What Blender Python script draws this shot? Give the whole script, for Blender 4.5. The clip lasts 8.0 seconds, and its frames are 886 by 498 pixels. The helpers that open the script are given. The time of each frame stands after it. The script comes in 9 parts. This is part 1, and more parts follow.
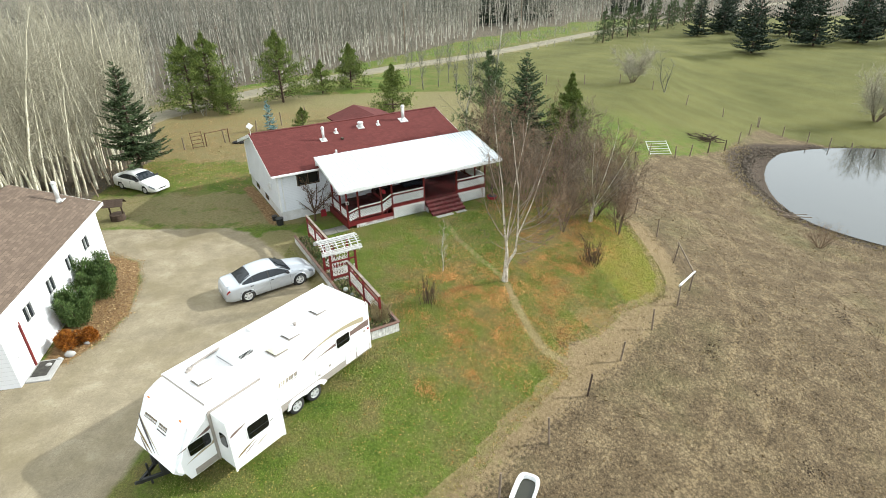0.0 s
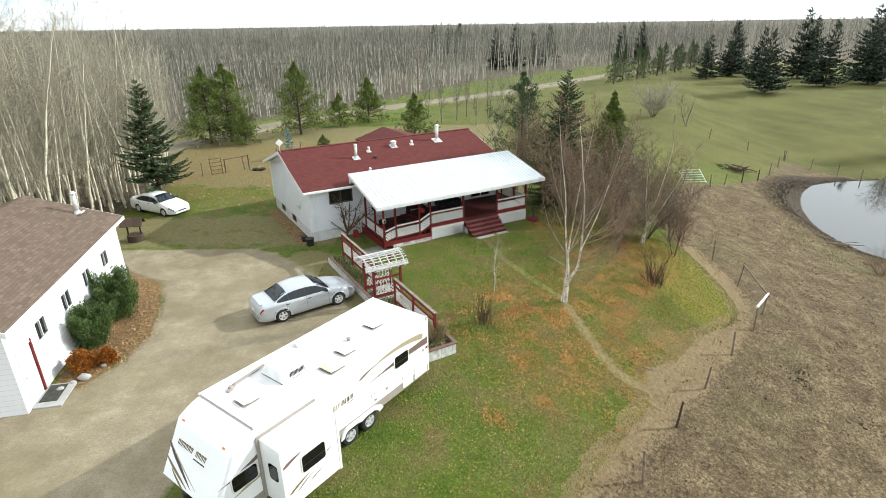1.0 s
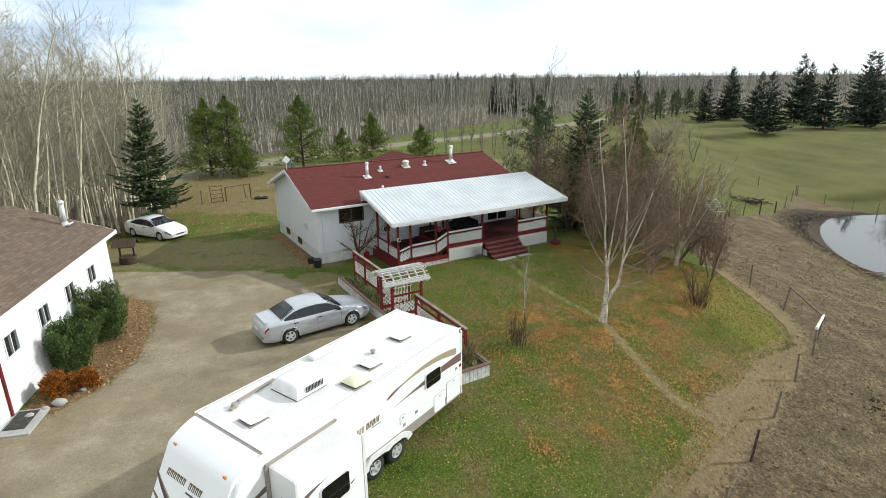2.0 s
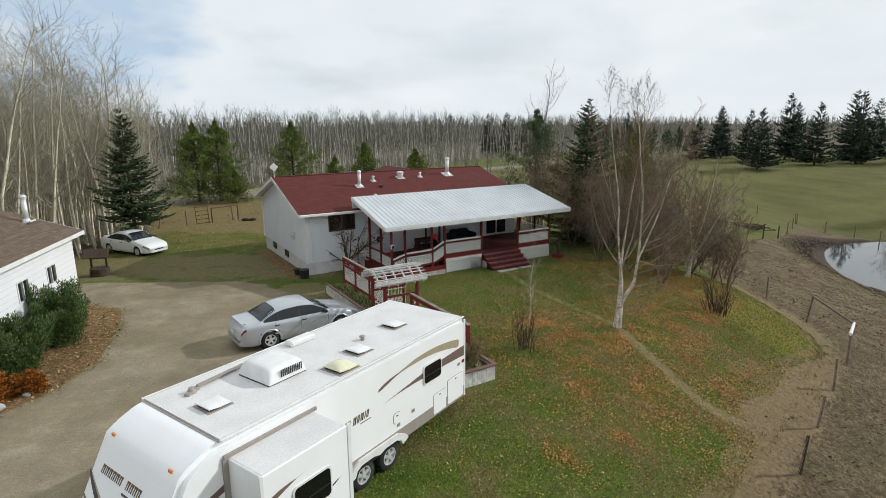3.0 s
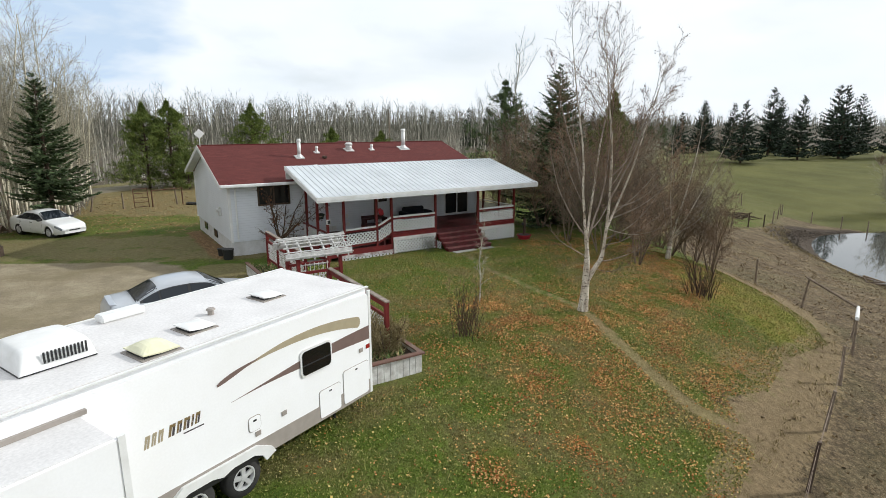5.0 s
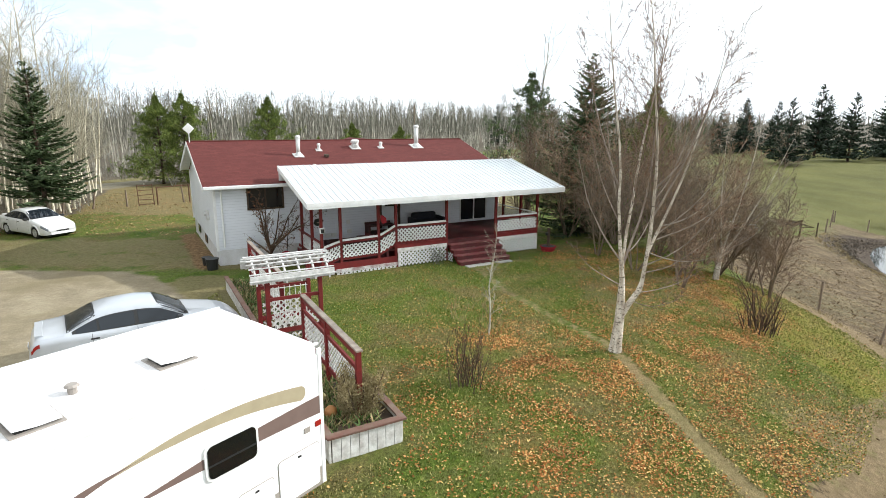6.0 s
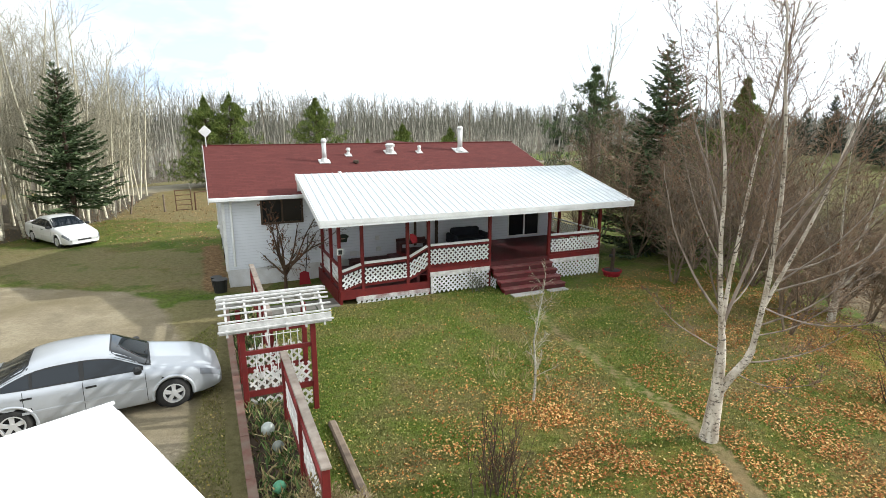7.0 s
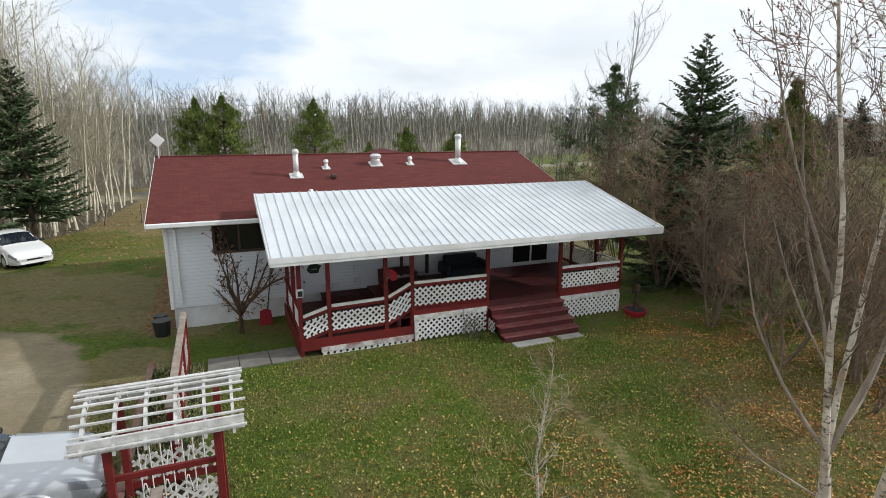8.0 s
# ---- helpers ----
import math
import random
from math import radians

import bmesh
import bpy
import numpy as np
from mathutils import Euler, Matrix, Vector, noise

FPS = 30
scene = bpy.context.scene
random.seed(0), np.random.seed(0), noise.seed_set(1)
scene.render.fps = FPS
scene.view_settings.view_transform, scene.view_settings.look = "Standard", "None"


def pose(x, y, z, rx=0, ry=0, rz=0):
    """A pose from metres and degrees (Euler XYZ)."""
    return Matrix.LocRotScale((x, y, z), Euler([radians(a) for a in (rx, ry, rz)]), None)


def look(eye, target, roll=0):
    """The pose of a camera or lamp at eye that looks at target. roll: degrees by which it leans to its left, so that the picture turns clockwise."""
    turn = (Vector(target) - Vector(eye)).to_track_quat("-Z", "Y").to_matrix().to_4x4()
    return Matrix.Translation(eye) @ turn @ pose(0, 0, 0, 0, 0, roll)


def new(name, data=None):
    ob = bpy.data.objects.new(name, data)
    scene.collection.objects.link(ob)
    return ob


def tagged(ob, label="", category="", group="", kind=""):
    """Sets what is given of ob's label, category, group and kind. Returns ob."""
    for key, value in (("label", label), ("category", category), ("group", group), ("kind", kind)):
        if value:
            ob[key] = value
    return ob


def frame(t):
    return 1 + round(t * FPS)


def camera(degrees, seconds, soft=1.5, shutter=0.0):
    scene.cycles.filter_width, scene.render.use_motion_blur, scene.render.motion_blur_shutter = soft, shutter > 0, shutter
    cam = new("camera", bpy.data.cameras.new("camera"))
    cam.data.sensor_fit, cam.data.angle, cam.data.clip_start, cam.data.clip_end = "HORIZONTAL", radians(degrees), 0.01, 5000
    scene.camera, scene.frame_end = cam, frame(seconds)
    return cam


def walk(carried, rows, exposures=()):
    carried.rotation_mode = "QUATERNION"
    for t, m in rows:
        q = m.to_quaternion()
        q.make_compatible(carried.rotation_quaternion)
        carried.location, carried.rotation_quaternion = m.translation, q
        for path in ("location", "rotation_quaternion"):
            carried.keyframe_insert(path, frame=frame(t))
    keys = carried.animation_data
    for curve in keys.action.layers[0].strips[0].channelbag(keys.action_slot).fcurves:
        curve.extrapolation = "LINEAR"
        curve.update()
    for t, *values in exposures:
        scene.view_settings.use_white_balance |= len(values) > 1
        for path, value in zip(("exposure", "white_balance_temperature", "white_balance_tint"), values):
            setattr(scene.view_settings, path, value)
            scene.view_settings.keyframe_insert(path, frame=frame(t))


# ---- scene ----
cam = camera(77.6, 8.0, soft=0.6)
PATH = [
    (0, (0.344, -0.708, 14.341), (0.319, 1.072, 13.43), -1.1),
    (0.5, (-0.919, 0.034, 13.199), (-0.944, 1.856, 12.376), -0.9),
    (1, (-2.157, 0.89, 12.037), (-2.181, 2.74, 11.277), -0.9),
    (1.5, (-2.994, 1.774, 10.948), (-3.01, 3.649, 10.252), -0.8),
    (3, (-3.681, 4.032, 7.528), (-3.658, 5.983, 7.087), -0.4),
    (3.5, (-3.48, 4.598, 6.526), (-3.437, 6.549, 6.088), -0.3),
    (4, (-3.037, 5.227, 5.923), (-2.975, 7.178, 5.487), -0.1),
    (4.5, (-2.461, 6.102, 5.713), (-2.373, 8.052, 5.277), -0.1),
    (6, (-1.118, 10.419, 5.714), (-1.145, 12.367, 5.26), 0.5),
    (6.5, (-0.902, 12.195, 5.701), (-1.021, 14.138, 5.245), 0.5),
    (7, (-0.668, 14.001, 5.708), (-0.9, 15.936, 5.256), 0.2),
    (7.5, (-0.503, 15.887, 5.839), (-0.76, 17.818, 5.387), 0.2),
    (8, (-0.431, 17.553, 5.978), (-0.703, 19.482, 5.526), 0.4),
]
EXPOSURES = [(0.0, 0.54, 6500, 3.5), (0.5, 0.56, 6500, 3.5), (1.0, 0.36, 6500, 4), (1.5, 0.15, 6500, 4), (3.0, -0.52, 6500, 6), (3.5, -0.56, 6500, 6), (4.5, -0.48, 6500, 7.5), (6.0, 0.36, 6500, 6.5), (6.5, 0.52, 6500, 6), (7.0, 0.32, 6500, 6), (7.5, 0.0, 6500, 7.5), (8.0, -0.26, 6500, 8)]
walk(cam, [(t, look(eye, target, roll)) for t, eye, target, roll in PATH],
     exposures=EXPOSURES)
# ---------------------------------------------------------------- light
SUN_EL, SUN_AZ = radians(29), math.atan2(0.27, 0.963)
sun_dir = Vector((math.cos(SUN_EL) * math.cos(SUN_AZ), math.cos(SUN_EL) * math.sin(SUN_AZ), math.sin(SUN_EL)))
sun = new("sun", bpy.data.lights.new("sun", "SUN"))
sun.data.energy, sun.data.angle, sun.data.color = 3.75, radians(1.0), (1.0, 0.985, 0.97)
sun.matrix_world = look(sun_dir * 200, (0, 0, 0))


def make_sky():
    world = bpy.data.worlds.new("sky")
    scene.world, world.use_nodes = world, True
    nt = world.node_tree
    nt.nodes.clear()
    out = nt.nodes.new("ShaderNodeOutputWorld")
    bg = nt.nodes.new("ShaderNodeBackground")
    sky = nt.nodes.new("ShaderNodeTexSky")
    sky.sky_type, sky.sun_disc = "NISHITA", False
    sky.sun_elevation, sky.sun_rotation = SUN_EL, math.pi / 2 - SUN_AZ
    sky.air_density, sky.dust_density, sky.ozone_density = 1.0, 1.5, 1.2
    # thin cloud sheet over the blue
    tc = nt.nodes.new("ShaderNodeTexCoord")
    sep = nt.nodes.new("ShaderNodeSeparateXYZ")
    nt.links.new(tc.outputs["Generated"], sep.inputs[0])
    zc = nt.nodes.new("ShaderNodeMath")
    zc.operation, zc.inputs[1].default_value = "MAXIMUM", 0.03
    nt.links.new(sep.outputs[2], zc.inputs[0])
    za = nt.nodes.new("ShaderNodeMath")
    za.operation, za.inputs[1].default_value = "ADD", 0.30
    nt.links.new(zc.outputs[0], za.inputs[0])
    dv = nt.nodes.new("ShaderNodeVectorMath")
    dv.operation = "DIVIDE"
    cmb = nt.nodes.new("ShaderNodeCombineXYZ")
    for i in range(3):
        nt.links.new(za.outputs[0], cmb.inputs[i])
    nt.links.new(tc.outputs["Generated"], dv.inputs[0])
    nt.links.new(cmb.outputs[0], dv.inputs[1])
    ns = nt.nodes.new("ShaderNodeTexNoise")
    ns.inputs["Scale"].default_value, ns.inputs["Detail"].default_value, ns.inputs["Roughness"].default_value = 0.9, 6, 0.55
    ns.inputs["Distortion"].default_value = 0.4
    nt.links.new(dv.outputs[0], ns.inputs["Vector"])
    rp = nt.nodes.new("ShaderNodeValToRGB")
    rp.color_ramp.elements[0].position, rp.color_ramp.elements[0].color = 0.28, (0.75, 0.75, 0.75, 1)
    rp.color_ramp.elements[1].position, rp.color_ramp.elements[1].color = 0.46, (1, 1, 1, 1)
    nt.links.new(ns.outputs[0], rp.inputs[0])
    ns2 = nt.nodes.new("ShaderNodeTexNoise")
    ns2.inputs["Scale"].default_value, ns2.inputs["Detail"].default_value = 1.7, 5
    nt.links.new(dv.outputs[0], ns2.inputs["Vector"])
    rp2 = nt.nodes.new("ShaderNodeValToRGB")
    rp2.color_ramp.elements[0].position, rp2.color_ramp.elements[0].color = 0.25, (10.2, 11.0, 12.1, 1)
    rp2.color_ramp.elements[1].position, rp2.color_ramp.elements[1].color = 0.65, (11.8, 12.2, 12.8, 1)
    nt.links.new(ns2.outputs[0], rp2.inputs[0])
    mix = nt.nodes.new("ShaderNodeMix")
    mix.data_type = "RGBA"
    nt.links.new(rp.outputs[0], mix.inputs["Factor"])
    nt.links.new(sky.outputs[0], mix.inputs["A"])
    nt.links.new(rp2.outputs[0], mix.inputs["B"])
    # a thin place in the cloud towards the north-west
    gap = nt.nodes.new("ShaderNodeVectorMath")
    gap.operation, gap.inputs[1].default_value = "DOT_PRODUCT", (-0.516, 0.839, 0.17)
    nt.links.new(tc.outputs["Generated"], gap.inputs[0])
    wob = nt.nodes.new("ShaderNodeMath")
    wob.operation, wob.inputs[1].default_value = "MULTIPLY_ADD", 0.09
    nt.links.new(ns2.outputs[0], wob.inputs[0])
    nt.links.new(gap.outputs["Value"], wob.inputs[2])
    rp3 = nt.nodes.new("ShaderNodeValToRGB")
    rp3.color_ramp.elements[0].position, rp3.color_ramp.elements[0].color = 0.985, (0, 0, 0, 1)
    rp3.color_ramp.elements[1].position, rp3.color_ramp.elements[1].color = 1.0, (0.75, 0.75, 0.75, 1)
    sh = nt.nodes.new("ShaderNodeMath")
    sh.operation, sh.inputs[1].default_value = "SUBTRACT", 0.045
    nt.links.new(wob.outputs[0], sh.inputs[0])
    nt.links.new(sh.outputs[0], rp3.inputs[0])
    blue = nt.nodes.new("ShaderNodeMix")
    blue.data_type = "RGBA"
    nt.links.new(rp3.outputs[0], blue.inputs["Factor"])
    nt.links.new(mix.outputs["Result"], blue.inputs["A"])
    blue.inputs["B"].default_value = (5.6, 7.6, 10.4, 1)
    nt.links.new(blue.outputs["Result"], bg.inputs[0])
    bg.inputs[1].default_value = 0.104
    nt.links.new(bg.outputs[0], out.inputs[0])


make_sky()


# ---------------------------------------------------------------- materials
def srgb(h):
    c = [int(h[i:i + 2], 16) / 255 for i in (0, 2, 4)]
    return tuple(x / 12.92 if x <= 0.04045 else ((x + 0.055) / 1.055) ** 2.4 for x in c) + (1,)


class Mat:
    """Small builder for node materials."""

    def __init__(self, name, rough=0.7, metal=0.0):
        self.m = bpy.data.materials.new(name)
        self.m.use_nodes = True
        self.nt = self.m.node_tree
        self.b = self.nt.nodes["Principled BSDF"]
        self.b.inputs["Roughness"].default_value = rough
        self.b.inputs["Metallic"].default_value = metal
        self.b.inputs["Specular IOR Level"].default_value = 0.35

    def node(self, kind, **vals):
        n = self.nt.nodes.new(kind)
        for k, v in vals.items():
            n.inputs[k.replace("_", " ")].default_value = v
        return n

    def link(self, a, b):
        self.nt.links.new(a, b)

    def coords(self, which="Object", scale=(1, 1, 1), rot=(0, 0, 0)):
        tc = self.nt.nodes.new("ShaderNodeTexCoord")
        mp = self.nt.nodes.new("ShaderNodeMapping")
        mp.inputs["Scale"].default_value = scale
        mp.inputs["Rotation"].default_value = rot
        self.link(tc.outputs[which], mp.inputs[0])
        return mp.outputs[0]

    def noise(self, co, scale, detail=4, rough=0.55, dist=0.0):
        n = self.node("ShaderNodeTexNoise", Scale=scale, Detail=detail, Roughness=rough, Distortion=dist)
        self.link(co, n.inputs["Vector"])
        return n.outputs[0]

    def ramp(self, fac, stops):
        r = self.nt.nodes.new("ShaderNodeValToRGB")
        e = r.color_ramp.elements
        while len(e) < len(stops):
            e.new(0.5)
        for i, (p, c) in enumerate(stops):
            e[i].position = p
            e[i].color = c if not isinstance(c, (int, float)) else (c, c, c, 1)
        self.link(fac, r.inputs[0])
        return r.outputs[0]

    def mix(self, fac, a, b, mode="MIX"):
        x = self.nt.nodes.new("ShaderNodeMix")
        x.data_type, x.blend_type = "RGBA", mode
        for sock, v in (("Factor", fac), ("A", a), ("B", b)):
            if isinstance(v, bpy.types.NodeSocket):
                self.link(v, x.inputs[sock])
            elif sock == "Factor":
                x.inputs[0].default_value = v
            else:
                x.inputs[sock].default_value = v
        return x.outputs["Result"]

    def math(self, op, a, b=0.0):
        x = self.nt.nodes.new("ShaderNodeMath")
        x.operation = op
        for i, v in enumerate((a, b)):
            if isinstance(v, bpy.types.NodeSocket):
                self.link(v, x.inputs[i])
            else:
                x.inputs[i].default_value = v
        return x.outputs[0]

    def attr(self, name):
        a = self.nt.nodes.new("ShaderNodeAttribute")
        a.attribute_name = name
        return a.outputs["Fac"]

    def color(self, c):
        if isinstance(c, bpy.types.NodeSocket):
            self.link(c, self.b.inputs["Base Color"])
        else:
            self.b.inputs["Base Color"].default_value = c
        return self

    def bump(self, h, strength=0.3, dist=0.02):
        n = self.node("ShaderNodeBump", Strength=strength, Distance=dist)
        self.link(h, n.inputs["Height"])
        self.link(n.outputs[0], self.b.inputs["Normal"])
        return self


def worn(name, base, dark, scale=3.0, amount=0.5, rough=0.7, fine=40.0, metal=0.0, bump=0.15, random_amt=0.0, grain=0.25):
    """A surface of one colour with stains at two scales and fine relief."""
    m = Mat(name, rough, metal)
    co = m.coords()
    big = m.ramp(m.noise(co, scale, 5), [(0.35, 0.0), (0.7, 1.0)])
    small = m.noise(co, fine, 3)
    c = m.mix(m.math("MULTIPLY", big, amount), base, dark)
    c = m.mix(grain if bump else 0.05, c, m.ramp(small, [(0.3, 0.35), (0.7, 1.0)]), "MULTIPLY")
    if random_amt:
        oi = m.nt.nodes.new("ShaderNodeObjectInfo")
        v = m.ramp(oi.outputs["Random"], [(0, 1 - random_amt), (1, 1.0)])
        c = m.mix(1.0, c, v, "MULTIPLY")
    m.color(c)
    if bump:
        m.bump(small, bump, 0.01)
    return m.m


def plain(name, c, rough=0.5, metal=0.0, coat=0.0):
    m = Mat(name, rough, metal)
    co = m.coords()
    n = m.ramp(m.noise(co, 6, 4), [(0.3, 0.86), (0.7, 1.0)])
    m.color(m.mix(1.0, c, n, "MULTIPLY"))
    m.b.inputs["Coat Weight"].default_value = coat
    return m.m


def shingle_mat(name, a, b, c):
    """Asphalt shingles: rows of tabs with mottled granules."""
    m = Mat(name, 0.92)
    co = m.coords()
    br = m.node("ShaderNodeTexBrick", Scale=1.0, Mortar_Size=0.006)
    br.inputs["Brick Width"].default_value, br.inputs["Row Height"].default_value = 0.30, 0.14
    br.inputs["Color1"].default_value, br.inputs["Color2"].default_value, br.inputs["Mortar"].default_value = a, b, c
    m.link(co, br.inputs["Vector"])
    n = m.noise(co, 1.1, 6)
    n2 = m.noise(co, 90, 2)
    col = m.mix(m.ramp(n, [(0.35, 0.0), (0.7, 0.55)]), br.outputs[0], b)
    col = m.mix(0.4, col, m.ramp(n2, [(0.3, 0.4), (0.75, 1.15)]), "MULTIPLY")
    m.color(col)
    m.bump(m.mix(0.5, br.outputs["Fac"], n2), 0.35, 0.01)
    m.b.inputs["Specular IOR Level"].default_value = 0.2
    return m.m


def siding_mat(name, base, dark, pitch=0.1, axis=2):
    """Lapped vinyl siding: shallow saw-tooth courses, shade at each lap put into the colour, slight soiling."""
    m = Mat(name, 0.55)
    co = m.coords()
    sep = m.nt.nodes.new("ShaderNodeSeparateXYZ")
    m.link(co, sep.inputs[0])
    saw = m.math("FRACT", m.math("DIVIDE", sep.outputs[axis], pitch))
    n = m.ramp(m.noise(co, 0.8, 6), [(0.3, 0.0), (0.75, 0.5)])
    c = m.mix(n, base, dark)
    # shade in the crease at each course's edge, multiplied into the colour
    lap_shade = m.ramp(saw, [(0.0, 0.72), (0.12, 1.0), (1.0, 1.0)])
    c = m.mix(1.0, c, lap_shade, "MULTIPLY")
    m.color(c)
    m.bump(saw, 0.5, 0.012)
    return m.m


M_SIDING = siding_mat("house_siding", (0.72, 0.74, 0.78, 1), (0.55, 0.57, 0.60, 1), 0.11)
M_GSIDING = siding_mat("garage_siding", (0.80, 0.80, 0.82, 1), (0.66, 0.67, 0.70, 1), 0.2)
M_REDROOF = shingle_mat("red_shingles", srgb("693632"), srgb("5b2d2a"), srgb("482421"))
M_BROWNROOF = shingle_mat("brown_shingles", srgb("7b6a5c"), srgb("63554a"), srgb("4d4239"))
M_WHITE = worn("white_paint", (0.80, 0.80, 0.79, 1), (0.58, 0.57, 0.54, 1), 2.5, 0.5, 0.55)
M_WEATHERED = worn("weathered_white_paint", (0.74, 0.73, 0.70, 1), (0.36, 0.33, 0.30, 1), 6, 0.8, 0.75)
M_RED = worn("dark_red_paint", srgb("74211f"), srgb("4e1a1a"), 4, 0.6, 0.6)
M_REDDECK = worn("dark_red_deck_paint", srgb("5a2426"), srgb("3f2a27"), 2.0, 0.7, 0.55)
M_TREAD = worn("worn_step_paint", srgb("713033"), srgb("8a6f66"), 3.5, 0.55, 0.5)
M_FLAKED = worn("flaking_white_paint", (0.78, 0.77, 0.75, 1), srgb("6b2422"), 3.0, 0.95, 0.75)
M_CONCRETE = worn("grey_concrete", (0.42, 0.41, 0.39, 1), (0.25, 0.24, 0.22, 1), 2, 0.7, 0.9)
M_WOODGREY = worn("weathered_wood", srgb("8a7a6a"), srgb("574a40"), 5, 0.7, 0.85)
M_WOODDARK = worn("dark_wood", srgb("54453a"), srgb("33291f"), 5, 0.7, 0.9)
M_BLACK = plain("black_plastic", (0.02, 0.02, 0.02, 1), 0.5)
M_RUBBER = worn("tyre_rubber", (0.022, 0.022, 0.022, 1), (0.06, 0.055, 0.05, 1), 5, 0.6, 0.85)
M_ALU = plain("brushed_metal", (0.66, 0.66, 0.66, 1), 0.38, 0.35)
M_GALV = plain("galvanised_metal", (0.68, 0.68, 0.66, 1), 0.5, 0.5)


def glass_mat(name, tint, rough=0.05):
    m = Mat(name, rough)
    m.b.inputs["Base Color"].default_value = tint
    m.b.inputs["Specular IOR Level"].default_value = 0.45
    return m.m


M_GLASS = glass_mat("dark_window_glass", (0.012, 0.014, 0.016, 1))
M_CARGLASS = glass_mat("car_glass", (0.012, 0.016, 0.021, 1), 0.03)


# ---------------------------------------------------------------- mesh helpers
def part(name, bm, mat, parent, label="", smooth=False):
    me = bpy.data.meshes.new(name)
    bm.normal_update()
    bm.to_mesh(me)
    bm.free()
    if smooth:
        for p in me.polygons:
            p.use_smooth = True
    if mat:
        me.materials.append(mat)
    ob = new(name, me)
    ob.parent = parent
    if label:
        ob["label"] = label
    return ob


def part_at(name, me, parent, m):
    """A further piece on shared mesh data."""
    ob = new(name, me)
    ob.parent = parent
    ob.matrix_basis = m
    return ob


def empty(name, m, label="", category="", group="", kind=""):
    e = new(name)
    e.empty_display_size = 0.1
    e.matrix_world = m
    return tagged(e, label, category, group, kind)


def box(bm, x0, x1, y0, y1, z0, z1, m=None, bevel=0.0):
    vs = [bm.verts.new((x, y, z)) for x in (x0, x1) for y in (y0, y1) for z in (z0, z1)]
    fs = [bm.faces.new([vs[i] for i in f]) for f in ((0, 1, 3, 2), (4, 6, 7, 5), (0, 4, 5, 1), (2, 3, 7, 6), (0, 2, 6, 4), (1, 5, 7, 3))]
    if bevel:
        es = list({e for f in fs for e in f.edges})
        r = bmesh.ops.bevel(bm, geom=es, offset=bevel, segments=1, affect="EDGES", clamp_overlap=True)
        vs = list({v for f in r["faces"] for v in f.verts} | {v for v in vs if v.is_valid})
    if m is not None:
        bmesh.ops.transform(bm, matrix=m, verts=vs)
    return vs


def boxes(*bs, bevel=0.0):
    bm = bmesh.new()
    for b in bs:
        box(bm, *b, bevel=bevel)
    return bm


def prism(bm, pts, depth, m=None):
    """Extrude the outline pts (x, z) along y from 0 to depth."""
    a = [bm.verts.new((x, 0, z)) for x, z in pts]
    b = [bm.verts.new((x, depth, z)) for x, z in pts]
    n = len(pts)
    bm.faces.new(a)
    bm.faces.new(b[::-1])
    for i in range(n):
        bm.faces.new((a[i], b[i], b[(i + 1) % n], a[(i + 1) % n]))
    bmesh.ops.recalc_face_normals(bm, faces=bm.faces[:])
    if m is not None:
        bmesh.ops.transform(bm, matrix=m, verts=a + b)
    return a + b


def tube(bm, p, q, r0, r1=None, n=8, caps=True):
    """A tapered round bar from p to q."""
    p, q = Vector(p), Vector(q)
    r1 = r0 if r1 is None else r1
    d = (q - p).normalized()
    a = d.orthogonal().normalized()
    b = d.cross(a)
    ring = []
    for c, r in ((p, r0), (q, r1)):
        ring.append([bm.verts.new(c + (a * math.cos(t) + b * math.sin(t)) * r) for t in (i * math.tau / n for i in range(n))])
    for i in range(n):
        j = (i + 1) % n
        bm.faces.new((ring[0][i], ring[0][j], ring[1][j], ring[1][i]))
    if caps:
        bm.faces.new(ring[0][::-1])
        bm.faces.new(ring[1])


def beam(bm, p, q, w, h):
    """A squared bar from p to q, w wide and h high."""
    p, q = Vector(p), Vector(q)
    d = (q - p)
    L = d.length
    d.normalize()
    up = Vector((0, 0, 1)) if abs(d.z) < 0.98 else Vector((0, 1, 0))
    s = d.cross(up).normalized()
    u = s.cross(d)
    vs = []
    for t in (0, L):
        for a, b in ((-1, -1), (1, -1), (1, 1), (-1, 1)):
            vs.append(bm.verts.new(p + d * t + s * (a * w / 2) + u * (b * h / 2)))
    for f in ((0, 3, 2, 1), (4, 5, 6, 7), (0, 1, 5, 4), (1, 2, 6, 5), (2, 3, 7, 6), (3, 0, 4, 7)):
        bm.faces.new([vs[i] for i in f])


def mesh_obj(name, verts, faces, mat, parent=None, smooth=False):
    """Mesh from arrays; faces all of one size."""
    me = bpy.data.meshes.new(name)
    verts, faces = np.asarray(verts, np.float32), np.asarray(faces, np.int32)
    k = faces.shape[1]
    me.vertices.add(len(verts))
    me.vertices.foreach_set("co", verts.ravel())
    me.loops.add(faces.size)
    me.loops.foreach_set("vertex_index", faces.ravel())
    me.polygons.add(len(faces))
    me.polygons.foreach_set("loop_start", np.arange(0, faces.size, k, dtype=np.int32))
    me.polygons.foreach_set("use_smooth", np.full(len(faces), smooth))
    me.update(calc_edges=True)
    me.validate()
    if mat:
        me.materials.append(mat)
    ob = new(name, me)
    ob.parent = parent
    return ob


# ---------------------------------------------------------------- lie of the land
def smooth01(t):
    t = np.clip(t, 0, 1)
    return t * t * (3 - 2 * t)


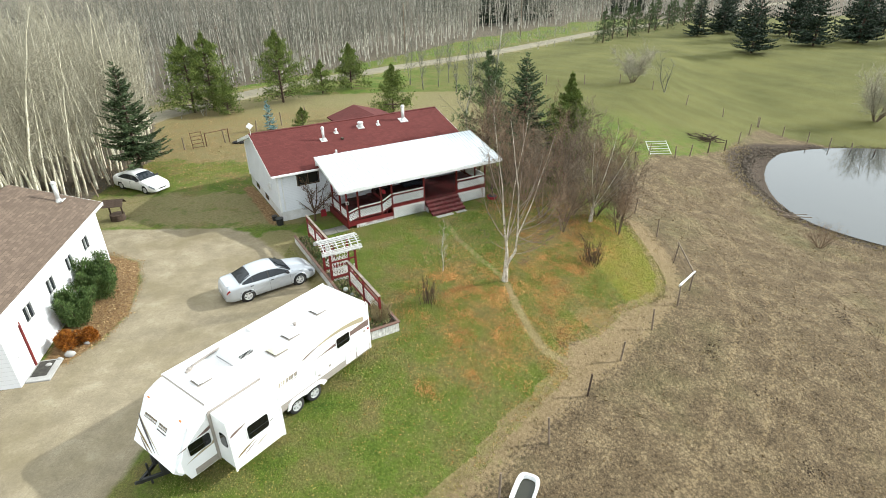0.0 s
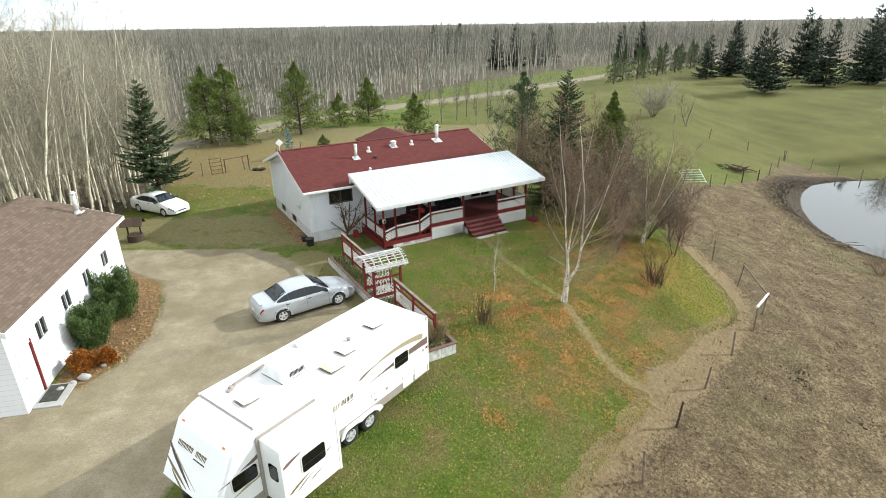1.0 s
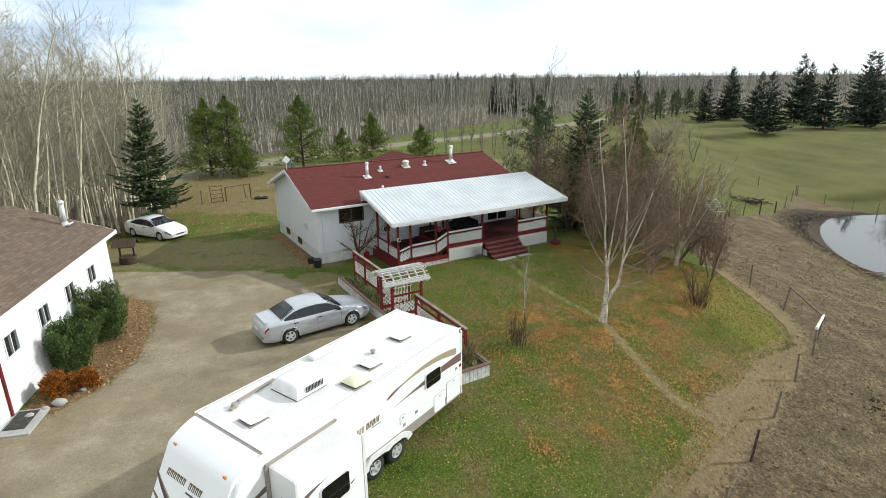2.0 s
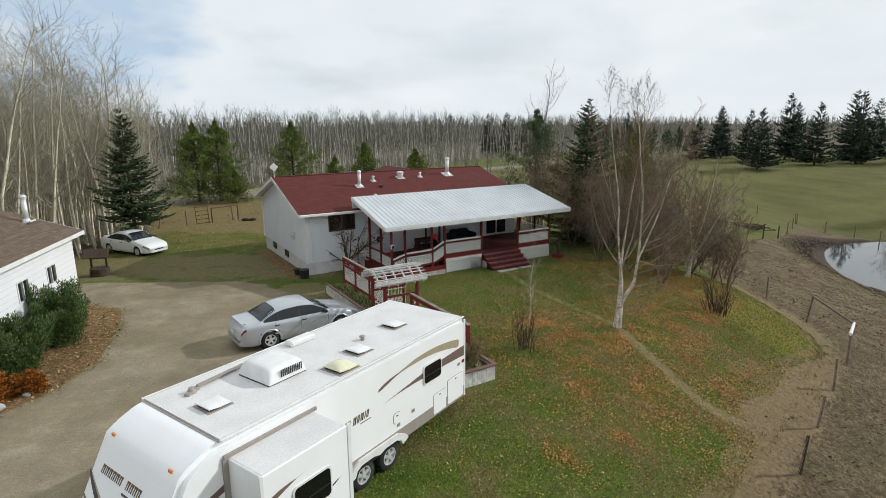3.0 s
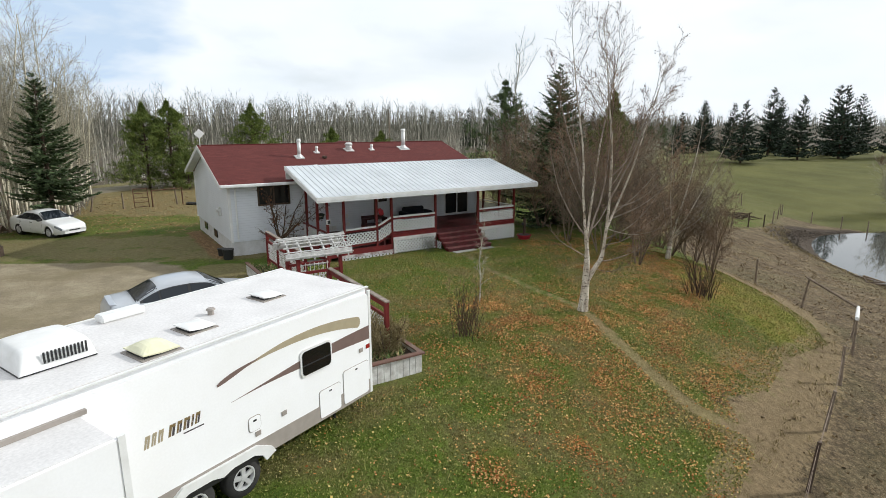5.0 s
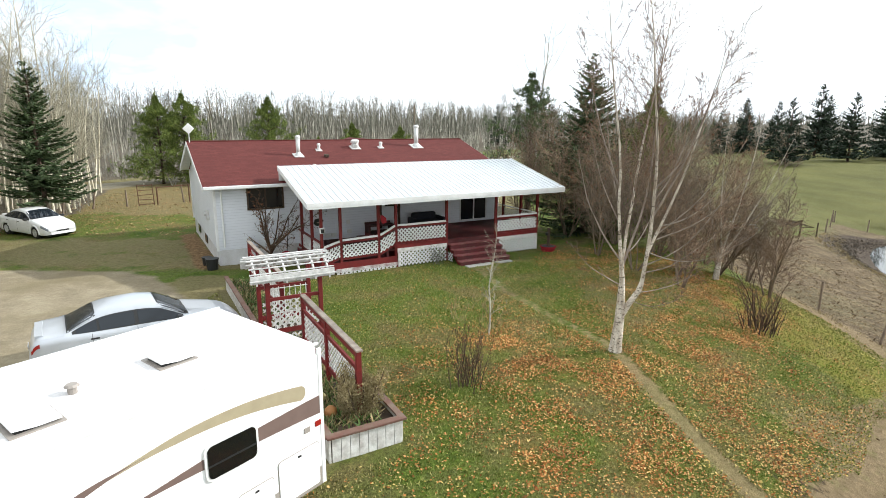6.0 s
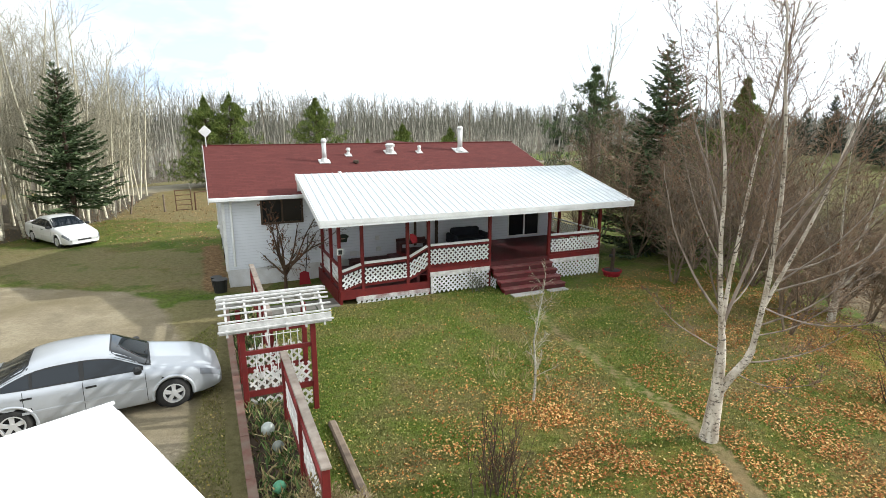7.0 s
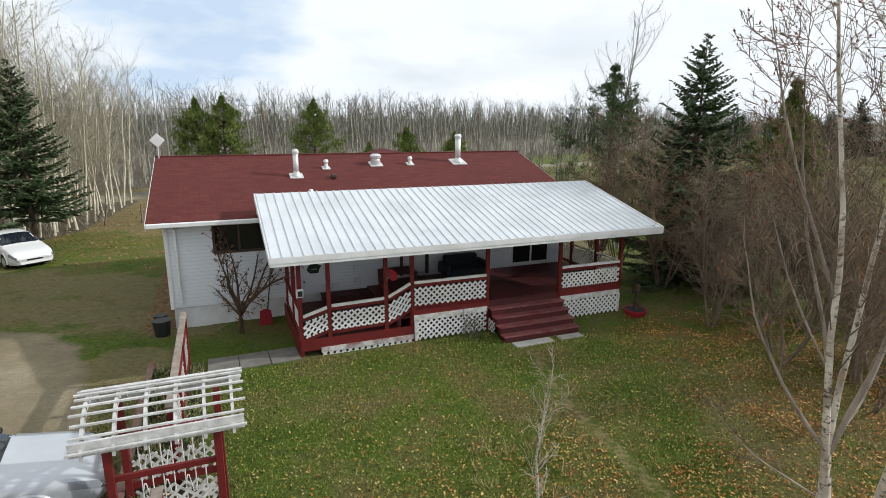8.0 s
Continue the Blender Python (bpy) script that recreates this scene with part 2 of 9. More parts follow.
def smax(a, b, k):
    h = np.clip(0.5 + 0.5 * (a - b) / k, 0, 1)
    return b * (1 - h) + a * h + k * h * (1 - h)


def past_fence(x, y):
    """Metres outside the garden's fence: positive on the paddock's side."""
    return smax(0.72 * (x - 10.2) - 0.69 * (y - 21.7), x - 13.7 - np.clip((y - 40) * 0.5, 0, 40), 3.0)


def land(x, y):
    x, y = np.asarray(x, float), np.asarray(y, float)
    d = past_fence(x, y)
    yard = -0.012 * np.clip(y - 36, 0, 80) - 0.02 * np.clip(-x - 8, 0, 20) * smooth01((y - 28) / 8)
    bank = -1.65 * smooth01((d + 6.8) / 6.8 * 0.5) * 2
    bank = np.where(d > 0, -1.65 - 0.215 * d, bank)
    paddock = smax(bank, np.full_like(bank, -5.0), 0.6) + yard
    golf = np.minimum(-1.25, -5.2 + 0.1 * (y - 72))
    z = smax(paddock, golf, 0.7)
    z = np.where(y > 60, z, np.maximum(paddock, -9))
    # the pond's hollow
    e = np.sqrt(((x - 46) / 17.0) ** 2 + ((y - 47.4) / 15.2) ** 2)
    z = z - 0.9 * (1 - smooth01((e - 0.8) / 0.32))
    # a shallow dip under the trailer's wheels
    z = z - 0.13 * np.exp(-((x + 5.0) ** 2 + (y - 15.0) ** 2) / 3.0)
    far = np.hypot(x, y - 30)
    z = z * (1 - smooth01((far - 300) / 500)) - 1.0 * smooth01((far - 300) / 500)
    return z


POND_Z = -5.32


def inside(poly, x, y):
    """Signed distance to a polygon, positive inside."""
    P = np.array(poly, float)
    Q = np.roll(P, -1, 0)
    best = np.full(x.shape, 1e9)
    ins = np.zeros(x.shape, bool)
    for (ax, ay), (bx, by) in zip(P, Q):
        dx, dy = bx - ax, by - ay
        t = np.clip(((x - ax) * dx + (y - ay) * dy) / (dx * dx + dy * dy), 0, 1)
        best = np.minimum(best, np.hypot(x - ax - t * dx, y - ay - t * dy))
        c = (ay > y) != (by > y)
        with np.errstate(divide="ignore", invalid="ignore"):
            ins ^= c & (x < (bx - ax) * (y - ay) / (by - ay) + ax)
    return np.where(ins, best, -best)


def along(line, x, y):
    """Distance to an open line."""
    best = np.full(x.shape, 1e9)
    for (ax, ay), (bx, by) in zip(line[:-1], line[1:]):
        dx, dy = bx - ax, by - ay
        t = np.clip(((x - ax) * dx + (y - ay) * dy) / (dx * dx + dy * dy), 0, 1)
        best = np.minimum(best, np.hypot(x - ax - t * dx, y - ay - t * dy))
    return best


DRIVE = [(-14, -12), (-10.4, 6), (-10.2, 13), (-8.8, 16.0), (-6.4, 20.2), (-6.2, 22), (-7.4, 24.6), (-10.6, 28.4), (-12.2, 30.0), (-13.7, 30.6), (-17.2, 30.6),
         (-21.4, 30.7), (-24, 30.6), (-24, 29), (-19.6, 27.3), (-17.0, 26.2), (-15.9, 24.1), (-14.9, 21), (-15.0, 19), (-15.6, 17.4), (-17.5, 16.6), (-24, 16), (-34, 6), (-44, -12)]
PADDOCK = [(12.3, 33), (12.3, 26), (11.6, 24.2), (8.8, 22.3), (7.2, 20.5), (5.6, 19.8), (5.2, 17.8), (2.4, 14.6), (1.2, 12.9), (-0.6, 11.3), (-9, 3), (-24, -12), (-24, -30),
           (80, -30), (80, 42), (60, 52), (49, 59.8), (44, 64.4), (39.8, 68.6), (29.6, 56.4), (24.2, 52.2), (20, 50.6), (14.2, 42), (12.8, 38)]
BED = [(-19.2, 27.2), (-17.0, 26.2), (-15.9, 24.1), (-14.9, 21), (-15.0, 19), (-15.6, 17.4), (-16.4, 16.8), (-19, 26)]
TRAIL = [(-0.0, 31.6), (0.8, 28.7), (2.0, 26.1), (3.1, 24.0), (3.55, 21.5), (3.95, 20.0), (4.6, 18.9), (5.6, 18.5), (6.9, 18.8), (8.0, 19.4)]
# drifts of leaves under the birch and the grove: centre, radii, thickness
DRIFTS = ((0.3, 24.1, 1.5, 1.0, 0.9), (1.4, 22.6, 1.6, 1.0, 1.0), (2.6, 22.6, 1.2, 1.0, 0.9), (0.7, 19.2, 0.8, 0.8, 0.9), (2.5, 19.4, 0.8, 1.3, 0.9), (-0.5, 16.1, 0.55, 0.55, 0.9), (1.4, 17.4, 0.7, 0.8, 0.8),
          (5.2, 23.4, 1.5, 1.2, 0.9), (4.9, 21.2, 0.8, 1.0, 0.8), (6.4, 21.2, 0.7, 0.5, 0.9), (5.4, 20.0, 0.5, 0.7, 0.7), (5.8, 19.0, 0.5, 0.35, 1.0), (6.7, 25.6, 1.9, 1.4, 0.9), (8.0, 27.6, 1.9, 1.8, 0.8), (8.6, 30.6, 2.0, 2.0, 0.7), (5.4, 29.2, 2.0, 2.2, 0.42), (4.6, 33.0, 2.0, 2.2, 0.45), (7.2, 33.6, 2.2, 2.2, 0.5))
ROAD = [(-70, 20), (-46, 46), (-35.9, 57.7), (-27.5, 78), (-10.3, 94.6), (6.6, 110), (36.5, 145), (80, 190), (150, 260)]


def drifted(x, y):
    """How thick the leaves lie, 0 to 1."""
    p = np.zeros(np.shape(x))
    for cx, cy, rx, ry, k in DRIFTS:
        p = np.maximum(p, k * np.clip(1.35 - np.hypot((x - cx) / rx, (y - cy) / ry), 0, 1))
    return p


def axis_steps(lo, hi, fine, far, grow=1.12):
    a = list(np.arange(lo, hi, fine))
    s, x = fine, a[-1]
    while x < far:
        s = min(s * grow, 160)
        x += s
        a.append(x)
    s, x, b = fine, lo, []
    while x > -far:
        s = min(s * grow, 160)
        x -= s
        b.append(x)
    return np.array(b[::-1] + a)


def ground_mat():
    m = Mat("ground", 0.95)
    m.b.inputs["Specular IOR Level"].default_value = 0.15
    co = m.coords()
    n_big = m.noise(co, 0.12, 5, 0.6)
    n_mid = m.noise(co, 0.9, 6, 0.6)
    n_fin = m.noise(co, 7, 6, 0.65)
    n_tiny = m.noise(co, 60, 4, 0.75)
    n_clod = m.noise(co, 15, 6, 0.8)
    # lawn
    g = m.ramp(m.noise(co, 0.55, 7, 0.65), [(0.30, srgb("486022")), (0.44, srgb("60722b")), (0.54, srgb("6f733c")), (0.68, srgb("80704a"))])
    g = m.mix(m.ramp(m.noise(co, 2.2, 6, 0.7), [(0.52, 0.0), (0.66, 0.45)]), g, srgb("46602a"))
    g = m.mix(0.65, g, m.ramp(n_fin, [(0.3, 0.45), (0.7, 1.05)]), "MULTIPLY")
    g = m.mix(0.5, g, m.ramp(n_tiny, [(0.3, 0.4), (0.75, 1.4)]), "MULTIPLY")
    g = m.mix(0.8, g, m.ramp(n_clod, [(0.36, 0.55), (0.5, 0.98), (0.64, 1.45)]), "MULTIPLY")
    gg = m.ramp(n_big, [(0.35, srgb("55552d")), (0.65, srgb("68663a"))])
    sep = m.nt.nodes.new("ShaderNodeSeparateXYZ")
    m.link(co, sep.inputs[0])
    stripe = m.math("SINE", m.math("ADD", m.math("MULTIPLY", sep.outputs[1], 0.85), m.math("ADD", m.math("MULTIPLY", sep.outputs[0], 1.0), m.math("MULTIPLY", n_big, 1.5))))
    gg = m.mix(m.ramp(stripe, [(0.0, 0.0), (1.0, 0.17)]), gg, srgb("696c47"))
    gg = m.mix(0.45, gg, m.ramp(n_fin, [(0.3, 0.55), (0.7, 1.2)]), "MULTIPLY")
    col = m.mix(m.attr("golf"), g, gg)

    def edge(name, width=0.5, src=n_mid):
        # zone borders broken up by noise
        v = m.math("ADD", m.attr(name), m.math("MULTIPLY", m.math("SUBTRACT", src, 0.5), width))
        return m.ramp(v, [(0.42, 0.0), (0.58, 1.0)])

    yel = m.mix(0.5, m.ramp(n_fin, [(0.3, srgb("8f8a34")), (0.7, srgb("a8a044"))]), m.ramp(n_tiny, [(0.3, 0.5), (0.7, 1.2)]), "MULTIPLY")
    col = m.mix(m.math("MULTIPLY", edge("yellow", 0.9), 0.42), col, yel)
    dry = m.mix(0.6, m.ramp(n_fin, [(0.3, srgb("6f6646")), (0.7, srgb("918563"))]), m.ramp(n_tiny, [(0.3, 0.5), (0.7, 1.2)]), "MULTIPLY")
    col = m.mix(m.math("MULTIPLY", edge("dry", 0.9), 0.8), col, dry)
    leaf = m.mix(0.8, m.ramp(n_tiny, [(0.35, srgb("644426")), (0.55, srgb("906338")), (0.75, srgb("b38c58"))]), m.ramp(n_fin, [(0.3, 0.5), (0.7, 1.1)]), "MULTIPLY")
    lf = m.math("MULTIPLY", m.math("MULTIPLY", m.attr("leaf"), 0.55), m.ramp(m.math("ADD", n_fin, m.math("MULTIPLY", n_mid, 0.6)), [(0.65, 0.0), (0.95, 1.0)]))
    col = m.mix(lf, col, leaf)
    wf = m.mix(0.7, m.ramp(n_fin, [(0.3, srgb("4a433a")), (0.55, srgb("6a6153")), (0.75, srgb("857b69"))]), m.ramp(n_tiny, [(0.3, 0.5), (0.7, 1.2)]), "MULTIPLY")
    col = m.mix(edge("wood", 0.6), col, wf)
    # bare paddock
    d = m.ramp(n_mid, [(0.3, srgb("5a4c39")), (0.5, srgb("6c5d47")), (0.7, srgb("817157"))])
    d = m.mix(0.75, d, m.ramp(n_fin, [(0.28, 0.55), (0.5, 0.95), (0.72, 1.2)]), "MULTIPLY")
    d = m.mix(0.9, d, m.ramp(n_clod, [(0.36, 0.40), (0.5, 0.95), (0.64, 1.7)]), "MULTIPLY")
    vor = m.node("ShaderNodeTexVoronoi", Scale=7.0)
    m.link(co, vor.inputs["Vector"])
    d = m.mix(0.7, d, m.ramp(vor.outputs["Distance"], [(0.10, 1.35), (0.45, 0.95), (0.75, 0.50)]), "MULTIPLY")
    # hoof marks and damp spots, paler dried straw, thin green growth
    d = m.mix(m.ramp(m.noise(co, 3.2, 5, 0.75), [(0.60, 0.0), (0.68, 0.45)]), d, srgb("433829"))
    d = m.mix(m.ramp(m.noise(co, 21, 3, 0.7), [(0.60, 0.0), (0.68, 0.6)]), d, srgb("a29379"))
    d = m.mix(m.ramp(n_big, [(0.52, 0.0), (0.72, 0.38)]), d, srgb("676a42"))
    col = m.mix(edge("dirt", 1.1, m.noise(co, 2.4, 6, 0.7)), col, d)
    bare = m.mix(0.6, m.ramp(n_fin, [(0.3, srgb("7f6d51")), (0.7, srgb("a18c6a"))]), m.ramp(n_tiny, [(0.3, 0.6), (0.7, 1.15)]), "MULTIPLY")
    col = m.mix(m.math("MULTIPLY", edge("bare", 1.0, n_fin), 0.62), col, bare)
    mud = m.mix(0.6, m.ramp(n_fin, [(0.35, srgb("2f2822")), (0.6, srgb("55493d")), (0.75, srgb("86796a"))]), m.ramp(n_tiny, [(0.3, 0.5), (0.7, 1.3)]), "MULTIPLY")
    col = m.mix(edge("mud", 0.6, n_fin), col, mud)
    # gravel drive
    gr = m.ramp(n_mid, [(0.3, srgb("857a66")), (0.55, srgb("998d76")), (0.75, srgb("aaa088"))])
    gr = m.mix(0.45, gr, m.ramp(n_fin, [(0.3, 0.7), (0.7, 1.12)]), "MULTIPLY")
    gr = m.mix(0.5, gr, m.ramp(n_clod, [(0.36, 0.6), (0.5, 1.0), (0.64, 1.25)]), "MULTIPLY")
    gr = m.mix(0.6, gr, m.ramp(n_tiny, [(0.3, 0.5), (0.75, 1.25)]), "MULTIPLY")
    gr = m.mix(m.ramp(m.noise(co, 0.28, 7, 0.65), [(0.44, 0.0), (0.66, 0.75)]), gr, m.mix(n_fin, srgb("6b604a"), srgb("7f7459")))
    col = m.mix(edge("gravel", 0.5), col, gr)
    lit = m.mix(0.8, m.ramp(n_fin, [(0.3, srgb("5f4c35")), (0.5, srgb("84694a")), (0.7, srgb("a58b66"))]), m.ramp(n_tiny, [(0.3, 0.4), (0.7, 1.3)]), "MULTIPLY")
    col = m.mix(edge("litter", 0.5), col, lit)
    m.color(col)
    h = m.math("ADD", m.math("MULTIPLY", n_fin, 0.2), m.math("ADD", m.math("MULTIPLY", n_clod, 0.4), m.math("MULTIPLY", n_tiny, 0.3)))
    m.bump(m.math("MULTIPLY", h, m.math("SUBTRACT", 1.0, m.math("MULTIPLY", m.attr("gravel"), 0.75))), 0.9, 0.10)
    return m.m


M_GROUND = ground_mat()
RUT_A = [(17, 44), (18.2, 36), (17.4, 29), (15.0, 22.5), (11.5, 16.8), (7.5, 11.2), (2, 5)]
RUT_B = [(19.2, 45), (20.2, 36), (19.2, 28.5), (16.6, 21.6), (13.0, 15.8), (9.0, 10.0), (3, 3)]


def beyond_road(x, y):
    """Signed metres past the road, as arrays."""
    best, side = np.full(x.shape, 1e9), np.ones(x.shape)
    for (ax, ay), (bx, by) in zip(ROAD[:-1], ROAD[1:]):
        dx, dy = bx - ax, by - ay
        t = np.clip(((x - ax) * dx + (y - ay) * dy) / (dx * dx + dy * dy), 0, 1)
        d = np.hypot(x - ax - t * dx, y - ay - t * dy)
        side = np.where(d < best, np.where(dx * (y - ay) - dy * (x - ax) > 0, 1.0, -1.0), side)
        best = np.minimum(best, d)
    return best * side


def make_ground():
    xs, ys = axis_steps(-32, 34, 0.28, 3200), axis_steps(-4, 62, 0.28, 3600)
    X, Y = np.meshgrid(xs, ys)
    Z = land(X, Y)
    d = past_fence(X, Y)
    dirt = inside(PADDOCK, X, Y)
    # clods and hoof marks in the paddock, a bumpy lawn
    rough = np.random.rand(*X.shape) - 0.5
    near = (np.hypot(X, Y - 25) < 55)
    Z = Z + near * rough * (0.02 + 0.025 * smooth01(dirt / 1.0 + 0.5)) * (inside(DRIVE, X, Y) < 0)
    n1, n2 = len(ys), len(xs)
    V = np.stack([X.ravel(), Y.ravel(), Z.ravel()], 1)
    i = np.arange(n1 - 1)[:, None] * n2 + np.arange(n2 - 1)[None]
    F = np.stack([i, i + 1, i + n2 + 1, i + n2], -1).reshape(-1, 4)
    g = tagged(mesh_obj("ground", V, F, M_GROUND, smooth=True), "autumn lawn, gravel drive and bare trodden paddock in one sheet", "ground", kind="structure")
    pond_e = np.sqrt(((X - 46) / 17.0) ** 2 + ((Y - 47.4) / 15.2) ** 2)

    def soft(s, w=0.8):
        return np.clip(0.5 + s / (2 * w), 0, 1)

    birch = np.hypot((X - 2.6) / 5.0, (Y - 22.5) / 5.2)
    grove = np.hypot((X - 8) / 4.5, (Y - 29) / 7)
    road = along(ROAD, X, Y)
    zones = {
        "dirt": soft(dirt + 0.1, 1.6),
        "gravel": np.maximum(soft(inside(DRIVE, X, Y)), soft(2.2 - road, 1.0) * (Y < 62)),
        "litter": np.maximum(soft(inside(BED, X, Y), 0.5), 0.85 * np.maximum(soft(0.5 - along([(-10.7, 31.4), (-14.6, 38.0)], X, Y), 0.5), 0.0)),
        "bare": np.maximum(np.maximum((0.80 + 0.2 * smooth01((24 - Y) / 4)) * soft(0.18 + 0.10 * smooth01((26 - Y) / 5) - along(TRAIL, X, Y), 0.26), soft(1.0 - np.hypot((X - 8.2) / 1.9, (Y - 21.6) / 0.8), 0.4)),
                           np.maximum(0.85 * soft(1.1 - np.abs(d + 0.9), 1.0) * (dirt > -0.5) * (Y < 34), 0.72 * soft(0.22 - np.minimum(along(RUT_A, X, Y), along(RUT_B, X, Y)), 0.5))),
        "mud": soft(1.5 - np.abs(pond_e - 0.98) * 12, 1.0) * (dirt > 0),
        "yellow": soft(1.0 - np.hypot((X - 10.4) / 2.4, (Y - 28) / 5.0), 0.35) * (dirt < 0.3),
        "dry": np.maximum(np.maximum(np.maximum(0.9 * soft(1.4 - along([(-4.2, 19.6), (-7.2, 24.0), (-10.0, 29.0)], X, Y), 0.8), 0.62 * soft(np.minimum(Y - 30.2, 38 - Y), 1.5) * (X < -9)), np.maximum(soft(Y - 41 + 0.2 * X, 3.0) * (X < 4) * (Y < 75), 0.5 * soft(6 - road, 3))), 0.55 * np.clip(1.3 - np.hypot((X - 5.5) / 4.5, (Y - 29.0) / 5.0), 0, 1) * (dirt < 0.2)),
        "leaf": np.maximum(np.maximum(np.maximum(np.clip(1.25 - birch, 0, 1) * 0.5, 1.3 * drifted(X, Y)), np.clip(1.2 - grove, 0, 1)), 0.6 * soft(np.minimum(Y - 40 - 0.15 * (X + 20), 66 - Y), 3) * (X < -6)) * (dirt < 0.2),
        "golf": soft(np.minimum(Y - 58 - np.abs(X - 60) * 0.0, X - 2 + (Y - 60) * 0.15), 5),
    }
    br = beyond_road(X, Y)
    zones["wood"] = np.maximum(soft(br - 6 - 12 * smooth01((X + 30) / 40), 2.0), soft(-26.0 - np.clip(Y - 46, 0, 99) * 0.45 - np.clip(26 - Y, 0, 99) * 0.7 - X, 1.0) * (br < 0))
    zones["wood"] = np.maximum(zones["wood"], soft(Y - 185, 10))
    zones["golf"] = zones["golf"] * (br < 5)
    for k, v in zones.items():
        a = g.data.attributes.new(k, "FLOAT", "POINT")
        a.data.foreach_set("value", v.ravel().astype(np.float32))
    return g


ground = make_ground()


def make_road():
    """The gravel road beyond the yard, a cambered strip on the ground."""
    pts = []
    for (ax, ay), (bx, by) in zip(ROAD[:-1], ROAD[1:]):
        n = int(math.hypot(bx - ax, by - ay) / 2.0)
        pts += [(ax + (bx - ax) * k / n, ay + (by - ay) * k / n) for k in range(n)]
    P = np.array([p for p in pts if p[1] > 56])
    for _ in range(30):
        P[1:-1] = (P[:-2] + P[2:]) / 2 * 0.5 + P[1:-1] * 0.5
    d = np.gradient(P, axis=0)
    d /= np.linalg.norm(d, axis=1, keepdims=True)
    side = np.stack([-d[:, 1], d[:, 0]], 1)
    offs = (-2.3, -1.9, -0.8, 0.8, 1.9, 2.3)
    V = []
    for q, sd in zip(P, side):
        z = max(float(land(*(q + sd * o))) for o in offs)
        V += [(q[0] + sd[0] * o, q[1] + sd[1] * o, z + (0.10 if abs(o) < 2.1 else -0.25)) for o in offs]
    k = len(offs)
    F = [(i * k + j, (i + 1) * k + j, (i + 1) * k + j + 1, i * k + j + 1) for i in range(len(P) - 1) for j in range(k - 1)]
    m = Mat("road_gravel", 0.95)
    co = m.coords()
    c = m.ramp(m.noise(co, 0.6, 6), [(0.3, srgb("756e5d")), (0.7, srgb("8d856f"))])
    m.color(m.mix(0.6, c, m.ramp(m.noise(co, 30, 4), [(0.3, 0.6), (0.7, 1.15)]), "MULTIPLY"))
    m.bump(m.noise(co, 12, 4), 0.4, 0.03)
    return tagged(mesh_obj("road", V, F, m.m, smooth=True), "pale gravel road along the woods", "road", kind="structure")


make_road()


def water():
    m = Mat("pond_water", 0.04)
    m.b.inputs["Base Color"].default_value = (0.06, 0.062, 0.058, 1)
    m.b.inputs["IOR"].default_value = 1.6
    m.b.inputs["Specular IOR Level"].default_value = 0.7
    m.bump(m.noise(m.coords(), 1.2, 3), 0.02, 0.02)
    bm = bmesh.new()
    bmesh.ops.create_circle(bm, cap_ends=True, segments=64, radius=1)
    bmesh.ops.transform(bm, matrix=Matrix.Translation((46, 47.4, POND_Z)) @ Matrix.Diagonal((16.6, 14.9, 1, 1)), verts=bm.verts)
    return tagged(part("water", bm, m.m, None), "still dark pond water reflecting the pale sky", "pond", kind="structure")


water()

# ---------------------------------------------------------------- house
H = pose(-6.113, 29.186, 0, 0, 0, 30.3)
U0, U1, V0, V1 = -2.45, 10.85, 4.1, 12.9       # outer walls in the house's own axes
EAVE, SLOPE, RIDGE_V = 3.22, 0.315, 8.5


def roof_z(v):
    return EAVE + SLOPE * (min(v, 2 * RIDGE_V - v) - 3.68)


def window_part(parent, name, u0, u1, z0, z1, v, frame_mat, mullions=(0.5,), blind=None, fw=0.07):
    """A window set in a wall that faces -v: frame, panes, sill."""
    bm = bmesh.new()
    for b in ((u0 - fw, u1 + fw, z1, z1 + fw), (u0 - fw, u1 + fw, z0 - fw, z0), (u0 - fw, u0, z0, z1), (u1, u1 + fw, z0, z1)):
        box(bm, b[0], b[1], v - 0.035, v + 0.06, b[2], b[3])
    for s in mullions:
        c = u0 + (u1 - u0) * s
        box(bm, c - 0.03, c + 0.03, v - 0.02, v + 0.05, z0, z1)
    w = part(name, bm, frame_mat, parent)
    edges = [0] + list(mullions) + [1]
    for a, b in zip(edges, edges[1:]):
        part("pane", boxes((u0 + (u1 - u0) * a, u0 + (u1 - u0) * b, v + 0.01, v + 0.02, z0, z1)), M_GLASS, w)
    if blind:
        part("blind", boxes((u0 + 0.03, u1 - 0.03, v + 0.004, v + 0.008, z1 - blind, z1 - 0.02)), M_WHITE, w, "half-drawn pale blind")
    return w


def wall_with_holes(x0, x1, z0, z1, holes, y0, y1):
    """A wall slab in the x-z plane with rectangular openings cut through."""
    xs = sorted({x0, x1, *[h[0] for h in holes], *[h[1] for h in holes]})
    zs = sorted({z0, z1, *[h[2] for h in holes], *[h[3] for h in holes]})
    bm = bmesh.new()
    for a, b in zip(xs, xs[1:]):
        for c, d in zip(zs, zs[1:]):
            mx, mz = (a + b) / 2, (c + d) / 2
            if not any(h[0] < mx < h[1] and h[2] < mz < h[3] for h in holes):
                box(bm, a, b, y0, y1, c, d)
    bmesh.ops.remove_doubles(bm, verts=bm.verts, dist=1e-5)
    return bm


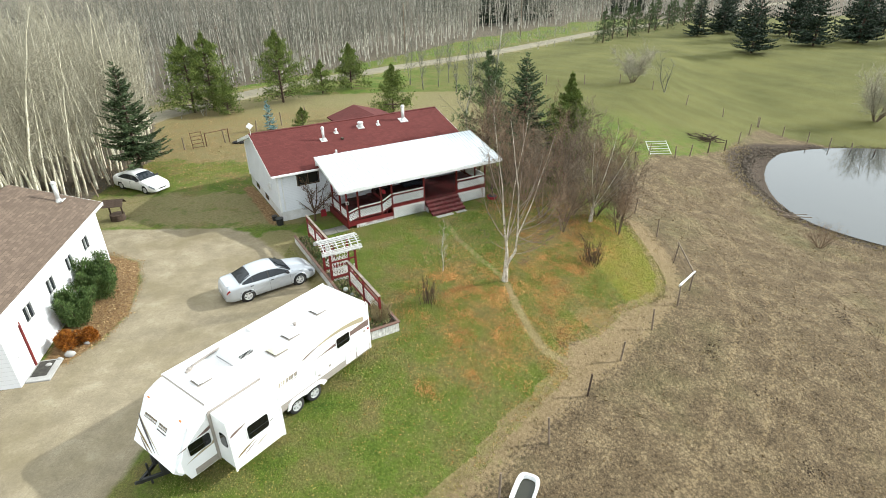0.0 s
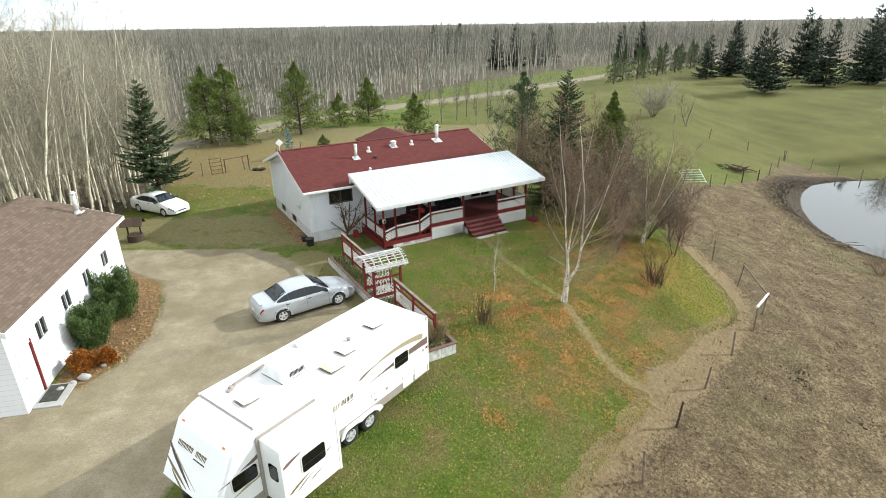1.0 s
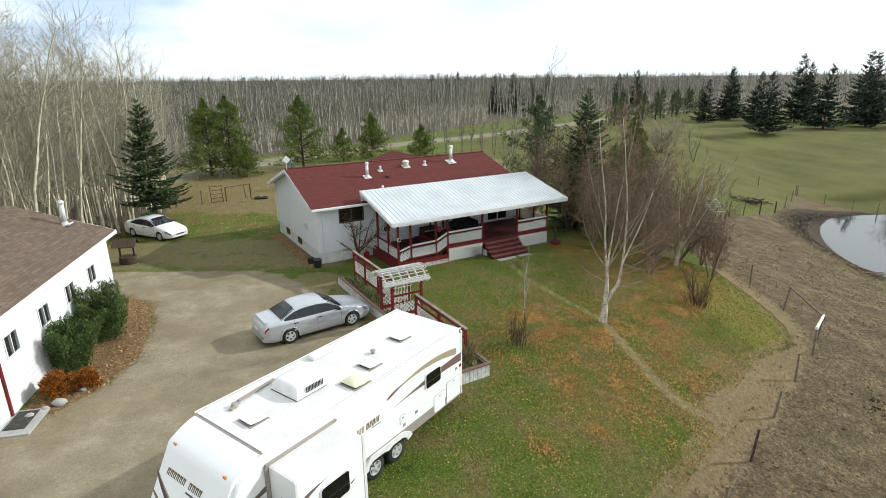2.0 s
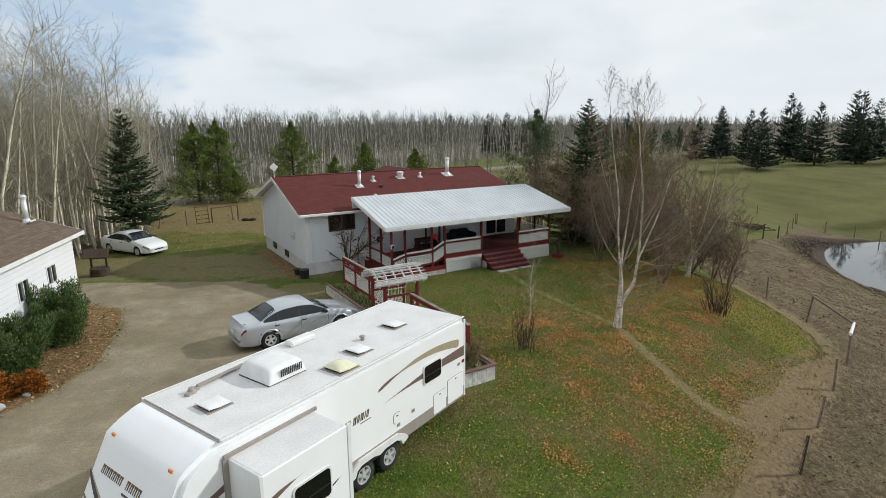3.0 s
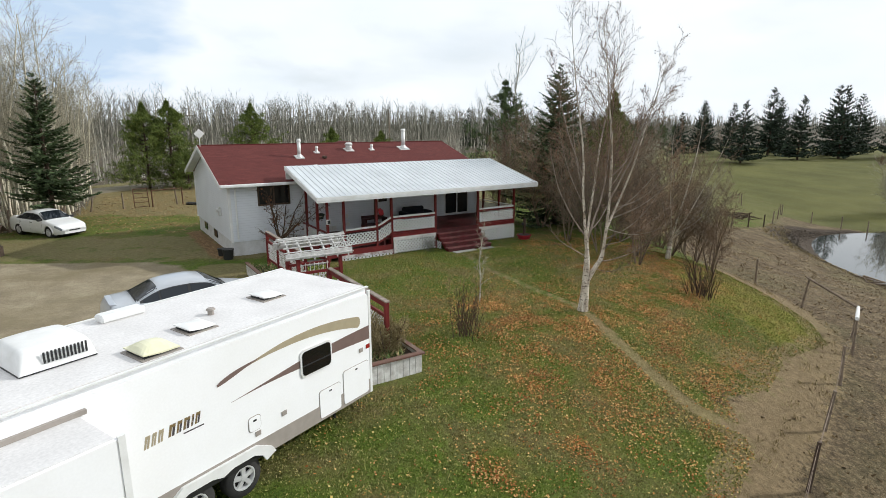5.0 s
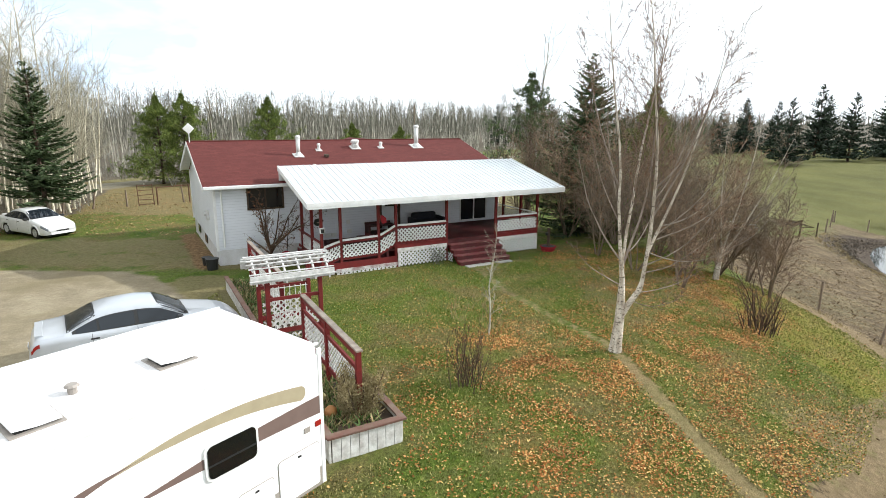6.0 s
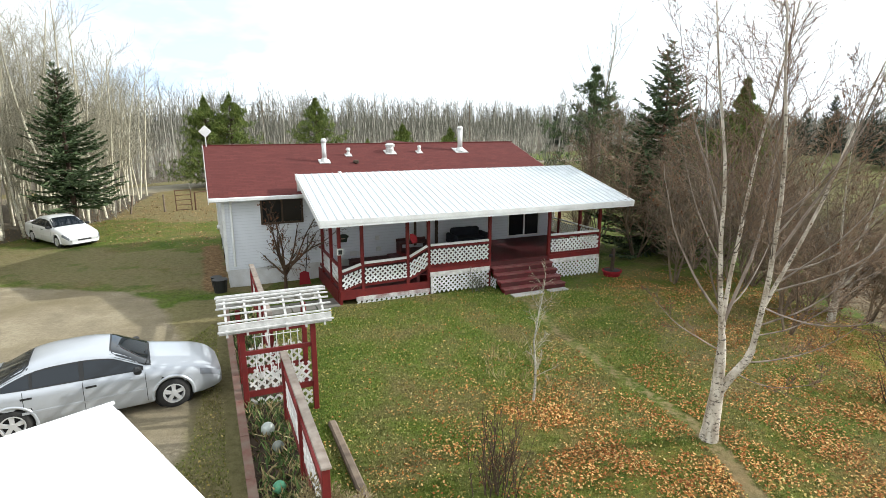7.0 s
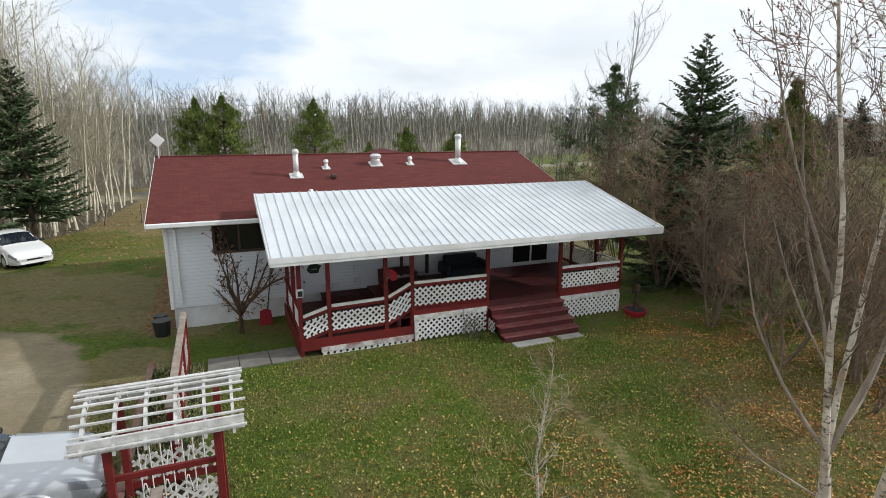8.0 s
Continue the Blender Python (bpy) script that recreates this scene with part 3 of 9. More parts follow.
def lattice(bm, u0, u1, z0, z1, y, slope=0.0, pitch=0.118, w=0.052):
    """Diagonal lath lattice between u0..u1 and z0..z1 (a parallelogram when slope is given), on the plane v = y."""
    L, Ht = u1 - u0, z1 - z0
    for s, dy in ((1, 0.0), (-1, 0.008)):
        k = -Ht if s > 0 else 0.0
        while k < L + (Ht if s < 0 else 0):
            # line x = k + s*z
            a, b = (max(0, -k), min(Ht, L - k)) if s > 0 else (max(0, k - L), min(Ht, k))
            if b - a > 0.03:
                p, q = (k + s * a, a), (k + s * b, b)
                P0 = Vector((u0 + p[0], y + dy, z0 + p[1] + slope * p[0]))
                Q0 = Vector((u0 + q[0], y + dy, z0 + q[1] + slope * q[0]))
                dirv = (Q0 - P0).normalized()
                sd = Vector((dirv.z, 0, -dirv.x)) * (w / 2)
                t = Vector((0, 0.004, 0))
                vs = [bm.verts.new(c) for c in (P0 - sd - t, P0 + sd - t, Q0 + sd - t, Q0 - sd - t, P0 - sd + t, P0 + sd + t, Q0 + sd + t, Q0 - sd + t)]
                for f in ((0, 1, 2, 3), (7, 6, 5, 4), (0, 4, 5, 1), (2, 6, 7, 3), (1, 5, 6, 2), (3, 7, 4, 0)):
                    bm.faces.new([vs[i] for i in f])
            k += pitch * 1.4142
    return bm


def make_house():
    h = empty("house", H, "white-sided bungalow with a dark red shingle roof and painted base", "house")
    front_holes = [(-1.17, 0.15, 2.22, 3.0), (8.72, 10.18, 0.94, 2.95), (4.52, 5.40, 0.94, 2.95)]
    part("wall", wall_with_holes(U0, U1, 0.62, 3.12, front_holes, V0, V0 + 0.16), M_SIDING, h)
    part("wall", boxes((U0, U1, V1 - 0.16, V1, 0.62, 3.12)), M_SIDING, h)
    for u in (U0, U1 - 0.16):
        bm = bmesh.new()
        pts = [(V0 + 0.16, 0.62), (V1 - 0.16, 0.62), (V1 - 0.16, roof_z(V1) - 0.1), (RIDGE_V, roof_z(RIDGE_V) - 0.12), (V0 + 0.16, roof_z(V0) - 0.1)]
        prism(bm, pts, 0.16, Matrix(((0, 1, 0, u), (1, 0, 0, 0), (0, 0, 1, 0), (0, 0, 0, 1))))
        bmesh.ops.recalc_face_normals(bm, faces=bm.faces[:])
        part("wall", bm, M_SIDING, h)
    bm = boxes((U0 + 0.03, U1 - 0.03, V0 + 0.03, V0 + 0.2, -0.6, 0.62), (U0 + 0.03, U1 - 0.03, V1 - 0.2, V1 - 0.03, -0.6, 0.62),
               (U0 + 0.03, U0 + 0.2, V0 + 0.2, V1 - 0.2, -0.6, 0.62), (U1 - 0.2, U1 - 0.03, V0 + 0.2, V1 - 0.2, -0.6, 0.62))
    part("foundation", bm, worn("painted_foundation", (0.66, 0.66, 0.66, 1), (0.45, 0.43, 0.40, 1), 2.5, 0.6, 0.85), h, "white-painted foundation")
    part("floor_slab", boxes((U0 + 0.2, U1 - 0.2, V0 + 0.2, V1 - 0.2, 0.4, 0.62)), M_CONCRETE, h)
    # corner boards
    for u, v in ((U0, V0), (U1, V0), (U0, V1)):
        part("corner_trim", boxes((u - 0.05, u + 0.05, v - 0.05, v + 0.05, 0.60, 3.14)), M_WHITE, h)
    # main roof: two slopes with thickness
    a, b = U0 - 0.42, U1 + 0.42
    for s in (1, -1):
        ev = 3.68 if s > 0 else 2 * RIDGE_V - 3.68
        bm = bmesh.new()
        ze, zr = roof_z(3.68), roof_z(RIDGE_V)
        lo, hi = min(ev, RIDGE_V), max(ev, RIDGE_V)
        z_lo, z_hi = (ze, zr) if s > 0 else (zr, ze)
        prism(bm, [(lo, z_lo), (hi, z_hi), (hi, z_hi - 0.10), (lo, z_lo - 0.10)], b - a, Matrix(((0, 1, 0, a), (1, 0, 0, 0), (0, 0, 1, 0), (0, 0, 0, 1))))
        bmesh.ops.recalc_face_normals(bm, faces=bm.faces[:])
        part("roof_slope", bm, M_REDROOF, h)
    part("ridge_cap", boxes((a, b, RIDGE_V - 0.12, RIDGE_V + 0.12, roof_z(RIDGE_V) - 0.06, roof_z(RIDGE_V) + 0.012)), M_REDROOF, h)
    # white fascia, gutter and rake boards
    part("gutter", boxes((a, b, 3.56, 3.675, EAVE - 0.14, EAVE - 0.01), bevel=0.02), M_WHITE, h, "white eaves gutter")
    part("soffit", boxes((a + 0.02, b - 0.02, 3.68, V0, EAVE - 0.13, EAVE - 0.11)), M_WHITE, h)
    for u in (a - 0.022, b):
        for s in (1, -1):
            bm = bmesh.new()
            v0, v1 = (3.66, RIDGE_V) if s > 0 else (RIDGE_V, 2 * RIDGE_V - 3.66)
            z0, z1 = roof_z(v0), roof_z(v1)
            prism(bm, [(v0, z0 - 0.01), (v1, z1 - 0.01), (v1, z1 - 0.2), (v0, z0 - 0.2)], 0.022, Matrix(((0, 1, 0, u), (1, 0, 0, 0), (0, 0, 1, 0), (0, 0, 0, 1))))
            bmesh.ops.recalc_face_normals(bm, faces=bm.faces[:])
            part("rake_board", bm, M_WHITE, h)
            u_in = u + (0.022 if u < 0 else -0.40)
            bm = bmesh.new()
            prism(bm, [(v0 + 0.03, z0 - 0.115), (v1, z1 - 0.115), (v1, z1 - 0.13), (v0 + 0.03, z0 - 0.13)], 0.40, Matrix(((0, 1, 0, u_in), (1, 0, 0, 0), (0, 0, 1, 0), (0, 0, 0, 1))))
            bmesh.ops.recalc_face_normals(bm, faces=bm.faces[:])
            part("rake_soffit", bm, M_WHITE, h)
    # rear wing's gable, its peak a little over the main ridge
    bm = bmesh.new()
    pk, w = roof_z(RIDGE_V) - 0.03, 2.3
    cu = 6.35
    prism(bm, [(cu - w, pk - w * 0.30), (cu, pk), (cu + w, pk - w * 0.30), (cu + w, pk - w * 0.30 - 0.1), (cu, pk - 0.1), (cu - w, pk - w * 0.30 - 0.1)], 4.2, Matrix.Translation((0, RIDGE_V + 0.3, 0)))
    part("wing_roof", bm, M_REDROOF, h)
    bm = bmesh.new()
    prism(bm, [(cu - w + 0.3, 0), (cu + w - 0.3, 0), (cu + w - 0.3, pk - w * 0.30), (cu, pk - 0.13), (cu - w + 0.3, pk - w * 0.30)], 0.9, Matrix.Translation((0, RIDGE_V + 3.4, 0)))
    part("wing_wall", bm, M_SIDING, h)
    # downpipe, meter and low windows on the gable side
    bm = bmesh.new()
    tube(bm, (U0 + 0.25, V0 - 0.07, 3.05), (U0 + 0.25, V0 - 0.07, 0.75), 0.04)
    tube(bm, (U0 + 0.25, 3.64, 3.1), (U0 + 0.25, V0 - 0.07, 2.98), 0.04)
    part("downpipe", bm, M_WHITE, h)
    bm = boxes((U0 - 0.12, U0 - 0.002, 6.05, 6.3, 1.55, 1.95), bevel=0.015)
    tube(bm, (U0 - 0.12, 6.17, 1.8), (U0 - 0.2, 6.17, 1.8), 0.085, 0.08, 12)
    part("electric_meter", bm, M_GALV, h, "grey electric meter box")
    for v in (7.6, 10.2):
        part("basement_window", boxes((U0 - 0.012, U0 + 0.02, v, v + 0.75, 0.22, 0.60)), M_GLASS, h)
    # front window and doors
    window_part(h, "window", -1.17, 0.15, 2.22, 3.0, V0, M_WOODDARK, (0.5,), 0.0)
    sd = window_part(h, "sliding_door", 8.72, 10.18, 0.98, 2.95, V0, M_WHITE, (0.52,), 0.0, 0.05)
    sd["label"] = "white-framed sliding glass door"
    d = part("door", boxes((4.56, 5.36, V0 + 0.03, V0 + 0.08, 0.96, 2.93), bevel=0.01), plain("door_paint", (0.62, 0.64, 0.66, 1), 0.4), h, "pale grey front door")
    part("door_window", boxes((4.72, 5.2, V0 + 0.02, V0 + 0.028, 1.9, 2.75)), M_GLASS, d)
    part("door_frame", boxes((4.45, 4.55, V0 - 0.03, V0 + 0.1, 0.92, 3.0), (5.37, 5.47, V0 - 0.03, V0 + 0.1, 0.92, 3.0), (4.55, 5.37, V0 - 0.03, V0 + 0.1, 2.94, 3.0)), M_WOODDARK, d)
    bm = bmesh.new()
    tube(bm, (4.63, V0 + 0.03, 1.9), (4.63, V0 - 0.04, 1.9), 0.03, 0.03, 8)
    part("door_knob", bm, M_ALU, d)
    return h


house = make_house()


def make_porch():
    p = empty("porch", H, "porch with dark red posts, white lattice and white metal roof", "porch")
    F = 0.75                                      # line of the front posts
    LOW, DECK = 0.42, 0.90
    posts = (0.72, 1.45, 2.98, 3.72, 6.02, 8.48, 10.75)
    zf, zb, vb = 2.78, 3.78, 3.9                   # roof underside front and back

    def rz(v):
        return zf + (zb - zf) * (v + 0.1) / (vb + 0.1)

    # roof sheet, then one rib after another
    bm = bmesh.new()
    MX = Matrix(((0, 1, 0, 0), (1, 0, 0, 0), (0, 0, 1, 0), (0, 0, 0, 1)))
    prism(bm, [(-0.12, rz(-0.12) + 0.09), (vb, rz(vb) + 0.09), (vb, rz(vb) + 0.105), (-0.12, rz(-0.12) + 0.105)], 11.52, MX)
    bmesh.ops.recalc_face_normals(bm, faces=bm.faces[:])
    M_METAL = worn("white_metal_sheet", (0.66, 0.69, 0.71, 1), (0.44, 0.47, 0.49, 1), 0.9, 0.6, 0.36, 60, 0.0, 0.02)
    part("roof_sheet", bm, M_METAL, p)
    bm = bmesh.new()
    w = 0.017
    prism(bm, [(-w, 0), (-w * 0.6, 0.024), (w * 0.6, 0.024), (w, 0)], math.hypot(vb + 0.12, rz(vb) - rz(-0.12)))
    tilt = Matrix.Rotation(math.atan2(zb - zf, vb + 0.1), 4, "X")
    bmesh.ops.transform(bm, matrix=Matrix.Translation((0.0, -0.12, rz(-0.12) + 0.106)) @ tilt, verts=bm.verts)
    rib = part("roof_rib", bm, M_METAL, p)
    n = 46
    rib.location.x = 0.04
    for i in range(1, n + 1):
        part_at("roof_rib", rib.data, p, Matrix.Translation((0.04 + i * 11.44 / n, 0, 0)))
    bm = boxes((-0.01, 11.53, -0.15, -0.122, zf - 0.10, zf + 0.105), (-0.015, 11.535, -0.165, -0.151, zf - 0.02, zf + 0.12))
    part("fascia", bm, M_WHITE, p)
    for u in (-0.025, 11.521):
        bm = bmesh.new()
        prism(bm, [(-0.15, rz(-0.12) - 0.07), (vb, rz(vb) - 0.07), (vb, rz(vb) + 0.12), (-0.15, rz(-0.12) + 0.12)], 0.024, Matrix.Translation((u, 0, 0)) @ MX)
        bmesh.ops.recalc_face_normals(bm, faces=bm.faces[:])
        part("rake_trim", bm, M_WHITE, p)
    part("roof_upstand", boxes((0.02, 11.48, vb - 0.05, vb - 0.002, roof_z(vb) + 0.01, rz(vb) + 0.088)), M_WHITE, p)
    part("ceiling_lining", boxes((0.0, 11.5, -0.1, 0.02, zf - 0.0, zf + 0.07)), M_WHITE, p)
    for i in range(8):
        u = 0.3 + i * 1.55
        bm = bmesh.new()
        beam(bm, (u, -0.08, rz(-0.08) + 0.03), (u, vb - 0.06, rz(vb - 0.06) + 0.03), 0.05, 0.11)
        part("rafter", bm, M_WOODGREY, p)
    part("front_beam", boxes((0.55, 10.95, F - 0.06, F + 0.06, rz(F) - 0.2, rz(F) - 0.02)), M_RED, p)
    # posts
    for i, u in enumerate(posts):
        z0 = 0.0
        bm = boxes((u - 0.05, u + 0.05, F - 0.05, F + 0.05, z0 - 0.1, rz(F) - 0.2), bevel=0.006)
        part("post", bm, M_RED, p)
    for v in (1.9, 3.3):
        part("post", boxes((0.67, 0.77, v, v + 0.1, -0.1, rz(v) - 0.02)), M_RED, p)
        part("post", boxes((10.70, 10.80, v, v + 0.1, -0.1, rz(v) - 0.02)), M_RED, p)
    # decks, board after board
    def deck(u0, u1, z):
        n = int((V0 - F - 0.02) / 0.145)
        bm = boxes((u0, u1, 0, 0.138, z - 0.035, z))
        first = part("deck_board", bm, M_REDDECK, p)
        first.location.y = F - 0.02
        for k in range(1, n):
            part_at("deck_board", first.data, p, Matrix.Translation((0, F - 0.02 + k * 0.145, 0)))
    deck(3.70, 10.8, DECK)
    deck(0.70, 3.40, LOW)
    part("joist_frame", boxes((3.72, 10.78, F + 0.0, F + 0.04, DECK - 0.2, DECK - 0.036), (10.72, 10.78, F + 0.04, V0 - 0.05, DECK - 0.2, DECK - 0.036),
                              (3.70, 3.74, F + 0.05, V0 - 0.05, 0.1, DECK - 0.036)), M_RED, p)
    part("riser", boxes((3.34, 3.42, F + 0.05, V0 - 0.05, LOW, LOW + 0.24)), M_REDDECK, p)
    part("tread", boxes((3.30, 3.71, F + 0.05, V0 - 0.05, LOW + 0.24, LOW + 0.28)), M_REDDECK, p)
    part("base_board", boxes((0.70, 3.72, F - 0.075, F - 0.03, 0.16, 0.46)), M_RED, p)
    part("base_board", boxes((0.66, 0.70, F + 0.1, V0 - 0.05, 0.0, 0.44)), M_RED, p)
    # front rails: cap, red bottom rail and a lattice panel between
    def rail(name_u0, u1, z_top0, z_top1, lat0, lat_h):
        u0 = name_u0
        s = (z_top1 - z_top0) / (u1 - u0)
        bm = bmesh.new()
        beam(bm, (u0, F - 0.045, z_top0), (u1, F - 0.045, z_top1), 0.05, 0.075)
        part("rail_cap", bm, M_WHITE, p)
        bm = bmesh.new()
        beam(bm, (u0, F, z_top0 - 0.09), (u1, F, z_top1 - 0.09), 0.05, 0.09)
        part("top_rail", bm, M_RED, p)
        bm = bmesh.new()
        lattice(bm, u0, u1, lat0, lat0 + lat_h, F - 0.06, s)
        part("lattice_panel", bm, M_WHITE, p)
        bm = bmesh.new()
        beam(bm, (u0, F, lat0 - 0.05), (u1, F, lat0 - 0.05 + s * (u1 - u0)), 0.05, 0.11)
        part("bottom_rail", bm, M_RED, p)
    rail(0.78, 1.39, 1.10, 1.28, 0.50, 0.44)
    rail(1.51, 2.92, 1.31, 1.35, 0.64, 0.48)
    rail(3.04, 3.66, 1.37, 1.68, 0.66, 0.52)
    rail(3.78, 5.96, 1.69, 1.69, 1.02, 0.52)
    rail(8.54, 10.69, 1.67, 1.67, 1.02, 0.46)
    # side rails
    for u in (0.72, 10.75):
        z = 1.25 if u < 1 else 1.67
        bm = bmesh.new()
        beam(bm, (u, F + 0.05, z), (u, 3.9, z), 0.09, 0.045)
        part("rail_cap", bm, M_WHITE if u > 1 else M_RED, p)
        bm = bmesh.new()
        lattice(bm, F + 0.08, 3.85, z - 0.6, z - 0.08, 0)
        bmesh.ops.transform(bm, matrix=Matrix(((0, 1, 0, u), (1, 0, 0, 0), (0, 0, 1, 0), (0, 0, 0, 1))), verts=bm.verts)
        part("lattice_panel", bm, M_WHITE, p)
        bm = bmesh.new()
        beam(bm, (u, F + 0.05, z - 0.66), (u, 3.9, z - 0.66), 0.05, 0.1)
        part("bottom_rail", bm, M_RED, p)
    # skirts under the deck
    for u0, u1 in ((3.78, 5.96), (8.54, 10.69)):
        part("skirt_board", boxes((u0 - 0.03, u1 + 0.03, F - 0.11, F - 0.075, 0.60, 0.76)), M_WEATHERED, p)
        bm = bmesh.new()
        lattice(bm, u0, u1, 0.04, 0.60, F - 0.1)
        part("skirt_lattice", bm, M_WHITE, p)
        part("fascia_board", boxes((u0 - 0.06, u1 + 0.06, F - 0.075, F - 0.03, 0.74, 0.93)), M_RED, p)
    for u in (3.80, 10.70):
        part("skirt_end", boxes((u - 0.03, u + 0.05, F - 0.115, F - 0.06, 0.02, 0.62)), M_WEATHERED, p)
    bm = bmesh.new()
    lattice(bm, 1.2, 3.72, -0.04, 0.12, F - 0.09)
    part("skirt_lattice", bm, M_WHITE, p)
    part("skirt_board", boxes((1.2, 3.74, F - 0.11, F - 0.078, 0.10, 0.22)), M_FLAKED, p, "white skirt board with flaking paint")
    # front steps
    n = 4
    for i in range(n):
        z = DECK - (i + 1) * 0.18
        v = F - 0.02 - (i + 1) * 0.27
        for k, w in ((0, 0.0), (1, 0.006)):
            part("tread", boxes((6.02, 8.50, v - 0.05 + 0.155 * k, v + 0.10 + 0.155 * k, z - 0.04, z - w), bevel=0.008), M_TREAD, p)
        part("riser", boxes((6.05, 8.47, v - 0.03, v - 0.012, max(z - 0.18, -0.02), z - 0.041)), M_REDDECK, p)
    part("riser", boxes((6.08, 8.44, F - 0.045, F - 0.03, DECK - 0.18, DECK - 0.036)), M_REDDECK, p)
    for u in (6.10, 8.38):
        bm = bmesh.new()
        prism(bm, [(F, DECK - 0.34), (F, DECK - 0.22), (F - 0.05, DECK - 0.22), (F - 1.05, 0.03), (F - 1.05, -0.05), (F - 0.9, -0.05)], 0.04, Matrix(((0, 1, 0, u), (1, 0, 0, 0), (0, 0, 1, 0), (0, 0, 0, 1))))
        bmesh.ops.recalc_face_normals(bm, faces=bm.faces[:])
        part("stringer", bm, M_RED, p)
        bm = bmesh.new()
        lattice(bm, F - 0.42, F - 0.02, 0.02, 0.36, 0)
        bmesh.ops.transform(bm, matrix=Matrix(((0, 1, 0, u - 0.02), (1, 0, 0, 0), (0, 0, 1, 0), (0, 0, 0, 1))), verts=bm.verts)
        part("skirt_lattice", bm, M_WHITE, p)
    return p


porch = make_porch()

# ---------------------------------------------------------------- garage
G = pose(-18.78, 26.55, 0, 0, 0, math.degrees(math.atan2(-0.977, 0.214)))   # x along the yard wall, y towards the yard


def make_garage():
    g = empty("garage", G, "white-sided garage with a brown shingle roof and small windows", "garage")
    L, D, EV = 10.9, 7.4, 3.25
    sl = 0.34
    wins = [(1.84, 2.50), (3.98, 4.66), (6.14, 6.82), (8.33, 9.02)]
    holes = [(a, b, 1.75, 2.4) for a, b in wins] + [(9.55, 10.5, 0.05, 2.1)]
    part("wall", wall_with_holes(0, L, -0.1, EV, holes, -0.15, 0), M_GSIDING, g)
    part("wall", boxes((0, L, -D, -D + 0.15, -0.3, EV)), M_GSIDING, g)
    for x in (0, L - 0.15):
        bm = bmesh.new()
        prism(bm, [(-D + 0.15, -0.3), (-0.15, -0.3), (-0.15, EV), (-D / 2, EV + sl * D / 2 - 0.08), (-D + 0.15, EV)], 0.15, Matrix(((0, 1, 0, x), (1, 0, 0, 0), (0, 0, 1, 0), (0, 0, 0, 1))))
        bmesh.ops.recalc_face_normals(bm, faces=bm.faces[:])
        part("wall", bm, M_GSIDING, g)
    for s in (1, -1):
        bm = bmesh.new()
        e = 0.35 if s > 0 else -D - 0.35
        ze, zr = EV + 0.06, EV + 0.06 + sl * (D / 2 + 0.35)
        prism(bm, [(e, ze), (-D / 2, zr), (-D / 2, zr - 0.1), (e, ze - 0.1)], L + 0.7, Matrix(((0, 1, 0, -0.35), (1, 0, 0, 0), (0, 0, 1, 0), (0, 0, 0, 1))))
        bmesh.ops.recalc_face_normals(bm, faces=bm.faces[:])
        part("roof_slope", bm, M_BROWNROOF, g)
    part("fascia", boxes((-0.36, L + 0.36, 0.352, 0.38, EV - 0.10, EV + 0.05)), M_WHITE, g)
    part("soffit", boxes((-0.34, L + 0.34, 0.0, 0.35, EV - 0.075, EV - 0.045)), M_WHITE, g)
    for x in (-0.375, L + 0.352):
        for e in (0.38, -D - 0.38):
            bm = bmesh.new()
            ze, zr = EV + 0.05, EV + 0.05 + sl * (D / 2 + 0.35)
            prism(bm, [(e, ze), (-D / 2, zr), (-D / 2, zr - 0.2), (e, ze - 0.2)], 0.024, Matrix(((0, 1, 0, x), (1, 0, 0, 0), (0, 0, 1, 0), (0, 0, 0, 1))))
            bmesh.ops.recalc_face_normals(bm, faces=bm.faces[:])
            part("rake_board", bm, M_WHITE, g)
    for a, b in wins:
        bm = bmesh.new()
        for q in ((a - 0.06, b + 0.06, 2.40, 2.46), (a - 0.06, b + 0.06, 1.69, 1.75), (a - 0.06, a, 1.75, 2.4), (b, b + 0.06, 1.75, 2.4), ((a + b) / 2 - 0.02, (a + b) / 2 + 0.02, 1.75, 2.4)):
            box(bm, q[0], q[1], -0.05, 0.025, q[2], q[3])
        w = part("window", bm, M_WHITE, g)
        part("pane", boxes((a, b, -0.06, -0.052, 1.75, 2.4)), M_GLASS, w)
    d = part("door", boxes((9.6, 10.45, -0.06, -0.02, 0.07, 2.05), bevel=0.01), M_WHITE, g, "plain white side door")
    part("door_frame", boxes((9.5, 9.6, -0.04, 0.03, 0.05, 2.15)), M_RED, d, "dark red door jamb")
    part("door_jamb", boxes((10.45, 10.53, -0.04, 0.03, 0.05, 2.15), (9.6, 10.45, -0.04, 0.03, 2.06, 2.15)), M_WHITE, d)
    bm = bmesh.new()
    tube(bm, (10.35, -0.02, 1.05), (10.35, 0.05, 1.05), 0.03)
    part("door_knob", bm, M_ALU, d)
    return g


garage = make_garage()


# ---------------------------------------------------------------- travel trailer
T = pose(-2.96, 17.70, 0, 0, 0, 54.0)           # x forward would be the rear end; the trailer runs to -x, +y is its far side
TW, TL, TH, TB = 2.52, 8.05, 2.60, 0.40
SEAM = -7.10                                     # the roof's front seam


def nose(z):
    """How far the rounded nose comes forward of the roof's front seam at height z."""
    if z > 0.95:
        k = (TH - z) / (TH - 0.95)
        return 0.58 * min(1.0, k / 0.16) ** 0.5 + 0.86 * max(0.0, k - 0.04) if k < 0.16 else 0.58 + 0.86 * (k - 0.04)
    return 1.4056 - (0.95 - z) / (0.95 - TB) * 0.42


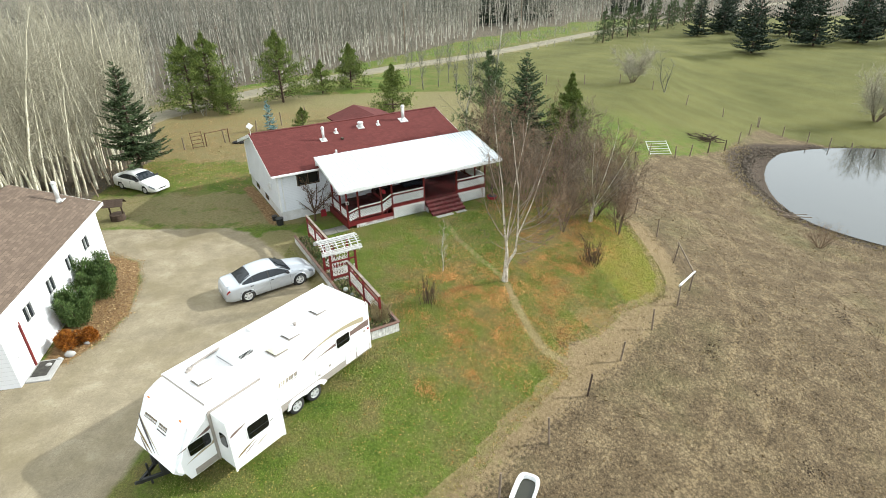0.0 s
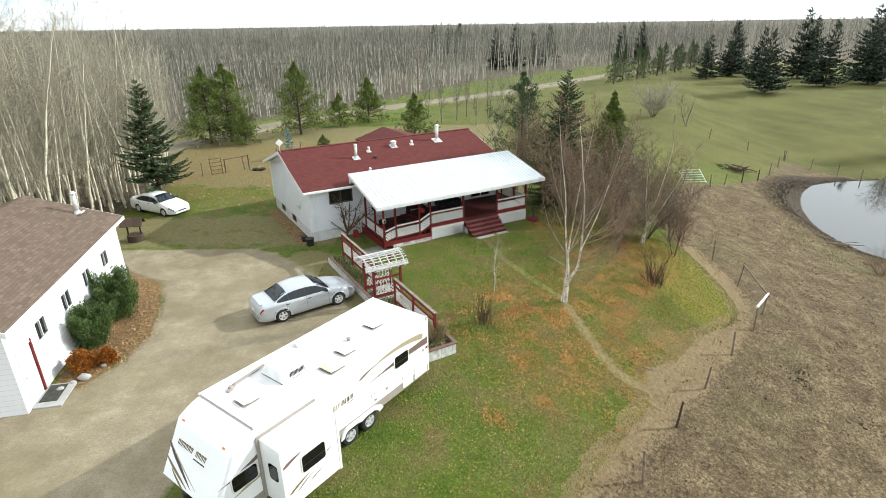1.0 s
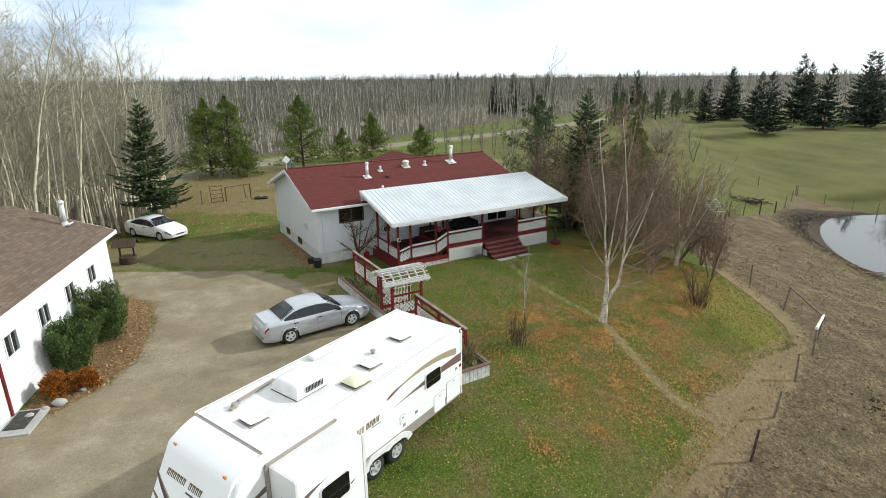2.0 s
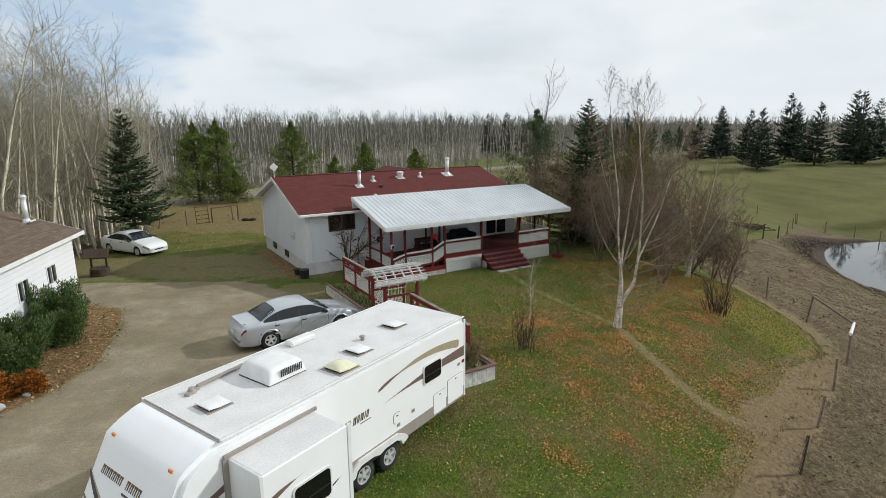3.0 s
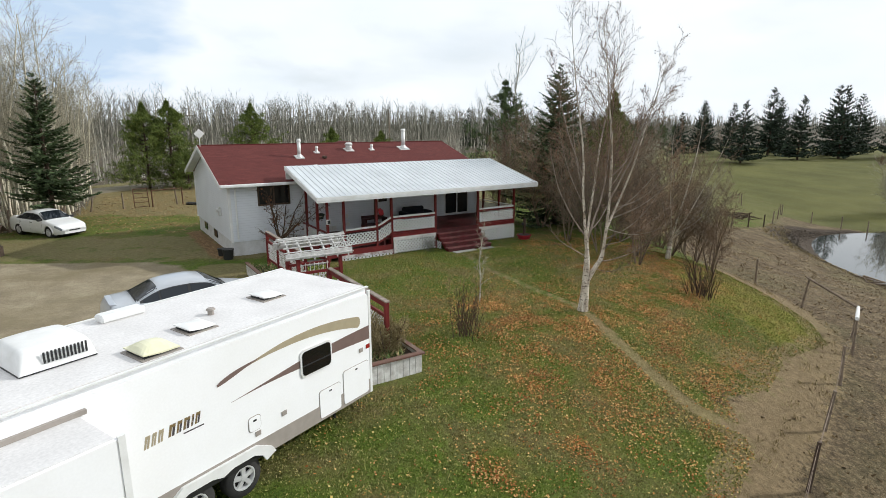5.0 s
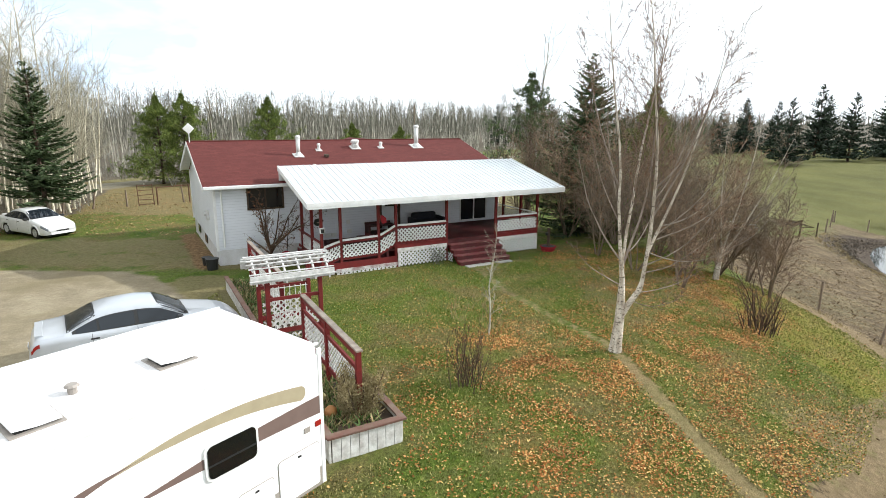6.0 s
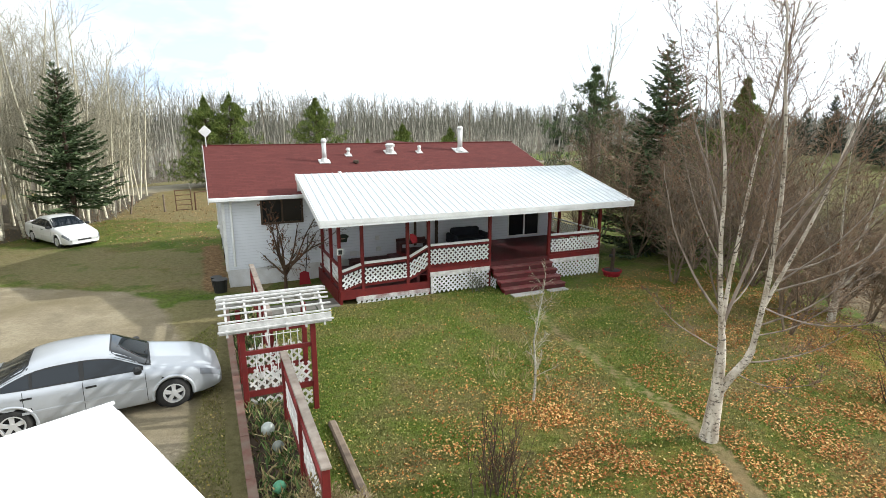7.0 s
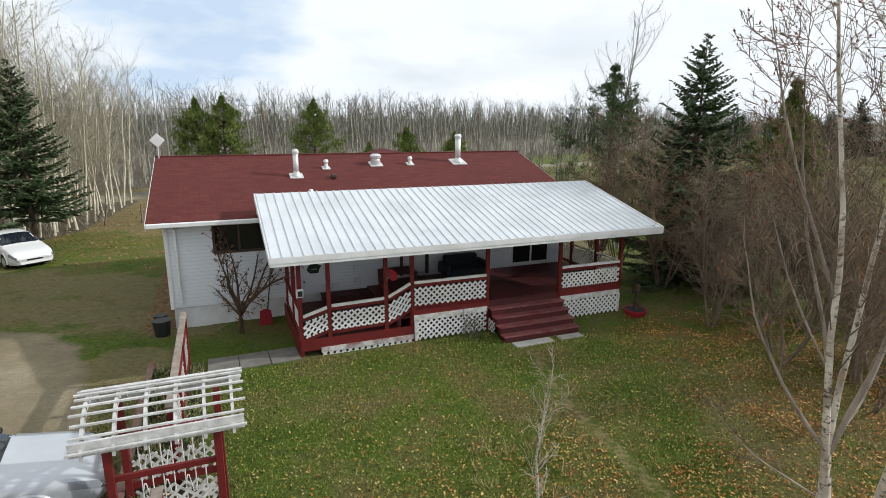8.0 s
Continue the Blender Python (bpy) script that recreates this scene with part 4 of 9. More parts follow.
def trailer_body():
    """The shell: extruded side outline with a rounded nose and softened long edges."""
    out = [(0.0, TB), (0.0, TH - 0.06), (-0.06, TH)]
    seam = SEAM
    out += [(-0.7, TH + 0.015), (-3.5, TH + 0.03), (seam, TH)]
    for z in [TH - 0.275 * (k / 12) ** 2 for k in range(1, 13)] + [2.2, 2.0, 1.8, 1.6, 1.4, 1.2, 1.05, 0.95, 0.85, 0.65, TB]:
        out.append((seam - nose(z), z))
    out.append((seam - 0.55, TB))
    bm = bmesh.new()
    prism(bm, [(x, z) for x, z in out], TW)
    bmesh.ops.remove_doubles(bm, verts=bm.verts, dist=1e-4)
    es = [e for e in bm.edges if abs(e.verts[0].co.y - e.verts[1].co.y) < 1e-5 and min(v.co.z for v in e.verts) > TB + 0.1]
    bmesh.ops.bevel(bm, geom=es, offset=0.10, segments=4, affect="EDGES", clamp_overlap=True)
    return bm


M_GELCOAT = worn("white_gelcoat", (0.88, 0.88, 0.89, 1), (0.80, 0.79, 0.77, 1), 1.2, 0.4, 0.24, 30, 0.0, 0.0)
M_RVROOF = worn("rubber_roof", (0.74, 0.72, 0.71, 1), (0.60, 0.58, 0.57, 1), 1.5, 0.6, 0.6, 25, 0.0, 0.05)
M_RVWIN = glass_mat("tinted_window", (0.006, 0.006, 0.007, 1), 0.08)


def make_trailer():
    t = empty("travel_trailer", T, "white travel trailer with slide-out room and brown swoosh graphics", "trailer")
    body = part("body", trailer_body(), M_GELCOAT, t, smooth=True)
    body.data.set_sharp_from_angle(angle=radians(38))
    bm = boxes((SEAM + 0.02, -0.06, 0.09, TW - 0.09, TH + 0.008, TH + 0.034))
    part("roof_membrane", bm, M_RVROOF, t)
    return t


trailer = make_trailer()


def wheel_meshes(R, w, rim, spokes, rim_mat):
    """Tyre and spoked rim meshes, axle along y, outer face at -y."""
    prof = [(rim, -w / 2), (R * 0.94, -w / 2), (R, -w / 2 + 0.03), (R, w / 2 - 0.03), (R * 0.94, w / 2), (rim, w / 2)]
    bm = bmesh.new()
    n = 28
    rows = [[bm.verts.new((r * math.cos(a), y, r * math.sin(a))) for r, y in prof] for a in (i * math.tau / n for i in range(n))]
    for i in range(n):
        for j in range(len(prof) - 1):
            bm.faces.new((rows[i][j], rows[i][j + 1], rows[(i + 1) % n][j + 1], rows[(i + 1) % n][j]))
    t = part("tyre", bm, M_RUBBER, None, smooth=True)
    bm = bmesh.new()
    prof = [(rim + 0.004, -w / 2 - 0.004), (rim - 0.02, -w / 2 - 0.004), (rim - 0.035, -w / 2 + 0.06), (rim - 0.04, w / 2)]
    rows = [[bm.verts.new((r * math.cos(a), y, r * math.sin(a))) for r, y in prof] for a in (i * math.tau / n for i in range(n))]
    for i in range(n):
        for j in range(len(prof) - 1):
            bm.faces.new((rows[i][j], rows[(i + 1) % n][j], rows[(i + 1) % n][j + 1], rows[i][j + 1]))
    tube(bm, (0, -w / 2 + 0.0, 0), (0, -w / 2 + 0.05, 0), rim * 0.26, rim * 0.3, 14)
    for i in range(spokes):
        a = i * math.tau / spokes + math.pi / 2
        d = Vector((math.cos(a), 0, math.sin(a)))
        s = Vector((-math.sin(a), 0, math.cos(a)))
        y0, y1 = -w / 2 + 0.005, -w / 2 + 0.04
        q = [d * rim * 0.2 - s * rim * 0.16, d * rim * 0.2 + s * rim * 0.16, d * rim * 0.95 + s * rim * 0.21, d * rim * 0.95 - s * rim * 0.21]
        f = [bm.verts.new(p + Vector((0, y0, 0))) for p in q] + [bm.verts.new(p + Vector((0, y1, 0))) for p in q]
        for k in ((3, 2, 1, 0), (4, 5, 6, 7), (0, 1, 5, 4), (1, 2, 6, 5), (2, 3, 7, 6), (3, 0, 4, 7)):
            bm.faces.new([f[i] for i in k])
    r = part("rim", bm, rim_mat, None)
    bm = bmesh.new()
    tube(bm, (0, -w / 2 + 0.065, 0), (0, -w / 2 + 0.075, 0), rim - 0.03, rim - 0.03, 20)
    b = part("brake_disc", bm, M_BLACK, None)
    out = [o.data for o in (t, r, b)]
    for o in (t, r, b):
        bpy.data.objects.remove(o)
    return out


def add_wheel(parent, meshes, m):
    w = part_at("wheel", meshes[0], parent, m)
    part_at("rim", meshes[1], w, Matrix.Identity(4))
    part_at("brake_disc", meshes[2], w, Matrix.Identity(4))
    return w


# ---- trailer fittings
M_BROWN = plain("brown_vinyl_graphic", srgb("75625c"), 0.4)
M_TAN = plain("tan_vinyl_graphic", srgb("a89c82"), 0.4)
M_DARKGREY = plain("dark_grey_vinyl_graphic", srgb("4c4648"), 0.4)
M_GOLD = plain("gold_vinyl_graphic", srgb("7d6a48"), 0.4)
M_SKIRTGREY = plain("grey_skirt_panel", srgb("9a928a"), 0.5)
M_OFFWHITE = worn("off_white_plastic", (0.76, 0.76, 0.75, 1), (0.6, 0.59, 0.56, 1), 4, 0.5, 0.4, 30, 0, 0.0)
M_YELLOWED = worn("yellowed_skylight", (0.72, 0.70, 0.50, 1), (0.55, 0.53, 0.36, 1), 4, 0.5, 0.3, 30, 0, 0.0)
M_LIGHTRED = plain("red_lens", (0.30, 0.018, 0.015, 1), 0.2)
M_LIGHTAMBER = plain("amber_lens", (0.65, 0.2, 0.03, 1), 0.25)


def decal(name, parent, pts, y, mat, t=0.003):
    """A thin vinyl shape on the side wall y, outline pts (x, z)."""
    bm = bmesh.new()
    prism(bm, pts, t, Matrix.Translation((0, y - t, 0)))
    return part(name, bm, mat, parent)


def arc_band(x0, z0, x1, z1, bulge, w0, w1, n=14, cap=0.0):
    """A curved tapering band from (x0, z0) to (x1, z1), its wide end rounded off over cap."""
    up, lo = [], []
    dx, dz = x1 - x0, z1 - z0
    L = math.hypot(dx, dz)
    nx, nz = -dz / L, dx / L
    for i in range(n + 1):
        t = i / n
        b = bulge * 4 * t * (1 - t)
        w = (w0 + (w1 - w0) * t) * (math.sin(math.pi * min(1, t * 1.2 + 0.04)) ** 0.5 if w1 == 0 else min(1.0, 0.1 + t * 2.2))
        cx, cz = x0 + dx * t + nx * b, z0 + dz * t + nz * b
        up.append((cx + nx * w / 2, cz + nz * w / 2))
        lo.append((cx - nx * w / 2, cz - nz * w / 2))
    tip = []
    if cap:
        for k in range(1, 8):
            a = math.pi / 2 - math.pi * k / 8
            tip.append((cx + nx * w / 2 * math.sin(a) + dx / L * cap * math.cos(a), cz + nz * w / 2 * math.sin(a) + dz / L * cap * math.cos(a)))
    return up + tip + lo[::-1]


def rounded(x0, x1, z0, z1, q, n=5):
    """Outline of a rectangle with round corners."""
    out = []
    for cx, cz, a0 in ((x1 - q, z1 - q, 0), (x0 + q, z1 - q, 90), (x0 + q, z0 + q, 180), (x1 - q, z0 + q, 270)):
        for k in range(n + 1):
            a = radians(a0 + 90 * k / n)
            out.append((cx + q * math.cos(a), cz + q * math.sin(a)))
    return out


def rv_window(parent, x0, x1, z0, z1, y, split=True):
    bm = bmesh.new()
    prism(bm, rounded(x0 - 0.035, x1 + 0.035, z0 - 0.035, z1 + 0.035, 0.10), 0.024, Matrix.Translation((0, y - 0.025, 0)))
    w = part("window", bm, M_OFFWHITE, parent, "dark tinted window in a white frame")
    bm = bmesh.new()
    prism(bm, rounded(x0, x1, z0, z1, 0.075), 0.006, Matrix.Translation((0, y - 0.034, 0)))
    part("pane", bm, M_RVWIN, w)
    if split:
        part("bar", boxes((x0, x1, y - 0.040, y - 0.0345, z0 + (z1 - z0) * 0.42 - 0.012, z0 + (z1 - z0) * 0.42 + 0.012)), M_BLACK, w)
    return w


def roof_vent(parent, x, y, s, mat, h=0.035, label="domed roof vent"):
    bm = boxes((x - s - 0.05, x + s + 0.05, y - s - 0.05, y + s + 0.05, TH + 0.03, TH + 0.048))
    v = part("roof_vent", bm, M_SKIRTGREY, parent, label)
    # black block under the lid: the dark gap's shade given as colour
    part("rim", boxes((x - s + 0.01, x + s - 0.01, y - s + 0.01, y + s - 0.01, TH + 0.048, TH + 0.085)), M_BLACK, v)
    bm = bmesh.new()
    n = 9
    g = [[bm.verts.new((x + (s + 0.02) * p, y + (s + 0.02) * q, TH + 0.088 + 0.03 * (p < 0) * -p + h * (1 - abs(p) ** 2.5) * (1 - abs(q) ** 2.5))) for q in np.linspace(-1, 1, n)] for p in np.linspace(-1, 1, n)]
    for i in range(n - 1):
        for j in range(n - 1):
            bm.faces.new((g[i][j], g[i + 1][j], g[i + 1][j + 1], g[i][j + 1]))
    e = bmesh.ops.extrude_face_region(bm, geom=bm.faces[:])
    bmesh.ops.translate(bm, vec=(0, 0, -0.02), verts=[w for w in e["geom"] if isinstance(w, bmesh.types.BMVert)])
    bmesh.ops.recalc_face_normals(bm, faces=bm.faces[:])
    part("lid", bm, mat, v)


def finish_trailer(t):
    # skirt and trim on the yard side
    part("skirt_panel", boxes((-5.15, -0.06, -0.006, -0.001, TB + 0.0, TB + 0.30)), M_SKIRTGREY, t)
    part("skirt_panel", boxes((-7.9, -7.05, -0.006, -0.001, TB + 0.02, TB + 0.26)), M_SKIRTGREY, t)
    part("roof_edge_trim", boxes((SEAM, -0.02, 0.005, 0.05, TH + 0.012, TH + 0.037)), M_OFFWHITE, t)
    part("roof_edge_trim", boxes((SEAM, -0.02, TW - 0.05, TW - 0.005, TH + 0.012, TH + 0.037)), M_OFFWHITE, t)
    part("front_seam", boxes((SEAM - 0.03, SEAM + 0.02, 0.05, TW - 0.05, TH + 0.002, TH + 0.012)), M_SKIRTGREY, t)
    part("rear_trim", boxes((-0.05, 0.012, -0.008, 0.03, TB, TH - 0.05)), M_OFFWHITE, t)
    # graphics
    decal("swoosh", t, arc_band(-3.38, 1.93, -0.38, 2.00, 0.20, 0.02, 0.22, 24, 0.09), -0.001, M_TAN)
    decal("swoosh", t, arc_band(-3.42, 1.93, -2.45, 2.12, 0.03, 0.11, 0.0), -0.0045, M_BROWN)
    decal("swoosh", t, arc_band(-3.22, 1.57, -0.04, 1.70, 0.05, 0.02, 0.28), -0.001, M_BROWN)
    decal("swoosh", t, arc_band(-8.32, 1.58, -7.12, 1.82, -0.04, 0.05, 0.13), -0.001, M_BROWN)
    decal("swoosh", t, arc_band(-8.1, 1.02, -7.1, 1.20, 0.02, 0.03, 0.12), -0.001, M_TAN)
    # the model name as plain slanted bars
    x = -4.56
    for i, w in enumerate((0.07, 0.06, 0.07, 0.0, 0.09, 0.07, 0.09, 0.03, 0.07)):
        if w:
            z0, z1 = 1.475 + 0.004 * i, 1.655 + 0.002 * i
            for k in range(2):
                xa = x + k * w * 0.56
                decal("name_bar", t, [(xa, z0), (xa + w * 0.40, z0), (xa + w * 0.40 + 0.04, z1), (xa + 0.04, z1)], -0.001, M_TAN if i < 3 else (M_DARKGREY if k else M_GOLD))
            decal("name_bar", t, [(x + 0.030, z1 - 0.045), (x + w + 0.026, z1 - 0.045), (x + w + 0.034, z1 - 0.004), (x + 0.038, z1 - 0.004)], -0.0035, M_TAN if i < 3 else M_GOLD)
        x += w + 0.030 if w else 0.05
    part("name_bar", boxes((-4.0, -3.68, -0.004, -0.001, 1.435, 1.455)), M_DARKGREY, t)
    # side window, hatches, lights
    rv_window(t, -1.80, -1.13, 1.44, 1.88, 0.0)
    rv_window(t, -7.94, -7.22, 1.24, 1.68, 0.0)
    for x0, x1, z0, z1 in ((-1.43, -0.90, 0.45, 0.98), (-0.81, -0.11, 0.46, 1.13), (-2.94, -2.72, 0.92, 1.16)):
        bm = bmesh.new()
        prism(bm, rounded(x0 - 0.012, x1 + 0.012, z0 - 0.012, z1 + 0.012, 0.06), 0.003, Matrix.Translation((0, -0.004, 0)))
        part("seal", bm, M_SKIRTGREY, t)
        bm = bmesh.new()
        prism(bm, rounded(x0, x1, z0, z1, 0.05), 0.013, Matrix.Translation((0, -0.015, 0)))
        h = part("hatch", bm, M_GELCOAT, t)
        part("latch", boxes(((x0 + x1) / 2 - 0.03, (x0 + x1) / 2 + 0.03, -0.02, -0.0142, z1 - 0.08, z1 - 0.05)), M_BLACK, h)
    for x, z in ((-2.78, 0.84), (-2.24, 0.95), (-0.3, 1.40), (-0.1, 1.42)):
        part("socket_cover", boxes((x - 0.05, x + 0.05, -0.015, -0.001, z - 0.04, z + 0.04)), (M_LIGHTRED if x > -0.2 else M_BLACK) if z > 1.4 else M_SKIRTGREY, t)
    # wheel arch trim and wheels
    wm = wheel_meshes(0.335, 0.20, 0.20, 5, M_ALU)
    for x in (-3.92, -3.08):
        add_wheel(t, wm, Matrix.Translation((x, 0.13, 0.18)))
        add_wheel(t, wm, Matrix.Translation((x, TW - 0.13, 0.18)) @ Matrix.Rotation(math.pi, 4, "Z"))
    bm = bmesh.new()
    out = [(-4.34, 0.40), (-4.25, 0.64), (-4.07, 0.76), (-2.80, 0.76), (-2.60, 0.66), (-2.50, 0.60), (-2.44, 0.50), (-2.64, 0.42), (-2.70, 0.54), (-2.86, 0.62), (-3.25, 0.62), (-3.43, 0.56), (-3.62, 0.62), (-4.0, 0.62), (-4.14, 0.55), (-4.2, 0.42)]
    prism(bm, [(px - 0.05, pz - 0.10) for px, pz in out], 0.05, Matrix.Translation((0, -0.055, 0)))
    part("fender_trim", bm, M_OFFWHITE, t)
    part("wheel_well", boxes((-4.25, -2.69, -0.0095, -0.0075, TB + 0.0, 0.57)), M_BLACK, t)
    part("chassis", boxes((-7.9, -0.1, 0.35, 0.5, 0.28, TB), (-7.9, -0.1, TW - 0.5, TW - 0.35, 0.28, TB), (-4.1, -2.8, 0.2, TW - 0.2, 0.24, 0.32)), M_BLACK, t)
    # slide-out room
    a, b, y, z0, z1 = -7.05, -5.23, -0.9, 0.42, 2.31
    s = part("slide_out", boxes((a, b, y, -0.002, z0, z1), bevel=0.012), M_GELCOAT, t, "white slide-out room")
    part("flange", boxes((b - 0.01, b + 0.07, y - 0.012, y + 0.02, z0 - 0.03, z1 + 0.02)), M_OFFWHITE, s)
    part("flange", boxes((a - 0.05, a + 0.01, y - 0.012, y + 0.02, z0 - 0.03, z1 + 0.02)), M_OFFWHITE, s)
    part("slide_roof", boxes((a + 0.03, b - 0.03, y + 0.03, -0.02, z1 + 0.001, z1 + 0.008)), M_RVROOF, s)
    part("seal_strip", boxes((a - 0.06, b + 0.06, -0.05, -0.003, z1 + 0.01, z1 + 0.07), (a - 0.09, a - 0.005, -0.05, -0.003, z0, z1 + 0.01)), M_SKIRTGREY, s)
    rv_window(s, -6.48, -5.71, 1.24, 1.76, y)
    bm = bmesh.new()
    prism(bm, rounded(-0.66, -0.32, 1.22, 1.72, 0.07), 0.02, Matrix(((0, -1, 0, a - 0.001), (1, 0, 0, 0), (0, 0, 1, 0), (0, 0, 0, 1))))
    bmesh.ops.recalc_face_normals(bm, faces=bm.faces[:])
    part("side_window", bm, M_RVWIN, s)
    decal("swoosh", s, arc_band(-7.06, 1.77, -6.22, 1.95, 0.03, 0.14, 0.0), y - 0.001, M_BROWN)
    decal("swoosh", s, arc_band(-6.95, 0.86, -6.0, 1.16, 0.03, 0.11, 0.0), y - 0.001, M_GOLD)
    decal("swoosh", s, arc_band(-6.7, 0.80, -5.98, 1.10, 0.02, 0.06, 0.0), y - 0.0045, M_BROWN)
    decal("swoosh", s, arc_band(-5.66, 1.34, -5.42, 1.42, 0.0, 0.05, 0.0), y - 0.001, M_DARKGREY)
    decal("swoosh", s, arc_band(-6.25, 0.82, -5.62, 0.98, 0.02, 0.06, 0.0), y - 0.001, M_GOLD)
    # roof: air conditioner, vents, aerial, awning gear
    bm = bmesh.new()
    rows = []
    for i in range(25):
        a = -1 + i / 12
        hx = 0.46 * np.sign(a) * (1 - (1 - abs(a)) ** 2.4)
        top = 0.06 + 0.31 * (1 - abs(hx / 0.46) ** 14) * (1 - 0.10 * (hx / 0.46) ** 2)
        ring = []
        for j in range(17):
            b = -1 + j / 8
            hy = 0.50 * np.sign(b) * (1 - (1 - abs(b)) ** 2.4)
            ring.append(bm.verts.new((-5.03 + hx, 1.38 + hy * 0.98, TH + 0.06 + (top - 0.06) * (1 - abs(hy / 0.50) ** 14) * (1 - 0.08 * (hy / 0.5) ** 2))))
        rows.append(ring)
    for i in range(24):
        for j in range(16):
            bm.faces.new((rows[i][j], rows[i + 1][j], rows[i + 1][j + 1], rows[i][j + 1]))
    bmesh.ops.recalc_face_normals(bm, faces=bm.faces[:])
    ac = part("air_conditioner", bm, M_OFFWHITE, t, "white rooftop air conditioner with a slotted grille", smooth=True)
    # black slab stands for the shade in the gap under the shell
    part("base_gap_shade", boxes((-5.49, -4.57, 0.91, 1.85, TH + 0.03, TH + 0.062)), M_BLACK, ac)
    for i in range(12):
        x = -5.21 + i * 0.045
        part("grille_slot", boxes((x, x + 0.024, 0.880, 0.888, TH + 0.14, TH + 0.29)), M_BLACK, ac)
    roof_vent(t, -6.50, 1.16, 0.20, M_OFFWHITE)
    roof_vent(t, -3.24, 0.72, 0.20, M_OFFWHITE)
    roof_vent(t, -1.58, 1.10, 0.20, M_OFFWHITE)
    roof_vent(t, -4.09, 0.40, 0.24, M_YELLOWED, 0.11, "yellowed domed skylight")
    bm = bmesh.new()
    tube(bm, (-2.72, 1.08, TH + 0.03), (-2.72, 1.08, TH + 0.12), 0.05, 0.05, 10)
    tube(bm, (-2.72, 1.08, TH + 0.12), (-2.72, 1.08, TH + 0.145), 0.08, 0.06, 10)
    part("vent_pipe", bm, M_SKIRTGREY, t)
    part("fridge_vent", boxes((-3.97, -3.27, 2.06, 2.32, TH + 0.03, TH + 0.16), bevel=0.03), M_OFFWHITE, t)
    bm = bmesh.new()
    beam(bm, (-6.3, 2.0, TH + 0.09), (-5.2, 2.12, TH + 0.09), 0.05, 0.05)
    beam(bm, (-6.1, 2.08, TH + 0.06), (-5.3, 2.16, TH + 0.06), 0.03, 0.04)
    tube(bm, (-6.45, 1.94, TH + 0.03), (-6.45, 1.94, TH + 0.14), 0.10, 0.05, 10)
    beam(bm, (-6.6, 1.86, TH + 0.06), (-6.3, 2.0, TH + 0.06), 0.10, 0.05)
    part("tv_aerial", bm, M_SKIRTGREY, t, "folded grey television aerial")
    # nose: marker lights, name bars, swooshes that follow the curve
    def on_nose(y, z, out=0.006):
        return Vector((SEAM - float(nose(z)) - out, y, z))

    def nose_strip(pts, mat, name):
        bm = bmesh.new()
        up, lo = [], []
        for y, z, w in pts:
            up.append(bm.verts.new(on_nose(y - w / 2, z)))
            lo.append(bm.verts.new(on_nose(y + w / 2, z)))
        for i in range(len(pts) - 1):
            bm.faces.new((up[i], up[i + 1], lo[i + 1], lo[i]))
        r = bmesh.ops.extrude_face_region(bm, geom=bm.faces[:])
        bmesh.ops.translate(bm, vec=(0.004, 0, 0), verts=[v for v in r["geom"] if isinstance(v, bmesh.types.BMVert)])
        bmesh.ops.recalc_face_normals(bm, faces=bm.faces[:])
        part(name, bm, mat, t)
    for y in (0.35, TW - 0.35):
        p = on_nose(y, 2.34)
        part("marker_light", boxes((p.x - 0.01, p.x + 0.02, y - 0.05, y + 0.05, p.z - 0.025, p.z + 0.025)), M_LIGHTAMBER, t)
    for i in range(11):
        if i == 6:
            continue
        y = 2.14 - i * 0.118
        for k in range(2):
            yk, w = y - 0.056 * k, 0.030
            nose_strip([(yk, 1.79, w), (yk - 0.012, 1.86, w), (yk - 0.024, 1.92, w)], M_DARKGREY if k else M_GOLD, "name_bar")
        nose_strip([(y - 0.05, 1.885, 0.10), (y - 0.052, 1.92, 0.10)], M_GOLD, "name_bar")
    nose_strip([(1.12, 1.70, 0.50), (1.12, 1.73, 0.50)], M_DARKGREY, "name_bar")
    for y0, y1, za, zb, w, mat in ((2.48, 1.15, 1.74, 1.05, 0.20, M_DARKGREY), (2.40, 0.95, 1.72, 1.10, 0.09, M_TAN), (2.43, 1.30, 1.40, 1.00, 0.22, M_GOLD), (2.10, 1.10, 1.20, 0.80, 0.14, M_BROWN)):
        nose_strip([(y0 + (y1 - y0) * (k / 10) ** 1.15, za + (zb - za) * k / 10, w * math.sin(math.pi * min(1, 0.04 + k / 10 * 0.97)) ** 0.8) for k in range(11)], mat, "swoosh")
    # drawbar with jack and gas bottles
    bm = bmesh.new()
    for y in (0.55, TW - 0.55):
        beam(bm, (-7.6, y, 0.36), (-9.05, TW / 2, 0.36), 0.08, 0.12)
    tube(bm, (-9.0, TW / 2, 0.30), (-9.2, TW / 2, 0.42), 0.06, 0.05, 8)
    tube(bm, (-8.75, TW / 2, -0.05), (-8.75, TW / 2, 0.85), 0.035, 0.035, 8)
    tube(bm, (-8.75, TW / 2, -0.08), (-8.75, TW / 2, -0.03), 0.12, 0.12, 10)
    part("drawbar", bm, M_BLACK, t, "black steel drawbar with a jack")
    for y in (0.98, 1.5):
        bm = bmesh.new()
        for z0, z1, r0, r1 in ((0.42, 0.46, 0.10, 0.15), (0.46, 0.78, 0.15, 0.15), (0.78, 0.88, 0.15, 0.06), (0.88, 0.96, 0.08, 0.08)):
            tube(bm, (-8.36, y, z0), (-8.36, y, z1), r0, r1, 12)
        part("gas_bottle", bm, M_BLACK, t, "black gas bottle")
